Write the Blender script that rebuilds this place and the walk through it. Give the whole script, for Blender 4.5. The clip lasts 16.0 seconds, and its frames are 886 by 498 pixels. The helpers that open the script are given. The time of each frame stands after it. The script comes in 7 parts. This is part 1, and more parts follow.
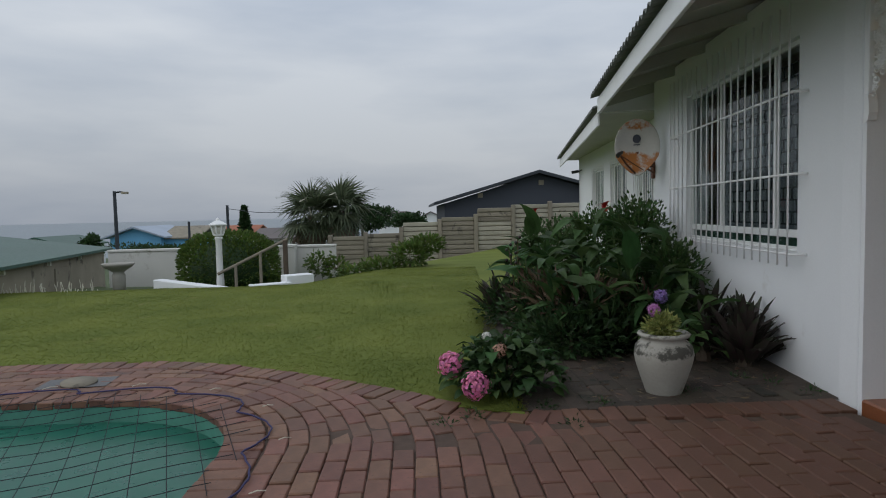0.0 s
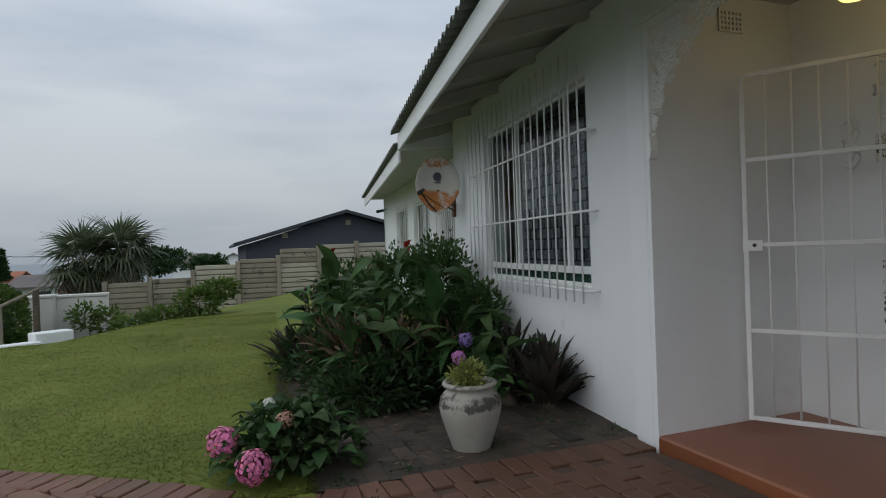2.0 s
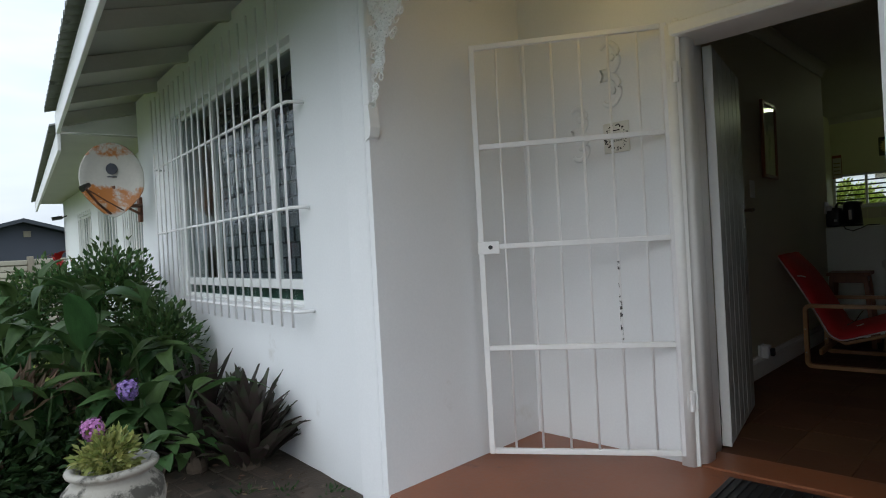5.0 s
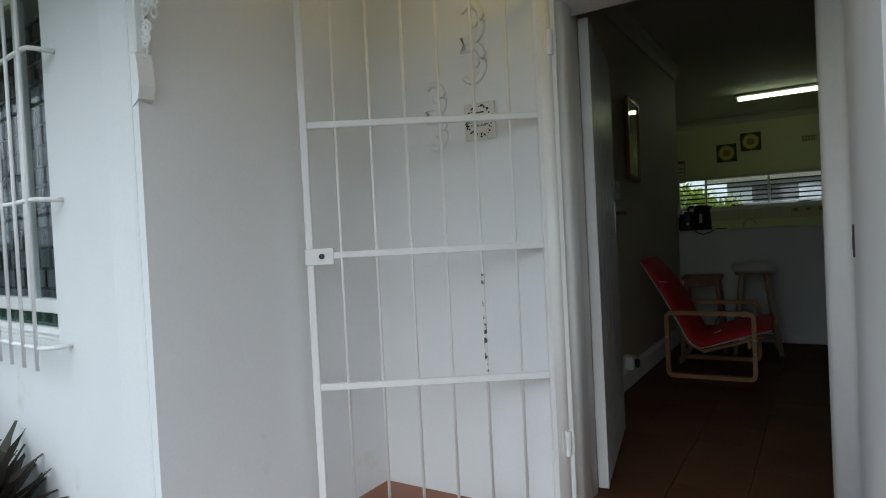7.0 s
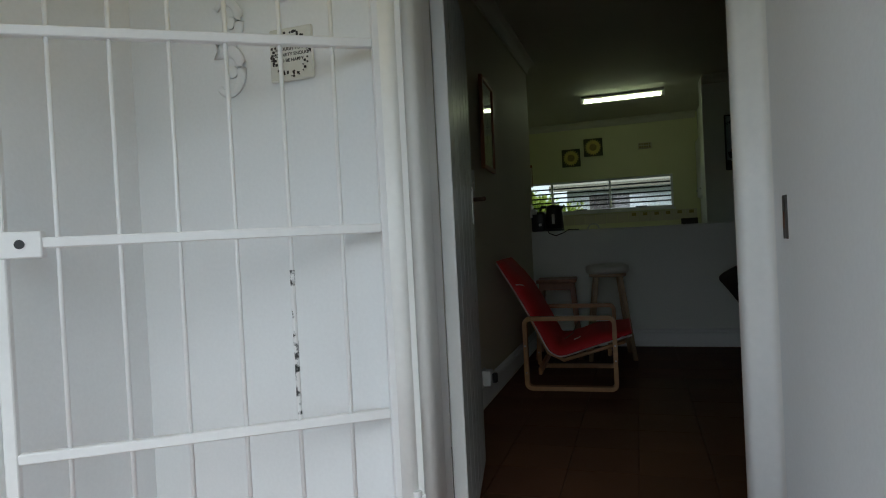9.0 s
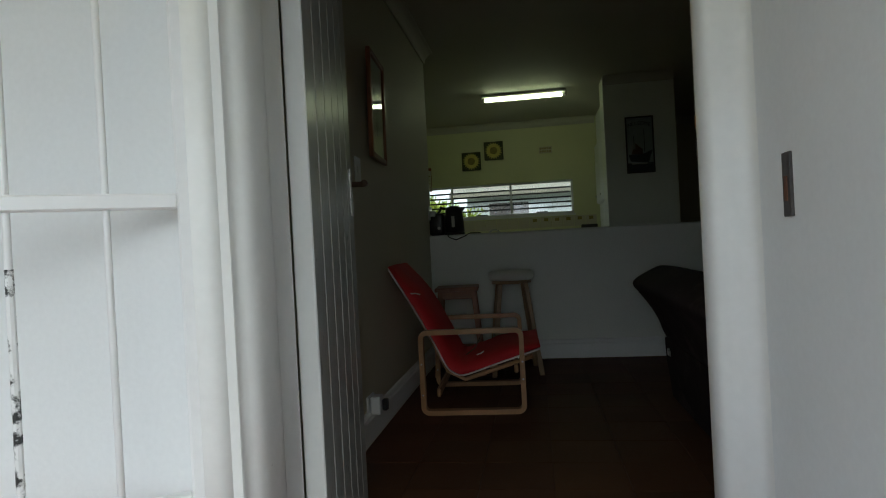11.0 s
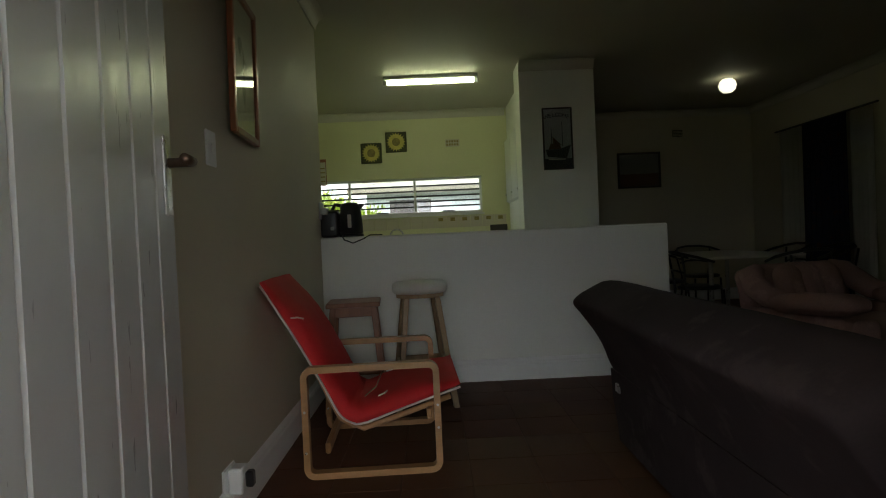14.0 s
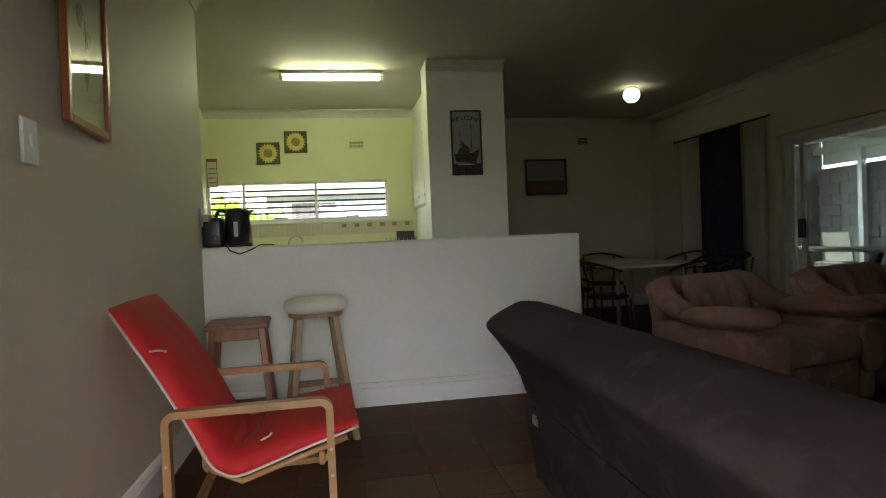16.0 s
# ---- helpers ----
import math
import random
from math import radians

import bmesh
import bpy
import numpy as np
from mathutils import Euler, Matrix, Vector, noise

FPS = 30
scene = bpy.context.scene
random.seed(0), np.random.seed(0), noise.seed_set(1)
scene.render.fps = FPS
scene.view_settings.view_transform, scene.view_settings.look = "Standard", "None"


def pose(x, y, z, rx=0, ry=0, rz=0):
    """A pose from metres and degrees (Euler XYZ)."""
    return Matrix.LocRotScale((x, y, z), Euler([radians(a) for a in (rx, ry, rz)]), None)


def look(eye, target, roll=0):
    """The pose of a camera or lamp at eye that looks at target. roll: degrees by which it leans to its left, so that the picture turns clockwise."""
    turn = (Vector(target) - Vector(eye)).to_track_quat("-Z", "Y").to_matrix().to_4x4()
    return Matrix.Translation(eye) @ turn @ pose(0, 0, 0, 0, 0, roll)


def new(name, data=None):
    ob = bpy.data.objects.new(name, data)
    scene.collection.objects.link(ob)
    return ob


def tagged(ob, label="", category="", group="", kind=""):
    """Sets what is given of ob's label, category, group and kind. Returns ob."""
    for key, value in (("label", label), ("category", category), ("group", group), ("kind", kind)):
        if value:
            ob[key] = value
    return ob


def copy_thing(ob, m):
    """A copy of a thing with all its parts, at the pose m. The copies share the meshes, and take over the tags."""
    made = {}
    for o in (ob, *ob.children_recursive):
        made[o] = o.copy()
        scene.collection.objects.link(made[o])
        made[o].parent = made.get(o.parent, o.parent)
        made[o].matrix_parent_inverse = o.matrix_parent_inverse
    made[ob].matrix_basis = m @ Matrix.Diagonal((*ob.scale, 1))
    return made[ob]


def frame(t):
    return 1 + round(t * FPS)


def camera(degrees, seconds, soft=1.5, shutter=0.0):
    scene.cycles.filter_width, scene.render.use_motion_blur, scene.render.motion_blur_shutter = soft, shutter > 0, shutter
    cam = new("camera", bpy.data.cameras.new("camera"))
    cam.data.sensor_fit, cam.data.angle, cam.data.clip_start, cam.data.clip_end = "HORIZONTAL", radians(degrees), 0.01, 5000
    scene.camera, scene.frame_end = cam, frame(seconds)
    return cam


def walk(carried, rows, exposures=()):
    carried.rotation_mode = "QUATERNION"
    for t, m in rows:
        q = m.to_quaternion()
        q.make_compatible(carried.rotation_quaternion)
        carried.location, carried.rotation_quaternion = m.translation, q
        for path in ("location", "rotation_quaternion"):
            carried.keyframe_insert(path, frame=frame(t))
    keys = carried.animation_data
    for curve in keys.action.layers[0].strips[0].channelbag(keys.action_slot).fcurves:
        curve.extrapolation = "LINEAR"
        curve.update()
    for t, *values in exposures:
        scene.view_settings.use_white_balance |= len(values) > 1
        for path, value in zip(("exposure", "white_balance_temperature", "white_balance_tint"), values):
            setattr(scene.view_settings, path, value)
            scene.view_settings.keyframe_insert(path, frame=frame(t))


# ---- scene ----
cam = camera(72.4, 16.0, 1.05)
PATH = [
    (0, (0.0, 0.478, 1.136), (0.087, 2.472, 1.015), -1.3),
    (0.5, (0.043, 0.566, 1.147), (0.278, 2.55, 1.061), -1.2),
    (1, (0.093, 0.645, 1.152), (0.466, 2.61, 1.1), -1.4),
    (1.5, (0.157, 0.786, 1.151), (0.68, 2.716, 1.125), -1.7),
    (2, (0.208, 0.969, 1.132), (0.906, 2.843, 1.125), -2.0),
    (2.5, (0.27, 1.067, 1.123), (1.125, 2.875, 1.119), -2.1),
    (3, (0.379, 1.207, 1.124), (1.358, 2.951, 1.117), -2.4),
    (5.5, (0.996, 1.784, 1.092), (2.486, 3.118, 1.073), -3.0),
    (6, (1.15, 1.86, 1.106), (2.695, 3.128, 1.074), -2.8),
    (6.5, (1.299, 1.941, 1.108), (2.907, 3.129, 1.08), -2.9),
    (7, (1.447, 2.038, 1.125), (3.142, 3.1, 1.089), -2.9),
    (7.5, (1.588, 2.103, 1.111), (3.36, 3.03, 1.074), -3.1),
    (8, (1.765, 2.175, 1.092), (3.586, 3.0, 1.056), -3.0),
    (10.5, (2.57, 2.354, 0.977), (4.539, 2.703, 0.967), -3.1),
    (11, (2.694, 2.36, 0.981), (4.671, 2.66, 0.972), -3.0),
    (11.5, (2.837, 2.38, 0.992), (4.82, 2.634, 0.981), -2.8),
    (12, (3.018, 2.426, 0.988), (5.008, 2.627, 0.981), -2.6),
    (12.5, (3.137, 2.447, 1.004), (5.133, 2.581, 0.984), -2.6),
    (13, (3.276, 2.465, 1.006), (5.275, 2.536, 0.984), -2.7),
    (13.5, (3.408, 2.463, 1.019), (5.408, 2.487, 0.989), -2.6),
    (14, (3.505, 2.45, 1.034), (5.505, 2.419, 0.999), -2.6),
    (14.5, (3.604, 2.438, 1.051), (5.601, 2.339, 1.013), -2.4),
    (15, (3.718, 2.428, 1.054), (5.71, 2.256, 1.018), -2.4),
    (15.5, (3.805, 2.415, 1.063), (5.788, 2.163, 1.028), -2.4),
    (16, (3.856, 2.397, 1.081), (5.828, 2.063, 1.043), -2.4),
]
EXPOSURES = [(0.0, 0.0, 6450, 8), (3.0, 0.12, 6400, 6), (5.5, 1.02, 6200, 6), (6.5, 1.06, 6120, 4), (8.0, 1.22, 6050, 2), (10.5, 1.55, 6150, 1), (12.0, 1.95, 6350, 0), (12.6, 2.15, 6400, 1), (13.0, 2.38, 6500, 2), (14.0, 3.02, 6650, 5), (15.0, 4.02, 6750, 7), (16.0, 4.48, 6800, 8)]
walk(cam, [(t, look(eye, target, roll)) for t, eye, target, roll in PATH], EXPOSURES)

# ---- world and sun: an overcast day ----
SKY, SUN = 0.98, 0.32
world = bpy.data.worlds.new("overcast_sky")
scene.world = world
world.use_nodes = True
wn, wl = world.node_tree.nodes, world.node_tree.links
wn.clear()
w_out, w_bg = wn.new("ShaderNodeOutputWorld"), wn.new("ShaderNodeBackground")
w_sky = wn.new("ShaderNodeTexSky")
w_sky.sky_type, w_sky.sun_disc = "NISHITA", False
w_sky.sun_elevation, w_sky.sun_rotation = radians(39), radians(-115)
w_sky.air_density, w_sky.dust_density = 1.5, 4.0
w_dim = wn.new("ShaderNodeVectorMath")
w_dim.operation = "SCALE"
w_dim.inputs["Scale"].default_value = 0.10
w_co, w_map = wn.new("ShaderNodeTexCoord"), wn.new("ShaderNodeMapping")
w_map.inputs["Scale"].default_value = (1.0, 1.0, 4.5)
w_noise = wn.new("ShaderNodeTexNoise")
w_noise.inputs["Scale"].default_value, w_noise.inputs["Detail"].default_value = 1.6, 7.0
w_noise.inputs["Roughness"].default_value = 0.5
w_ramp = wn.new("ShaderNodeValToRGB")
w_ramp.color_ramp.elements[0].position, w_ramp.color_ramp.elements[0].color = 0.35, (0.56, 0.63, 0.76, 1)
w_ramp.color_ramp.elements[1].position, w_ramp.color_ramp.elements[1].color = 0.65, (0.86, 0.90, 0.98, 1)
w_sep = wn.new("ShaderNodeSeparateXYZ")
w_up = wn.new("ShaderNodeMapRange")
w_up.inputs["From Min"].default_value, w_up.inputs["From Max"].default_value = 0.0, 0.5
w_up.inputs["To Min"].default_value, w_up.inputs["To Max"].default_value = 0.55, 1.0
w_shade = wn.new("ShaderNodeVectorMath")
w_shade.operation = "SCALE"
w_mix = wn.new("ShaderNodeMix")
w_mix.data_type = "RGBA"
w_mix.inputs["Factor"].default_value = 0.9
wl.new(w_co.outputs["Generated"], w_map.inputs["Vector"])
wl.new(w_map.outputs["Vector"], w_noise.inputs["Vector"])
wl.new(w_noise.outputs["Fac"], w_ramp.inputs["Fac"])
wl.new(w_co.outputs["Generated"], w_sep.inputs["Vector"])
wl.new(w_sep.outputs["Z"], w_up.inputs["Value"])
wl.new(w_ramp.outputs["Color"], w_shade.inputs[0])
wl.new(w_up.outputs["Result"], w_shade.inputs["Scale"])
wl.new(w_sky.outputs["Color"], w_dim.inputs[0])
wl.new(w_dim.outputs["Vector"], w_mix.inputs["A"])
wl.new(w_shade.outputs["Vector"], w_mix.inputs["B"])
wl.new(w_mix.outputs["Result"], w_bg.inputs["Color"])
w_bg.inputs["Strength"].default_value = SKY
wl.new(w_bg.outputs["Background"], w_out.inputs["Surface"])
sun = new("sun", bpy.data.lights.new("sun", "SUN"))
sun.data.energy, sun.data.angle, sun.data.color = SUN, radians(55), (1.0, 0.985, 0.96)
sun.matrix_world = look((-30, -14, 27), (0, 0, 0))

# ---- helpers of this scene ----
C_EXT, A_EXT = (2.55, 3.87), -6.3
EM = pose(C_EXT[0], C_EXT[1], 0, 0, 0, A_EXT)


def smooth(ob, on=True):
    for p in ob.data.polygons:
        p.use_smooth = on
    return ob


def mesh_of(name, bm, mats, soft=False):
    bmesh.ops.recalc_face_normals(bm, faces=bm.faces)
    me = bpy.data.meshes.new(name)
    bm.to_mesh(me)
    bm.free()
    for m in (mats if isinstance(mats, (list, tuple)) else [mats]):
        me.materials.append(m)
    if soft:
        for p in me.polygons:
            p.use_smooth = True
    return me


def part(name, bm, material, parent, label="", soft=False, at=None):
    """One mesh object under a thing or a part."""
    ob = new(name, mesh_of(name, bm, material, soft))
    ob.parent = parent
    if at is not None:
        ob.matrix_basis = at
    return tagged(ob, label)


def thing(name, label, category, m=None, group=""):
    """An Empty at the base of a thing, which parents its parts."""
    ob = new(name)
    ob.empty_display_size = 0.1
    if m is not None:
        ob.matrix_world = m
    return tagged(ob, label, category, group)


def setting(name, bm, material, label="", m=None, soft=False):
    ob = new(name, mesh_of(name, bm, material, soft))
    if m is not None:
        ob.matrix_world = m
    return tagged(ob, label, "", "", "structure")


def lone(name, bm, material, label, category, m=None, group="", soft=False):
    ob = new(name, mesh_of(name, bm, material, soft))
    if m is not None:
        ob.matrix_world = m
    return tagged(ob, label, category, group)


def bx(bm, x0, x1, y0, y1, z0, z1, bevel=0.0, m=None, seg=1):
    r = bmesh.ops.create_cube(bm, size=1.0)
    vs = r["verts"]
    for v in vs:
        v.co = Vector((x0 + (v.co.x + 0.5) * (x1 - x0), y0 + (v.co.y + 0.5) * (y1 - y0), z0 + (v.co.z + 0.5) * (z1 - z0)))
    if m is not None:
        bmesh.ops.transform(bm, matrix=m, verts=vs)
    if bevel:
        es = list({e for v in vs for e in v.link_edges})
        bmesh.ops.bevel(bm, geom=es, offset=bevel, segments=seg, profile=0.5, affect="EDGES")
    return bm


def box(x0, x1, y0, y1, z0, z1, bevel=0.0, m=None, seg=1):
    return bx(bmesh.new(), x0, x1, y0, y1, z0, z1, bevel, m, seg)


def cyl(bm, p, q, r, r2=None, seg=12):
    p, q = Vector(p), Vector(q)
    d = q - p
    m = Matrix.Translation((p + q) / 2) @ d.to_track_quat("Z", "Y").to_matrix().to_4x4()
    bmesh.ops.create_cone(bm, cap_ends=True, segments=seg, radius1=r, radius2=r if r2 is None else r2, depth=d.length, matrix=m)
    return bm


def tube(bm, pts, r, seg=8, closed=False, flat=None):
    """A tube along points; flat=(a, b): an upright oval of half sizes a across and b along the frame's normal."""
    pts = [Vector(p) for p in pts]
    n, rings = len(pts), []
    ref = Vector((0, 0, 1))
    for i, p in enumerate(pts):
        a = pts[(i - 1) % n] if closed or i else p
        b = pts[(i + 1) % n] if closed or i < n - 1 else p
        d = (b - a).normalized()
        side = d.cross(ref)
        if side.length < 0.05:
            side = d.cross(Vector((0, 1, 0)))
        side.normalize()
        up = side.cross(d)
        ring = []
        for k in range(seg):
            w = 2 * math.pi * k / seg
            rr = r[i] if isinstance(r, (list, tuple)) else r
            ring.append(bm.verts.new(p + (side * math.cos(w) + up * math.sin(w)) * rr))
        rings.append(ring)
    for i in range(n if closed else n - 1):
        a, b = rings[i], rings[(i + 1) % n]
        for k in range(seg):
            bm.faces.new((a[k], a[(k + 1) % seg], b[(k + 1) % seg], b[k]))
    if not closed:
        bm.faces.new(rings[0][::-1])
        bm.faces.new(rings[-1])
    return bm


def lathe(bm, profile, seg=24, c=(0, 0, 0)):
    """A body turned round z from (radius, height) pairs, closed at both ends."""
    rings = []
    for r, z in profile:
        rings.append([bm.verts.new((c[0] + r * math.cos(2 * math.pi * k / seg), c[1] + r * math.sin(2 * math.pi * k / seg), c[2] + z)) for k in range(seg)])
    for a, b in zip(rings, rings[1:]):
        for k in range(seg):
            bm.faces.new((a[k], a[(k + 1) % seg], b[(k + 1) % seg], b[k]))
    bm.faces.new(rings[0][::-1])
    bm.faces.new(rings[-1])
    return bm


def prism(bm, poly, a, b, plane="yz"):
    """A polygon pushed from a to b across its plane."""
    def at(p, w):
        return {"yz": (w, p[0], p[1]), "xz": (p[0], w, p[1]), "xy": (p[0], p[1], w)}[plane]
    lo, hi = [bm.verts.new(at(p, a)) for p in poly], [bm.verts.new(at(p, b)) for p in poly]
    n = len(poly)
    bm.faces.new(lo[::-1])
    bm.faces.new(hi)
    for k in range(n):
        bm.faces.new((lo[k], lo[(k + 1) % n], hi[(k + 1) % n], hi[k]))
    return bm


def wall_bm(length, thick, z0, z1, holes=(), s0=0.0, x0=0.0):
    """A wall along y from s0, x0 to x0 + thick, with openings (a, b, z0, z1)."""
    bm = bmesh.new()
    cuts = sorted({s0, s0 + length, *[h[0] for h in holes], *[h[1] for h in holes]})
    for a, b in zip(cuts, cuts[1:]):
        hs = sorted([h for h in holes if h[0] <= a + 1e-6 and h[1] >= b - 1e-6], key=lambda h: h[2])
        z = z0
        for h in hs:
            if h[2] > z:
                bx(bm, x0, x0 + thick, a, b, z, h[2])
            z = h[3]
        if z1 > z:
            bx(bm, x0, x0 + thick, a, b, z, z1)
    return bm


def along(p, q):
    """The pose whose y axis runs from p to q on the floor."""
    return pose(p[0], p[1], 0, 0, 0, math.degrees(math.atan2(-(q[0] - p[0]), q[1] - p[1])))
# ---- materials ----
def material(name, col, rough=0.6, var=0.18, scale=3.0, fine=60.0, bump=0.15, metal=0.0, col2=None, spot=None, spot_at=0.62, spot_scale=9.0, per=0.0, spec=0.5, coord="Object", stretch=(1, 1, 1), coat=0.0, dist=0.004, island=0.0):
    """A surface with broad and fine variation, spots of a second colour, fine relief, and a shift from piece to piece."""
    m = bpy.data.materials.new(name)
    m.use_nodes = True
    n, l = m.node_tree.nodes, m.node_tree.links
    b = n["Principled BSDF"]
    b.inputs["Metallic"].default_value, b.inputs["Specular IOR Level"].default_value = metal, spec
    b.inputs["Coat Weight"].default_value = coat
    tc, mp = n.new("ShaderNodeTexCoord"), n.new("ShaderNodeMapping")
    mp.inputs["Scale"].default_value = stretch
    l.new(tc.outputs[coord], mp.inputs["Vector"])
    big, small = n.new("ShaderNodeTexNoise"), n.new("ShaderNodeTexNoise")
    big.inputs["Scale"].default_value, big.inputs["Detail"].default_value = scale, 5.0
    small.inputs["Scale"].default_value, small.inputs["Detail"].default_value = fine, 4.0
    for t in (big, small):
        l.new(mp.outputs["Vector"], t.inputs["Vector"])
    add = n.new("ShaderNodeMath")
    add.operation = "MULTIPLY_ADD"
    l.new(small.outputs["Fac"], add.inputs[0])
    add.inputs[1].default_value = 0.5
    l.new(big.outputs["Fac"], add.inputs[2])
    ramp = n.new("ShaderNodeMapRange")
    ramp.inputs["From Min"].default_value, ramp.inputs["From Max"].default_value = 0.45, 1.05
    l.new(add.outputs[0], ramp.inputs["Value"])
    mix = n.new("ShaderNodeMix")
    mix.data_type = "RGBA"
    lo = [c * (1 - var) for c in col] if col2 is None else col2
    hi = [min(1.0, c * (1 + var)) for c in col] if col2 is None else col
    mix.inputs["A"].default_value, mix.inputs["B"].default_value = (*lo, 1), (*hi, 1)
    l.new(ramp.outputs["Result"], mix.inputs["Factor"])
    out = mix.outputs["Result"]
    if spot:
        sp = n.new("ShaderNodeTexNoise")
        sp.inputs["Scale"].default_value, sp.inputs["Detail"].default_value, sp.inputs["Roughness"].default_value = spot_scale, 8.0, 0.65
        l.new(mp.outputs["Vector"], sp.inputs["Vector"])
        sr = n.new("ShaderNodeMapRange")
        sr.inputs["From Min"].default_value, sr.inputs["From Max"].default_value = spot_at, spot_at + 0.07
        l.new(sp.outputs["Fac"], sr.inputs["Value"])
        sm = n.new("ShaderNodeMix")
        sm.data_type = "RGBA"
        l.new(out, sm.inputs["A"])
        sm.inputs["B"].default_value = (*spot, 1)
        l.new(sr.outputs["Result"], sm.inputs["Factor"])
        out = sm.outputs["Result"]
    if per or island:
        src = n.new("ShaderNodeObjectInfo").outputs["Random"] if per else n.new("ShaderNodeNewGeometry").outputs["Random Per Island"]
        k = per or island
        pr = n.new("ShaderNodeMapRange")
        pr.inputs["To Min"].default_value, pr.inputs["To Max"].default_value = 1 - k, 1 + k
        l.new(src, pr.inputs["Value"])
        hs = n.new("ShaderNodeHueSaturation")
        l.new(out, hs.inputs["Color"])
        l.new(pr.outputs["Result"], hs.inputs["Value"])
        hr = n.new("ShaderNodeMapRange")
        hr.inputs["To Min"].default_value, hr.inputs["To Max"].default_value = 0.5 - 0.06 * k, 0.5 + 0.06 * k
        mul = n.new("ShaderNodeMath")
        mul.operation = "FRACT"
        m7 = n.new("ShaderNodeMath")
        m7.operation = "MULTIPLY"
        m7.inputs[1].default_value = 7.31
        l.new(src, m7.inputs[0])
        l.new(m7.outputs[0], mul.inputs[0])
        l.new(mul.outputs[0], hr.inputs["Value"])
        l.new(hr.outputs["Result"], hs.inputs["Hue"])
        out = hs.outputs["Color"]
    l.new(out, b.inputs["Base Color"])
    rr = n.new("ShaderNodeMapRange")
    rr.inputs["To Min"].default_value, rr.inputs["To Max"].default_value = max(0.02, rough - 0.12), min(1.0, rough + 0.12)
    l.new(small.outputs["Fac"], rr.inputs["Value"])
    l.new(rr.outputs["Result"], b.inputs["Roughness"])
    if bump:
        bp = n.new("ShaderNodeBump")
        bp.inputs["Strength"].default_value, bp.inputs["Distance"].default_value = bump, dist
        l.new(add.outputs[0], bp.inputs["Height"])
        l.new(bp.outputs["Normal"], b.inputs["Normal"])
    return m


def glowing(name, col, strength):
    m = bpy.data.materials.new(name)
    m.use_nodes = True
    b = m.node_tree.nodes["Principled BSDF"]
    b.inputs["Base Color"].default_value = (*col, 1)
    b.inputs["Emission Color"].default_value, b.inputs["Emission Strength"].default_value = (*col, 1), strength
    return m


def glass(name, tint=(0.93, 0.96, 0.95), gloss=0.1, power=4.0):
    """A thin pane: clear, with a mirror sheen that grows towards grazing."""
    m = bpy.data.materials.new(name)
    m.use_nodes = True
    n, l = m.node_tree.nodes, m.node_tree.links
    n.remove(n["Principled BSDF"])
    tr, gl, mx, lw = n.new("ShaderNodeBsdfTransparent"), n.new("ShaderNodeBsdfGlossy"), n.new("ShaderNodeMixShader"), n.new("ShaderNodeLayerWeight")
    tr.inputs["Color"].default_value = (*tint, 1)
    gl.inputs["Roughness"].default_value = 0.02
    lw.inputs["Blend"].default_value = 0.5
    pw = n.new("ShaderNodeMath")
    pw.operation = "POWER"
    pw.inputs[1].default_value = power
    l.new(lw.outputs["Facing"], pw.inputs[0])
    add = n.new("ShaderNodeMath")
    add.operation = "ADD"
    add.inputs[1].default_value = gloss
    l.new(pw.outputs[0], add.inputs[0])
    l.new(add.outputs[0], mx.inputs["Fac"])
    l.new(tr.outputs["BSDF"], mx.inputs[1])
    l.new(gl.outputs["BSDF"], mx.inputs[2])
    l.new(mx.outputs["Shader"], n["Material Output"].inputs["Surface"])
    return m


M_WALL = material("white_plaster", (0.80, 0.815, 0.825), 0.75, 0.05, 1.2, 90, 0.25, spot=(0.70, 0.70, 0.68), spot_at=0.66, spot_scale=1.4, dist=0.003)
M_OLDW = material("weathered_white_wash", (0.60, 0.59, 0.55), 0.85, 0.08, 1.2, 60, 0.25, spot=(0.40, 0.38, 0.33), spot_at=0.60, spot_scale=1.6)
M_TRIMW = material("white_gloss_paint", (0.80, 0.81, 0.80), 0.35, 0.04, 3, 60, 0.12, spot=(0.45, 0.42, 0.38), spot_at=0.72, spot_scale=6)
M_JAMB = material("chipped_white_paint", (0.84, 0.84, 0.82), 0.4, 0.05, 4, 50, 0.25, spot=(0.10, 0.09, 0.08), spot_at=0.70, spot_scale=14)
M_BARS = material("white_enamelled_steel", (0.83, 0.83, 0.83), 0.4, 0.04, 5, 60, 0.1, spot=(0.30, 0.24, 0.20), spot_at=0.73, spot_scale=18)
M_CREAM = material("cream_wall_paint", (0.59, 0.545, 0.42), 0.6, 0.05, 1.0, 80, 0.15, dist=0.003)
M_PONY = material("pale_wall_paint", (0.86, 0.87, 0.81), 0.55, 0.05, 1.1, 70, 0.12)
M_KITCH = material("yellow_wall_paint", (0.70, 0.70, 0.43), 0.55, 0.05, 1.1, 70, 0.12)
# Off-white darkened in the colour, so ceilings stay dim at the raised exposure.
M_CEIL = material("dimmed_ceiling_paint", (0.57, 0.55, 0.47), 0.7, 0.04, 1.0, 60, 0.1)
M_SKIRT = material("skirting_paint", (0.88, 0.88, 0.86), 0.4, 0.04, 2, 50, 0.1)
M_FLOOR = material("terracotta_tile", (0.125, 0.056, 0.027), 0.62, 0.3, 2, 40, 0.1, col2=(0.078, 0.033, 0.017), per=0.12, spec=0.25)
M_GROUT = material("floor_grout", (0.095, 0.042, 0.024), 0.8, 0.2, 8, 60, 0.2)
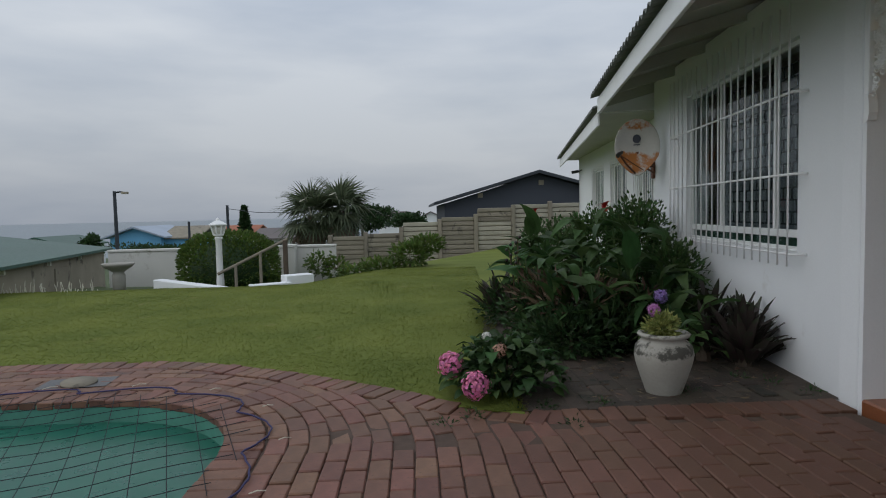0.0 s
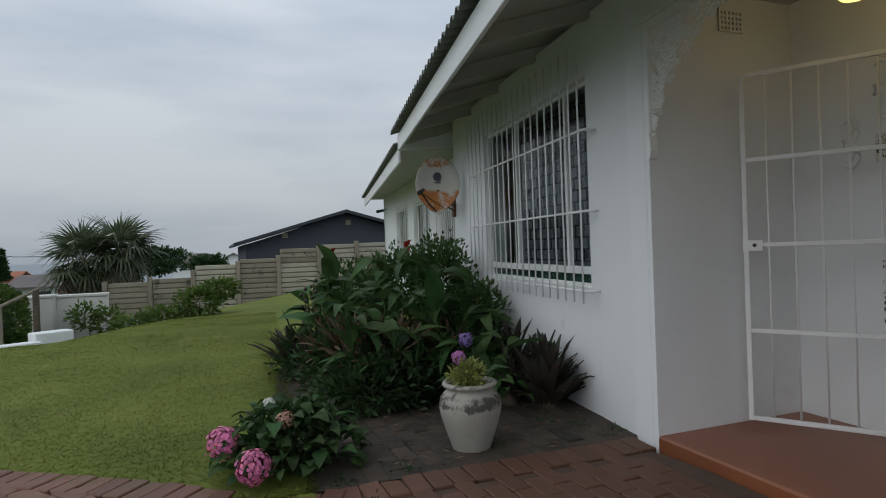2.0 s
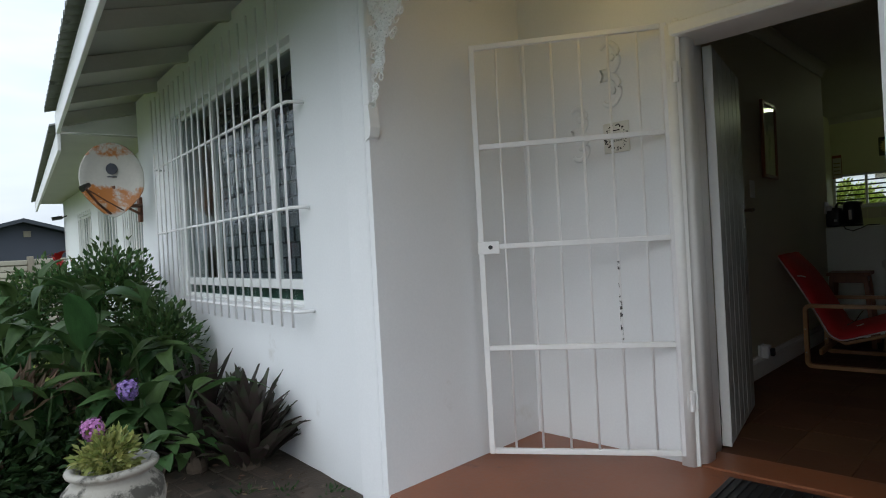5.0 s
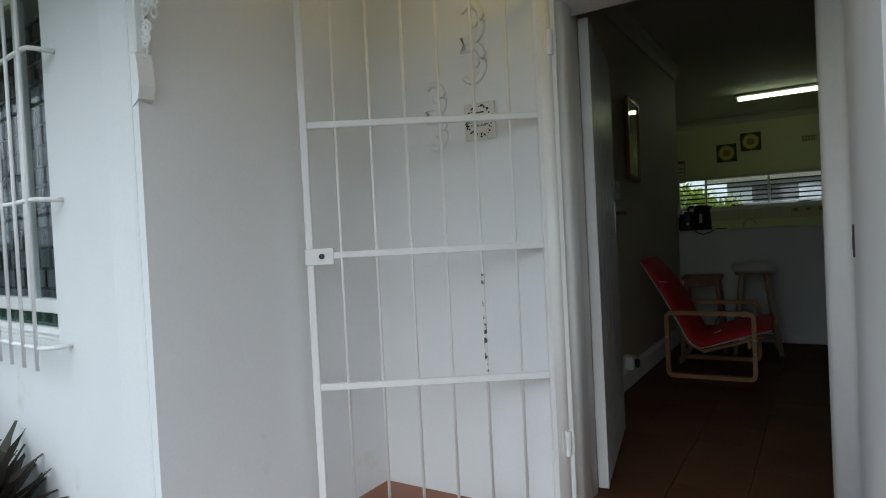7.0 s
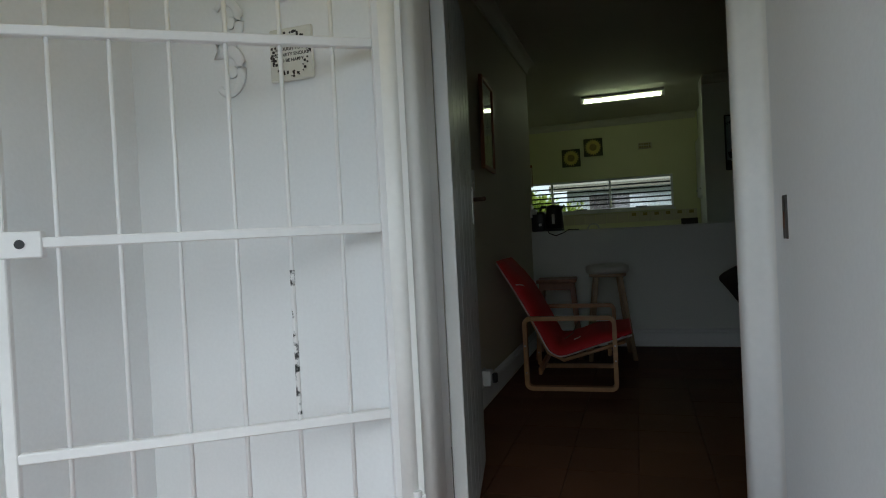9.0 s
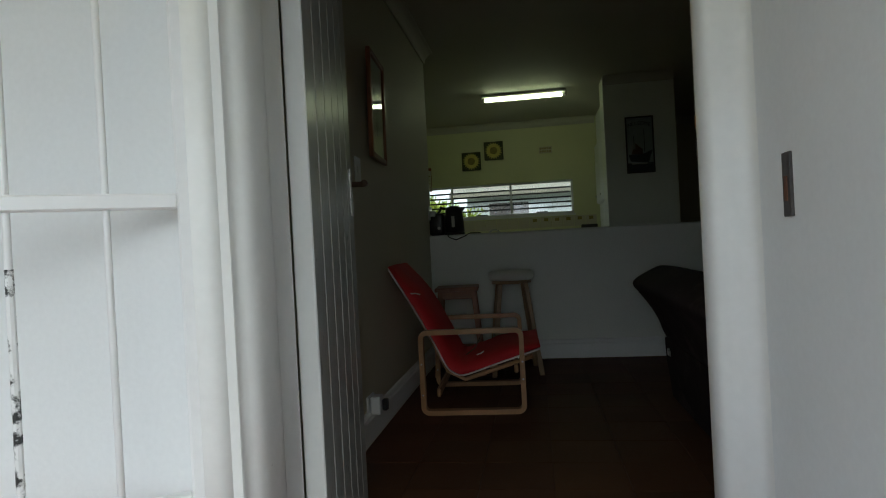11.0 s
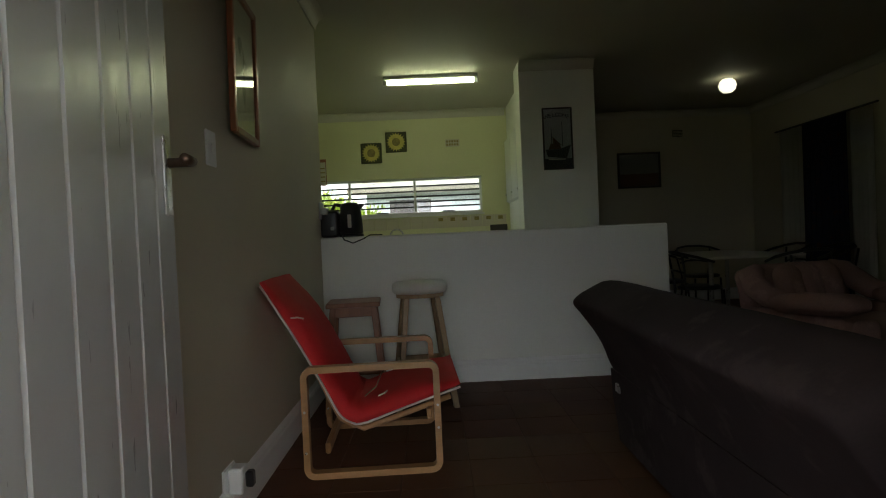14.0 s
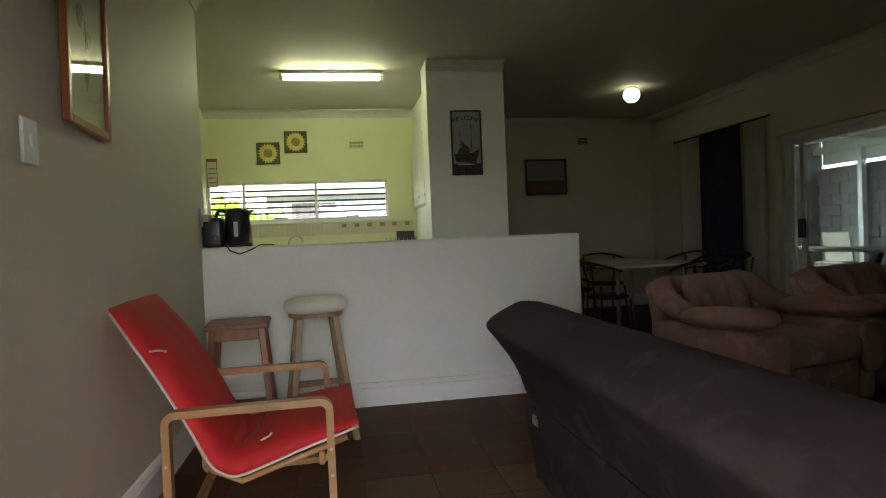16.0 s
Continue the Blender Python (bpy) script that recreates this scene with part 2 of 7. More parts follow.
M_STOEP = material("red_polished_cement", (0.235, 0.082, 0.036), 0.38, 0.22, 2.2, 45, 0.15, spot=(0.13, 0.045, 0.03), spot_at=0.62, spot_scale=3)
M_GRASS = material("lawn_soil", (0.185, 0.212, 0.050), 0.9, 0.4, 1.1, 30, 0.12, spec=0.1, col2=(0.105, 0.138, 0.030), spot=(0.23, 0.21, 0.085), spot_at=0.64, spot_scale=1.6, dist=0.004)
M_BLADE = material("grass_blades", (0.235, 0.260, 0.062), 0.85, 0.3, 1.1, 5, 0, col2=(0.125, 0.160, 0.036), spot=(0.30, 0.27, 0.11), spot_at=0.64, spot_scale=1.6, island=0.14, spec=0.05)
M_SOIL = material("damp_soil", (0.05, 0.038, 0.028), 0.9, 0.4, 4, 50, 0.8, spot=(0.10, 0.08, 0.055), spot_at=0.6, spot_scale=16, dist=0.015)
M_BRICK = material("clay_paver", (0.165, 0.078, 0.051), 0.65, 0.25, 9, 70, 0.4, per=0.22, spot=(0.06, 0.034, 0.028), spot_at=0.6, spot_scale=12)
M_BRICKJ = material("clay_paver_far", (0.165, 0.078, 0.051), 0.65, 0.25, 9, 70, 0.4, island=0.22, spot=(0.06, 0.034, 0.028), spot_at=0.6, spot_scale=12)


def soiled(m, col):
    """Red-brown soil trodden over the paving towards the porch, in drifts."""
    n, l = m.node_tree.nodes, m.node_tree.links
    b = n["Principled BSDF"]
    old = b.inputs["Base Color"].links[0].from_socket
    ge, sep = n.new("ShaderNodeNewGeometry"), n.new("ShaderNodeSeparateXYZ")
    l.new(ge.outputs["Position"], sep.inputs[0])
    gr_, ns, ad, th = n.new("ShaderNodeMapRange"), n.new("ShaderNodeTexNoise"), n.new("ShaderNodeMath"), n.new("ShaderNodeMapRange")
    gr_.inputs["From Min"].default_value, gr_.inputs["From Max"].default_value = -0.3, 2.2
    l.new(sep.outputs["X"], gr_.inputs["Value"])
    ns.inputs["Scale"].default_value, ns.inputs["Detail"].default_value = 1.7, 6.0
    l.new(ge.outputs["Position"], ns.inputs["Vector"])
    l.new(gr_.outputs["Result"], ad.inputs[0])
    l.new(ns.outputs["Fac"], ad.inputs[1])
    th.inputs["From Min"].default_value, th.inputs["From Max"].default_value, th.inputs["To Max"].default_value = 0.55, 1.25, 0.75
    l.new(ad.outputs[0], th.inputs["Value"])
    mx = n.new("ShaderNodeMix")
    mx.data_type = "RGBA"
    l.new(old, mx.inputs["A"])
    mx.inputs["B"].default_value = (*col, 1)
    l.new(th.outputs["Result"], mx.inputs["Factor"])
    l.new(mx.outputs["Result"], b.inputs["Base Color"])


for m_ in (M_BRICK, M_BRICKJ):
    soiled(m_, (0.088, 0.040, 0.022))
M_OLDBRICK = material("mossy_paver", (0.058, 0.044, 0.032), 0.85, 0.4, 6, 60, 0.5, island=0.3, spot=(0.022, 0.022, 0.014), spot_at=0.55, spot_scale=8)
M_JOINT = material("sand_joint", (0.085, 0.055, 0.04), 0.9, 0.3, 12, 90, 0.4)
M_ROOF = material("weathered_cement_sheet", (0.17, 0.18, 0.165), 0.85, 0.25, 3, 50, 0.3, spot=(0.08, 0.085, 0.075), spot_at=0.58, spot_scale=5)
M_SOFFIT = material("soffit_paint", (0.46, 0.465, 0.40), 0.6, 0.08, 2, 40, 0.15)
M_DOOR = material("pale_grey_door_paint", (0.46, 0.47, 0.46), 0.32, 0.06, 2, 50, 0.12, stretch=(1, 1, 0.2))
M_DARK = material("black_plastic", (0.018, 0.018, 0.02), 0.35, 0.2, 6, 60, 0.05)
M_STEEL = material("brushed_metal", (0.55, 0.55, 0.53), 0.3, 0.1, 6, 80, 0.05, metal=1.0)
M_ALU = material("pale_coated_aluminium", (0.62, 0.63, 0.60), 0.35, 0.06, 5, 60, 0.05)
M_BROWNM = material("bronzed_metal", (0.20, 0.13, 0.09), 0.4, 0.2, 12, 80, 0.1, metal=0.8)
M_RUST = material("rusty_steel", (0.13, 0.055, 0.03), 0.8, 0.4, 10, 60, 0.4)
M_RED = material("red_canvas", (0.52, 0.014, 0.018), 0.75, 0.14, 3, 220, 0.35, dist=0.002)
M_PIPING = material("white_piping", (0.72, 0.62, 0.60), 0.7, 0.1, 6, 100, 0.1)
M_WOOD = material("pale_bent_wood", (0.40, 0.215, 0.09), 0.42, 0.2, 3, 30, 0.1, stretch=(6, 1.2, 6))
M_STOOL = material("red_brown_wood", (0.26, 0.11, 0.055), 0.45, 0.25, 3, 30, 0.15, stretch=(6, 6, 1))
M_STOOL2 = material("light_stool_wood", (0.36, 0.24, 0.13), 0.45, 0.25, 3, 30, 0.15, stretch=(6, 6, 1))
M_VINYL = material("white_vinyl", (0.70, 0.69, 0.63), 0.4, 0.08, 4, 60, 0.1)
M_SOFA = material("charcoal_suede", (0.034, 0.024, 0.0245), 0.9, 0.4, 2.5, 120, 0.3, spec=0.2, spot=(0.058, 0.042, 0.042), spot_at=0.54, spot_scale=4)
M_ARMCH = material("mauve_brown_velour", (0.27, 0.155, 0.130), 0.85, 0.28, 2.5, 120, 0.3, spot=(0.36, 0.215, 0.18), spot_at=0.54, spot_scale=5)
M_FRAMEW = material("cherry_frame_wood", (0.24, 0.075, 0.03), 0.35, 0.25, 4, 40, 0.1)
M_FRAMED = material("dark_frame_wood", (0.03, 0.022, 0.018), 0.4, 0.2, 5, 50, 0.08)
M_PAPER = material("print_paper", (0.62, 0.60, 0.50), 0.8, 0.06, 5, 60, 0.02)
M_GLASS = glass("window_glass")
M_GLASSD = glass("reflective_window_glass", (0.84, 0.88, 0.88), 0.035, 7.0)
M_BOTTLE = material("bottle_green_board", (0.022, 0.070, 0.046), 0.5, 0.2, 3, 40, 0.1)
M_PICGL = glass("picture_glass", (0.95, 0.95, 0.95), 0.06)
M_CURTW = material("white_curtain", (0.66, 0.65, 0.60), 0.85, 0.06, 4, 150, 0.15)
M_CURTG = material("pale_grey_curtain", (0.40, 0.43, 0.47), 0.85, 0.12, 4, 150, 0.15, stretch=(1, 4, 0.5))
M_SHEER = material("sheer_curtain", (0.80, 0.79, 0.72), 0.85, 0.06, 4, 150, 0.15)
sh_n, sh_l = M_SHEER.node_tree.nodes, M_SHEER.node_tree.links
sh_t, sh_m = sh_n.new("ShaderNodeBsdfTranslucent"), sh_n.new("ShaderNodeMixShader")
sh_t.inputs["Color"].default_value = (0.80, 0.79, 0.72, 1)
sh_l.new(sh_n["Principled BSDF"].outputs["BSDF"], sh_m.inputs[1])
sh_l.new(sh_t.outputs["BSDF"], sh_m.inputs[2])
sh_l.new(sh_m.outputs["Shader"], sh_n["Material Output"].inputs["Surface"])
M_CURTD = material("blue_patterned_curtain", (0.05, 0.05, 0.10), 0.85, 0.3, 5, 30, 0.1, spot=(0.13, 0.055, 0.05), spot_at=0.58, spot_scale=14)
M_LEAF = material("canna_leaf", (0.056, 0.108, 0.034), 0.55, 0.3, 7, 50, 0.3, per=0.42, spec=0.25, stretch=(1, 4, 1))
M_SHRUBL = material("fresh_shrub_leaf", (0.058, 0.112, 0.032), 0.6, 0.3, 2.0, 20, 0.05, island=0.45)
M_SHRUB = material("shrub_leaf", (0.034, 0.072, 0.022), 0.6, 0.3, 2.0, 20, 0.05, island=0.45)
M_DRYL = material("dry_leaf", (0.105, 0.068, 0.040), 0.7, 0.3, 5, 30, 0.1, island=0.4)
M_BROM = material("purple_green_leaf", (0.044, 0.066, 0.034), 0.55, 0.5, 4, 30, 0.1, col2=(0.060, 0.018, 0.034), per=0.4)
M_PINK = material("pink_petals", (0.62, 0.17, 0.33), 0.6, 0.25, 20, 80, 0.1, island=0.35)
M_ORCHID = material("orchid_petals", (0.42, 0.16, 0.40), 0.6, 0.25, 20, 80, 0.1, island=0.3)
M_MAUVE = material("mauve_petals", (0.25, 0.16, 0.42), 0.6, 0.25, 20, 80, 0.1, island=0.3)
M_FADED = material("faded_petals", (0.42, 0.24, 0.17), 0.7, 0.25, 20, 80, 0.1, island=0.3)
M_VARIE = material("variegated_leaf", (0.50, 0.49, 0.17), 0.5, 0.5, 16, 60, 0.05, col2=(0.10, 0.17, 0.04), island=0.3)
M_REDFL = material("scarlet_petals", (0.50, 0.03, 0.025), 0.5, 0.2, 9, 50, 0.05)
M_POT = material("weathered_white_pot", (0.34, 0.325, 0.285), 0.8, 0.15, 5, 60, 0.35, spot=(0.20, 0.19, 0.155), spot_at=0.62, spot_scale=5)
M_HEDGE = material("hedge_leaf", (0.095, 0.15, 0.03), 0.5, 0.3, 3, 20, 0.05, island=0.4)
M_BARK = material("bark", (0.10, 0.075, 0.055), 0.9, 0.3, 6, 50, 0.6)
M_PALM = material("palm_leaf", (0.095, 0.120, 0.065), 0.5, 0.3, 2, 20, 0.05, island=0.35)
M_DRYP = material("dead_palm_leaf", (0.115, 0.085, 0.055), 0.8, 0.3, 2, 20, 0.05, island=0.35)
M_CONC = material("weathered_concrete", (0.265, 0.235, 0.180), 0.9, 0.18, 2, 40, 0.4, per=0.14, spot=(0.12, 0.105, 0.085), spot_at=0.58, spot_scale=2.5)
M_CONCL = material("pale_concrete", (0.42, 0.39, 0.31), 0.9, 0.15, 2, 40, 0.4, per=0.10, spot=(0.22, 0.20, 0.16), spot_at=0.6, spot_scale=2.5)
M_BLOCK = material("grey_block", (0.21, 0.21, 0.195), 0.9, 0.15, 2, 40, 0.4, per=0.12, spot=(0.13, 0.13, 0.115), spot_at=0.57, spot_scale=3)
M_NAVY = material("charcoal_house_paint", (0.055, 0.062, 0.080), 0.8, 0.06, 0.5, 20, 0.1)
M_ROOFD = material("dark_roof_sheet", (0.035, 0.042, 0.052), 0.6, 0.1, 0.5, 20, 0.1)
M_GREENR = material("green_roof_sheet", (0.030, 0.085, 0.062), 0.5, 0.15, 0.6, 20, 0.1)
M_BLUE = material("sky_blue_wall", (0.16, 0.42, 0.66), 0.8, 0.06, 0.5, 20, 0.1)
M_PALER = material("pale_blue_roof_sheet", (0.33, 0.39, 0.47), 0.5, 0.1, 0.6, 20, 0.1)
M_REDR = material("red_tile_roof", (0.36, 0.13, 0.07), 0.8, 0.15, 0.6, 20, 0.2)
M_GREYR = material("brown_grey_roof", (0.14, 0.12, 0.115), 0.8, 0.15, 0.6, 20, 0.2)
M_SEA = material("sea_water", (0.10, 0.14, 0.17), 0.35, 0.12, 0.01, 0.2, 0.3, dist=0.3)
M_LAND = material("coastal_scrub", (0.06, 0.085, 0.03), 0.9, 0.35, 0.08, 0.9, 0.3, dist=0.2)
M_WATER = material("green_pool_water", (0.034, 0.165, 0.110), 0.30, 0.18, 1.3, 9, 0.15, spec=0.25, col2=(0.014, 0.105, 0.078), dist=0.01)
M_POOLW = material("pool_plaster", (0.08, 0.26, 0.20), 0.7, 0.2, 3, 30, 0.2)
M_NET = material("dark_net_cord", (0.012, 0.016, 0.02), 0.8, 0.2, 9, 60, 0.1)
M_ROPE = material("blue_rope", (0.035, 0.032, 0.10), 0.8, 0.2, 30, 90, 0.2)
M_URN = material("lichened_urn", (0.35, 0.335, 0.295), 0.8, 0.15, 5, 60, 0.35, spot=(0.24, 0.225, 0.18), spot_at=0.60, spot_scale=5)
M_DISH = material("white_dish_enamel", (0.50, 0.49, 0.45), 0.5, 0.08, 5, 40, 0.1)


def rust_over(m, col, bands, axis="Y", lo=-0.37, hi=0.34, size=7.0):
    """Rust or lichen in bands (place along the axis from lo to hi as 0 to 1, how much), broken up by noise."""
    n, l = m.node_tree.nodes, m.node_tree.links
    b = n["Principled BSDF"]
    old = b.inputs["Base Color"].links[0].from_socket
    tc, sep, up = n.new("ShaderNodeTexCoord"), n.new("ShaderNodeSeparateXYZ"), n.new("ShaderNodeMapRange")
    up.inputs["From Min"].default_value, up.inputs["From Max"].default_value = lo, hi
    l.new(tc.outputs["Object"], sep.inputs[0])
    l.new(sep.outputs[axis], up.inputs["Value"])
    rp = n.new("ShaderNodeValToRGB")
    rp.color_ramp.elements[0].position, rp.color_ramp.elements[0].color = bands[0][0], (bands[0][1],) * 3 + (1,)
    rp.color_ramp.elements[1].position, rp.color_ramp.elements[1].color = bands[-1][0], (bands[-1][1],) * 3 + (1,)
    for p, v in bands[1:-1]:
        rp.color_ramp.elements.new(p).color = (v, v, v, 1)
    l.new(up.outputs["Result"], rp.inputs["Fac"])
    ns, ad, th = n.new("ShaderNodeTexNoise"), n.new("ShaderNodeMath"), n.new("ShaderNodeMapRange")
    ns.inputs["Scale"].default_value, ns.inputs["Detail"].default_value, ns.inputs["Roughness"].default_value = size, 8.0, 0.7
    l.new(tc.outputs["Object"], ns.inputs["Vector"])
    l.new(ns.outputs["Fac"], ad.inputs[0])
    l.new(rp.outputs["Color"], ad.inputs[1])
    th.inputs["From Min"].default_value, th.inputs["From Max"].default_value = 0.98, 1.10
    l.new(ad.outputs[0], th.inputs["Value"])
    mx = n.new("ShaderNodeMix")
    mx.data_type = "RGBA"
    l.new(old, mx.inputs["A"])
    mx.inputs["B"].default_value = (*col, 1)
    l.new(th.outputs["Result"], mx.inputs["Factor"])
    l.new(mx.outputs["Result"], b.inputs["Base Color"])


rust_over(M_URN, (0.075, 0.072, 0.06), [(0.0, 0.2), (0.30, 0.22), (0.60, 0.38), (0.68, 0.56), (0.80, 0.57), (0.88, 0.40), (1.0, 0.48)], "Z", 0.0, 0.40, 14.0)
rust_over(M_DISH, (0.40, 0.15, 0.035), [(0.0, 0.45), (0.08, 0.62), (0.36, 0.60), (0.47, 0.35), (0.55, 0.25), (0.76, 0.28), (0.85, 0.58), (1.0, 0.52)])
M_TUBE = glowing("lit_fluorescent_tube", (0.94, 1.0, 0.62), 2.7)
M_GLOBE = glowing("lit_globe", (1.0, 0.95, 0.66), 0.19)
M_PORCHL = glowing("lit_porch_globe", (1.0, 0.68, 0.20), 1.9)


def let_through(m, share):
    """Leaves that pass a share of the light from behind."""
    n, l = m.node_tree.nodes, m.node_tree.links
    b = n["Principled BSDF"]
    tr, mx = n.new("ShaderNodeBsdfTranslucent"), n.new("ShaderNodeMixShader")
    l.new(b.inputs["Base Color"].links[0].from_socket, tr.inputs["Color"])
    mx.inputs["Fac"].default_value = share
    l.new(b.outputs["BSDF"], mx.inputs[1])
    l.new(tr.outputs["BSDF"], mx.inputs[2])
    l.new(mx.outputs["Shader"], n["Material Output"].inputs["Surface"])


let_through(M_BLADE, 0.7)
for m_ in (M_LEAF, M_SHRUB, M_SHRUBL, M_HEDGE, M_PALM, M_VARIE, M_BROM):
    let_through(m_, 0.35)
# ---- ground, sea, lawn, patio ----
def ground_height(x, y):
    """The land: level round the house, falling away to the sea."""
    d = max(0.0, y - 14.0 + 0.25 * min(0.0, x + 2))
    r = math.hypot(max(0, abs(x) - 25), max(0, -y - 20))
    return -0.35 - 1.1 * min(1.0, max(0.0, d) / 3.0) - 0.055 * max(0.0, d - 3) - 0.02 * r


def grid_sheet(xs, ys, f):
    bm = bmesh.new()
    vs = [[bm.verts.new((x, y, f(x, y))) for x in xs] for y in ys]
    for r0, r1 in zip(vs, vs[1:]):
        for k in range(len(xs) - 1):
            bm.faces.new((r0[k], r0[k + 1], r1[k + 1], r1[k]))
    return bm


def spread(lo, hi, near, step, grow=1.35):
    """Grid lines, close together in near=(a, b) and wider apart outwards."""
    mid = list(np.arange(near[0], near[1] + 1e-6, step))
    out, s, v = [], step, near[1]
    while v < hi:
        s *= grow
        v += s
        out.append(min(v, hi))
    left, s, v = [], step, near[0]
    while v > lo:
        s *= grow
        v -= s
        left.append(max(v, lo))
    return left[::-1] + mid + out


setting("ground", grid_sheet(spread(-900, 900, (-24, 24), 3.0), spread(-300, 420, (-12, 40), 2.0), ground_height), M_LAND, "scrubby land falling away towards the sea", soft=True)
setting("water", box(-4500, 4500, 150, 4600, -20.0, -19.0), M_SEA, "grey sea out to the horizon")

POOL_X, POOL_Y, POOL_R = -1.02, 4.5, 1.05
STOEP_X = 2.55


def lawn_edge(x):
    """The front edge of the lawn along the brick paving."""
    if x < -2.3:
        return 5.55
    if x < 0.1:
        k = (x + 2.3) / 2.4
        return 5.55 - 1.35 * k ** 1.5
    return 4.2 - 0.28 * min(1.0, (x - 0.1) / 0.6)


def lawn_far(x):
    """The far edge of the lawn, where the terrace breaks off."""
    if x < -2.0:
        return 11.2
    return 11.2 + (x + 2.0) * 1.95


def lawn_z(x, y):
    e = max(0.0, (y - lawn_far(x) + 0.8) / 0.8)
    rise = 0.10 * math.sin(max(0.0, min(1.0, (y - 6) / 9)) * math.pi) * max(0.0, min(1.0, (x + 3) / 5))
    bed = max(0.0, min(1.0, (x - 0.62 - 0.06 * (y - 4)) / 0.15)) * (1.0 if y < 9 else 0.0)
    return -0.055 - 0.12 * bed + rise * (1 - bed) - 0.03 * e * e + 0.012 * noise.noise(Vector((x * 0.8, y * 0.8, 0)))


LAWN_X = [-12 + 0.3 * i for i in range(52)]
bm = bmesh.new()
cols = []
for x in LAWN_X:
    a, b = lawn_edge(x) - 0.02, max(lawn_edge(x) + 0.5, lawn_far(x))
    col = [bm.verts.new((x, a, -0.30))]
    for i in range(31):
        y = a + (b - a) * (i / 30) ** 1.3
        col.append(bm.verts.new((x, y, lawn_z(x, y))))
    col.append(bm.verts.new((x, b + 0.5, -1.6)))
    cols.append(col)
for c0, c1 in zip(cols, cols[1:]):
    for k in range(len(c0) - 1):
        bm.faces.new((c0[k], c1[k], c1[k + 1], c0[k + 1]))
LAWN = setting("lawn", bm, M_GRASS, "mown green lawn with dry patches", soft=True)


def in_pool(x, y, grow=0.0):
    """True inside the pool's outline, pushed outwards by grow."""
    return pool_dist(x, y) < grow


def pool_dist(x, y):
    """Distance outside the pool's edge; the corner is round."""
    dx, dy = x - (POOL_X - POOL_R), y - (POOL_Y - POOL_R)
    if dx > 0 and dy > 0:
        return math.hypot(dx, dy) - POOL_R
    return max(dx, dy) - POOL_R


# sand bed under the pavers, with the pool cut out of it
bm = bmesh.new()
arc = [(POOL_X - POOL_R + POOL_R * math.cos(a), POOL_Y - POOL_R + POOL_R * math.sin(a)) for a in [math.pi / 2 * i / 12 for i in range(13)]]
inner = [(POOL_X, -6.0), *arc, (-12.0, POOL_Y)]
outer = [(STOEP_X + 0.02, -6.0), *[(POOL_X - POOL_R + 4.6 * math.cos(a), POOL_Y - POOL_R + 2.1 * math.sin(a)) for a in [math.pi / 2 * i / 12 for i in range(13)]], (-12.0, 5.6)]
iv, ov = [bm.verts.new((*p, -0.066)) for p in inner], [bm.verts.new((*p, -0.066)) for p in outer]
for k in range(len(iv) - 1):
    bm.faces.new((iv[k], ov[k], ov[k + 1], iv[k + 1]))
PAVE = setting("pavement", bm, M_JOINT, "brick paving laid in curves round a pool")
bm = bmesh.new()
top, bot = [bm.verts.new((*p, -0.07)) for p in inner], [bm.verts.new((*p, -1.5)) for p in inner]
for k in range(len(top) - 1):
    bm.faces.new((top[k], top[k + 1], bot[k + 1], bot[k]))
setting("pool_wall", bm, M_POOLW, "green plastered pool wall")
prism_bm = prism(bmesh.new(), [*inner, (-12.0, -6.0)], -0.22, -0.20, "xy")
setting("pool_water", prism_bm, M_WATER, "still green swimming pool water")

# garden bed of soil and old pavers beside the house
setting("flower_bed", grid_sheet([0.6 + 0.12 * i for i in range(22)], [3.99 + 0.15 * i for i in range(34)], lambda x, y: -0.056 + 0.012 * noise.noise(Vector((x * 3, y * 3, 1)))), M_SOIL, "dark damp soil of the garden bed", soft=True)
bx_ = box(STOEP_X, 3.70, -6.0, 3.875, -0.35, 0.0, 0.012)
setting("porch_floor", bx_, M_STOEP, "red polished cement porch floor")

# ---- house, outside ----
WALL_TOP = 2.62
setting("wall_front", wall_bm(4.18, 0.23, -0.3, 2.68, [(0.67, 2.95, 0.80, 2.28)], -0.03), M_WALL, "white plastered front wall", EM)
setting("wall_front_far", wall_bm(7.5, 0.23, -0.6, 2.6, [(4.75 - 0.1, 5.9, 0.95, 1.95), (6.7, 7.9, 0.95, 1.95), (8.6, 9.8, 0.95, 1.95)], 4.15, 0.25), M_WALL, "white plastered wall of the far wing", EM)
SIDE_M = along((STOEP_X, 3.875), (3.75, 3.875))
setting("wall_porch_side", box(2.549, 3.74, 3.808, 4.0, -0.3, 2.75), M_WALL, "white plastered porch side wall")
DOOR_L, DOOR_R, DOOR_H = 2.92, 2.037, 2.06
setting("wall_porch", wall_bm(11.2, 0.20, -0.3, 2.75, [(1.90 + 7.3, DOOR_L + 7.3, -0.02, DOOR_H)]), M_WALL, "white plastered wall round the front door", pose(3.68, -7.3, 0))
setting("wall_porch_right", box(2.56, 3.885, 1.70, 1.952, -0.3, 2.60, 0.012), M_WALL, "white plastered wall on the near side of the porch")
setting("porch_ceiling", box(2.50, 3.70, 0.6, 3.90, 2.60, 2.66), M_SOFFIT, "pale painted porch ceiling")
setting("porch_beam", box(-0.02, 0.12, -3.0, 0.02, 2.38, 2.62, 0.006), M_TRIMW, "white painted beam over the porch", EM)
setting("house_gable_end", box(0.25, 6.0, 11.4, 11.65, -0.6, 2.6), M_WALL, "white plastered end wall", EM)


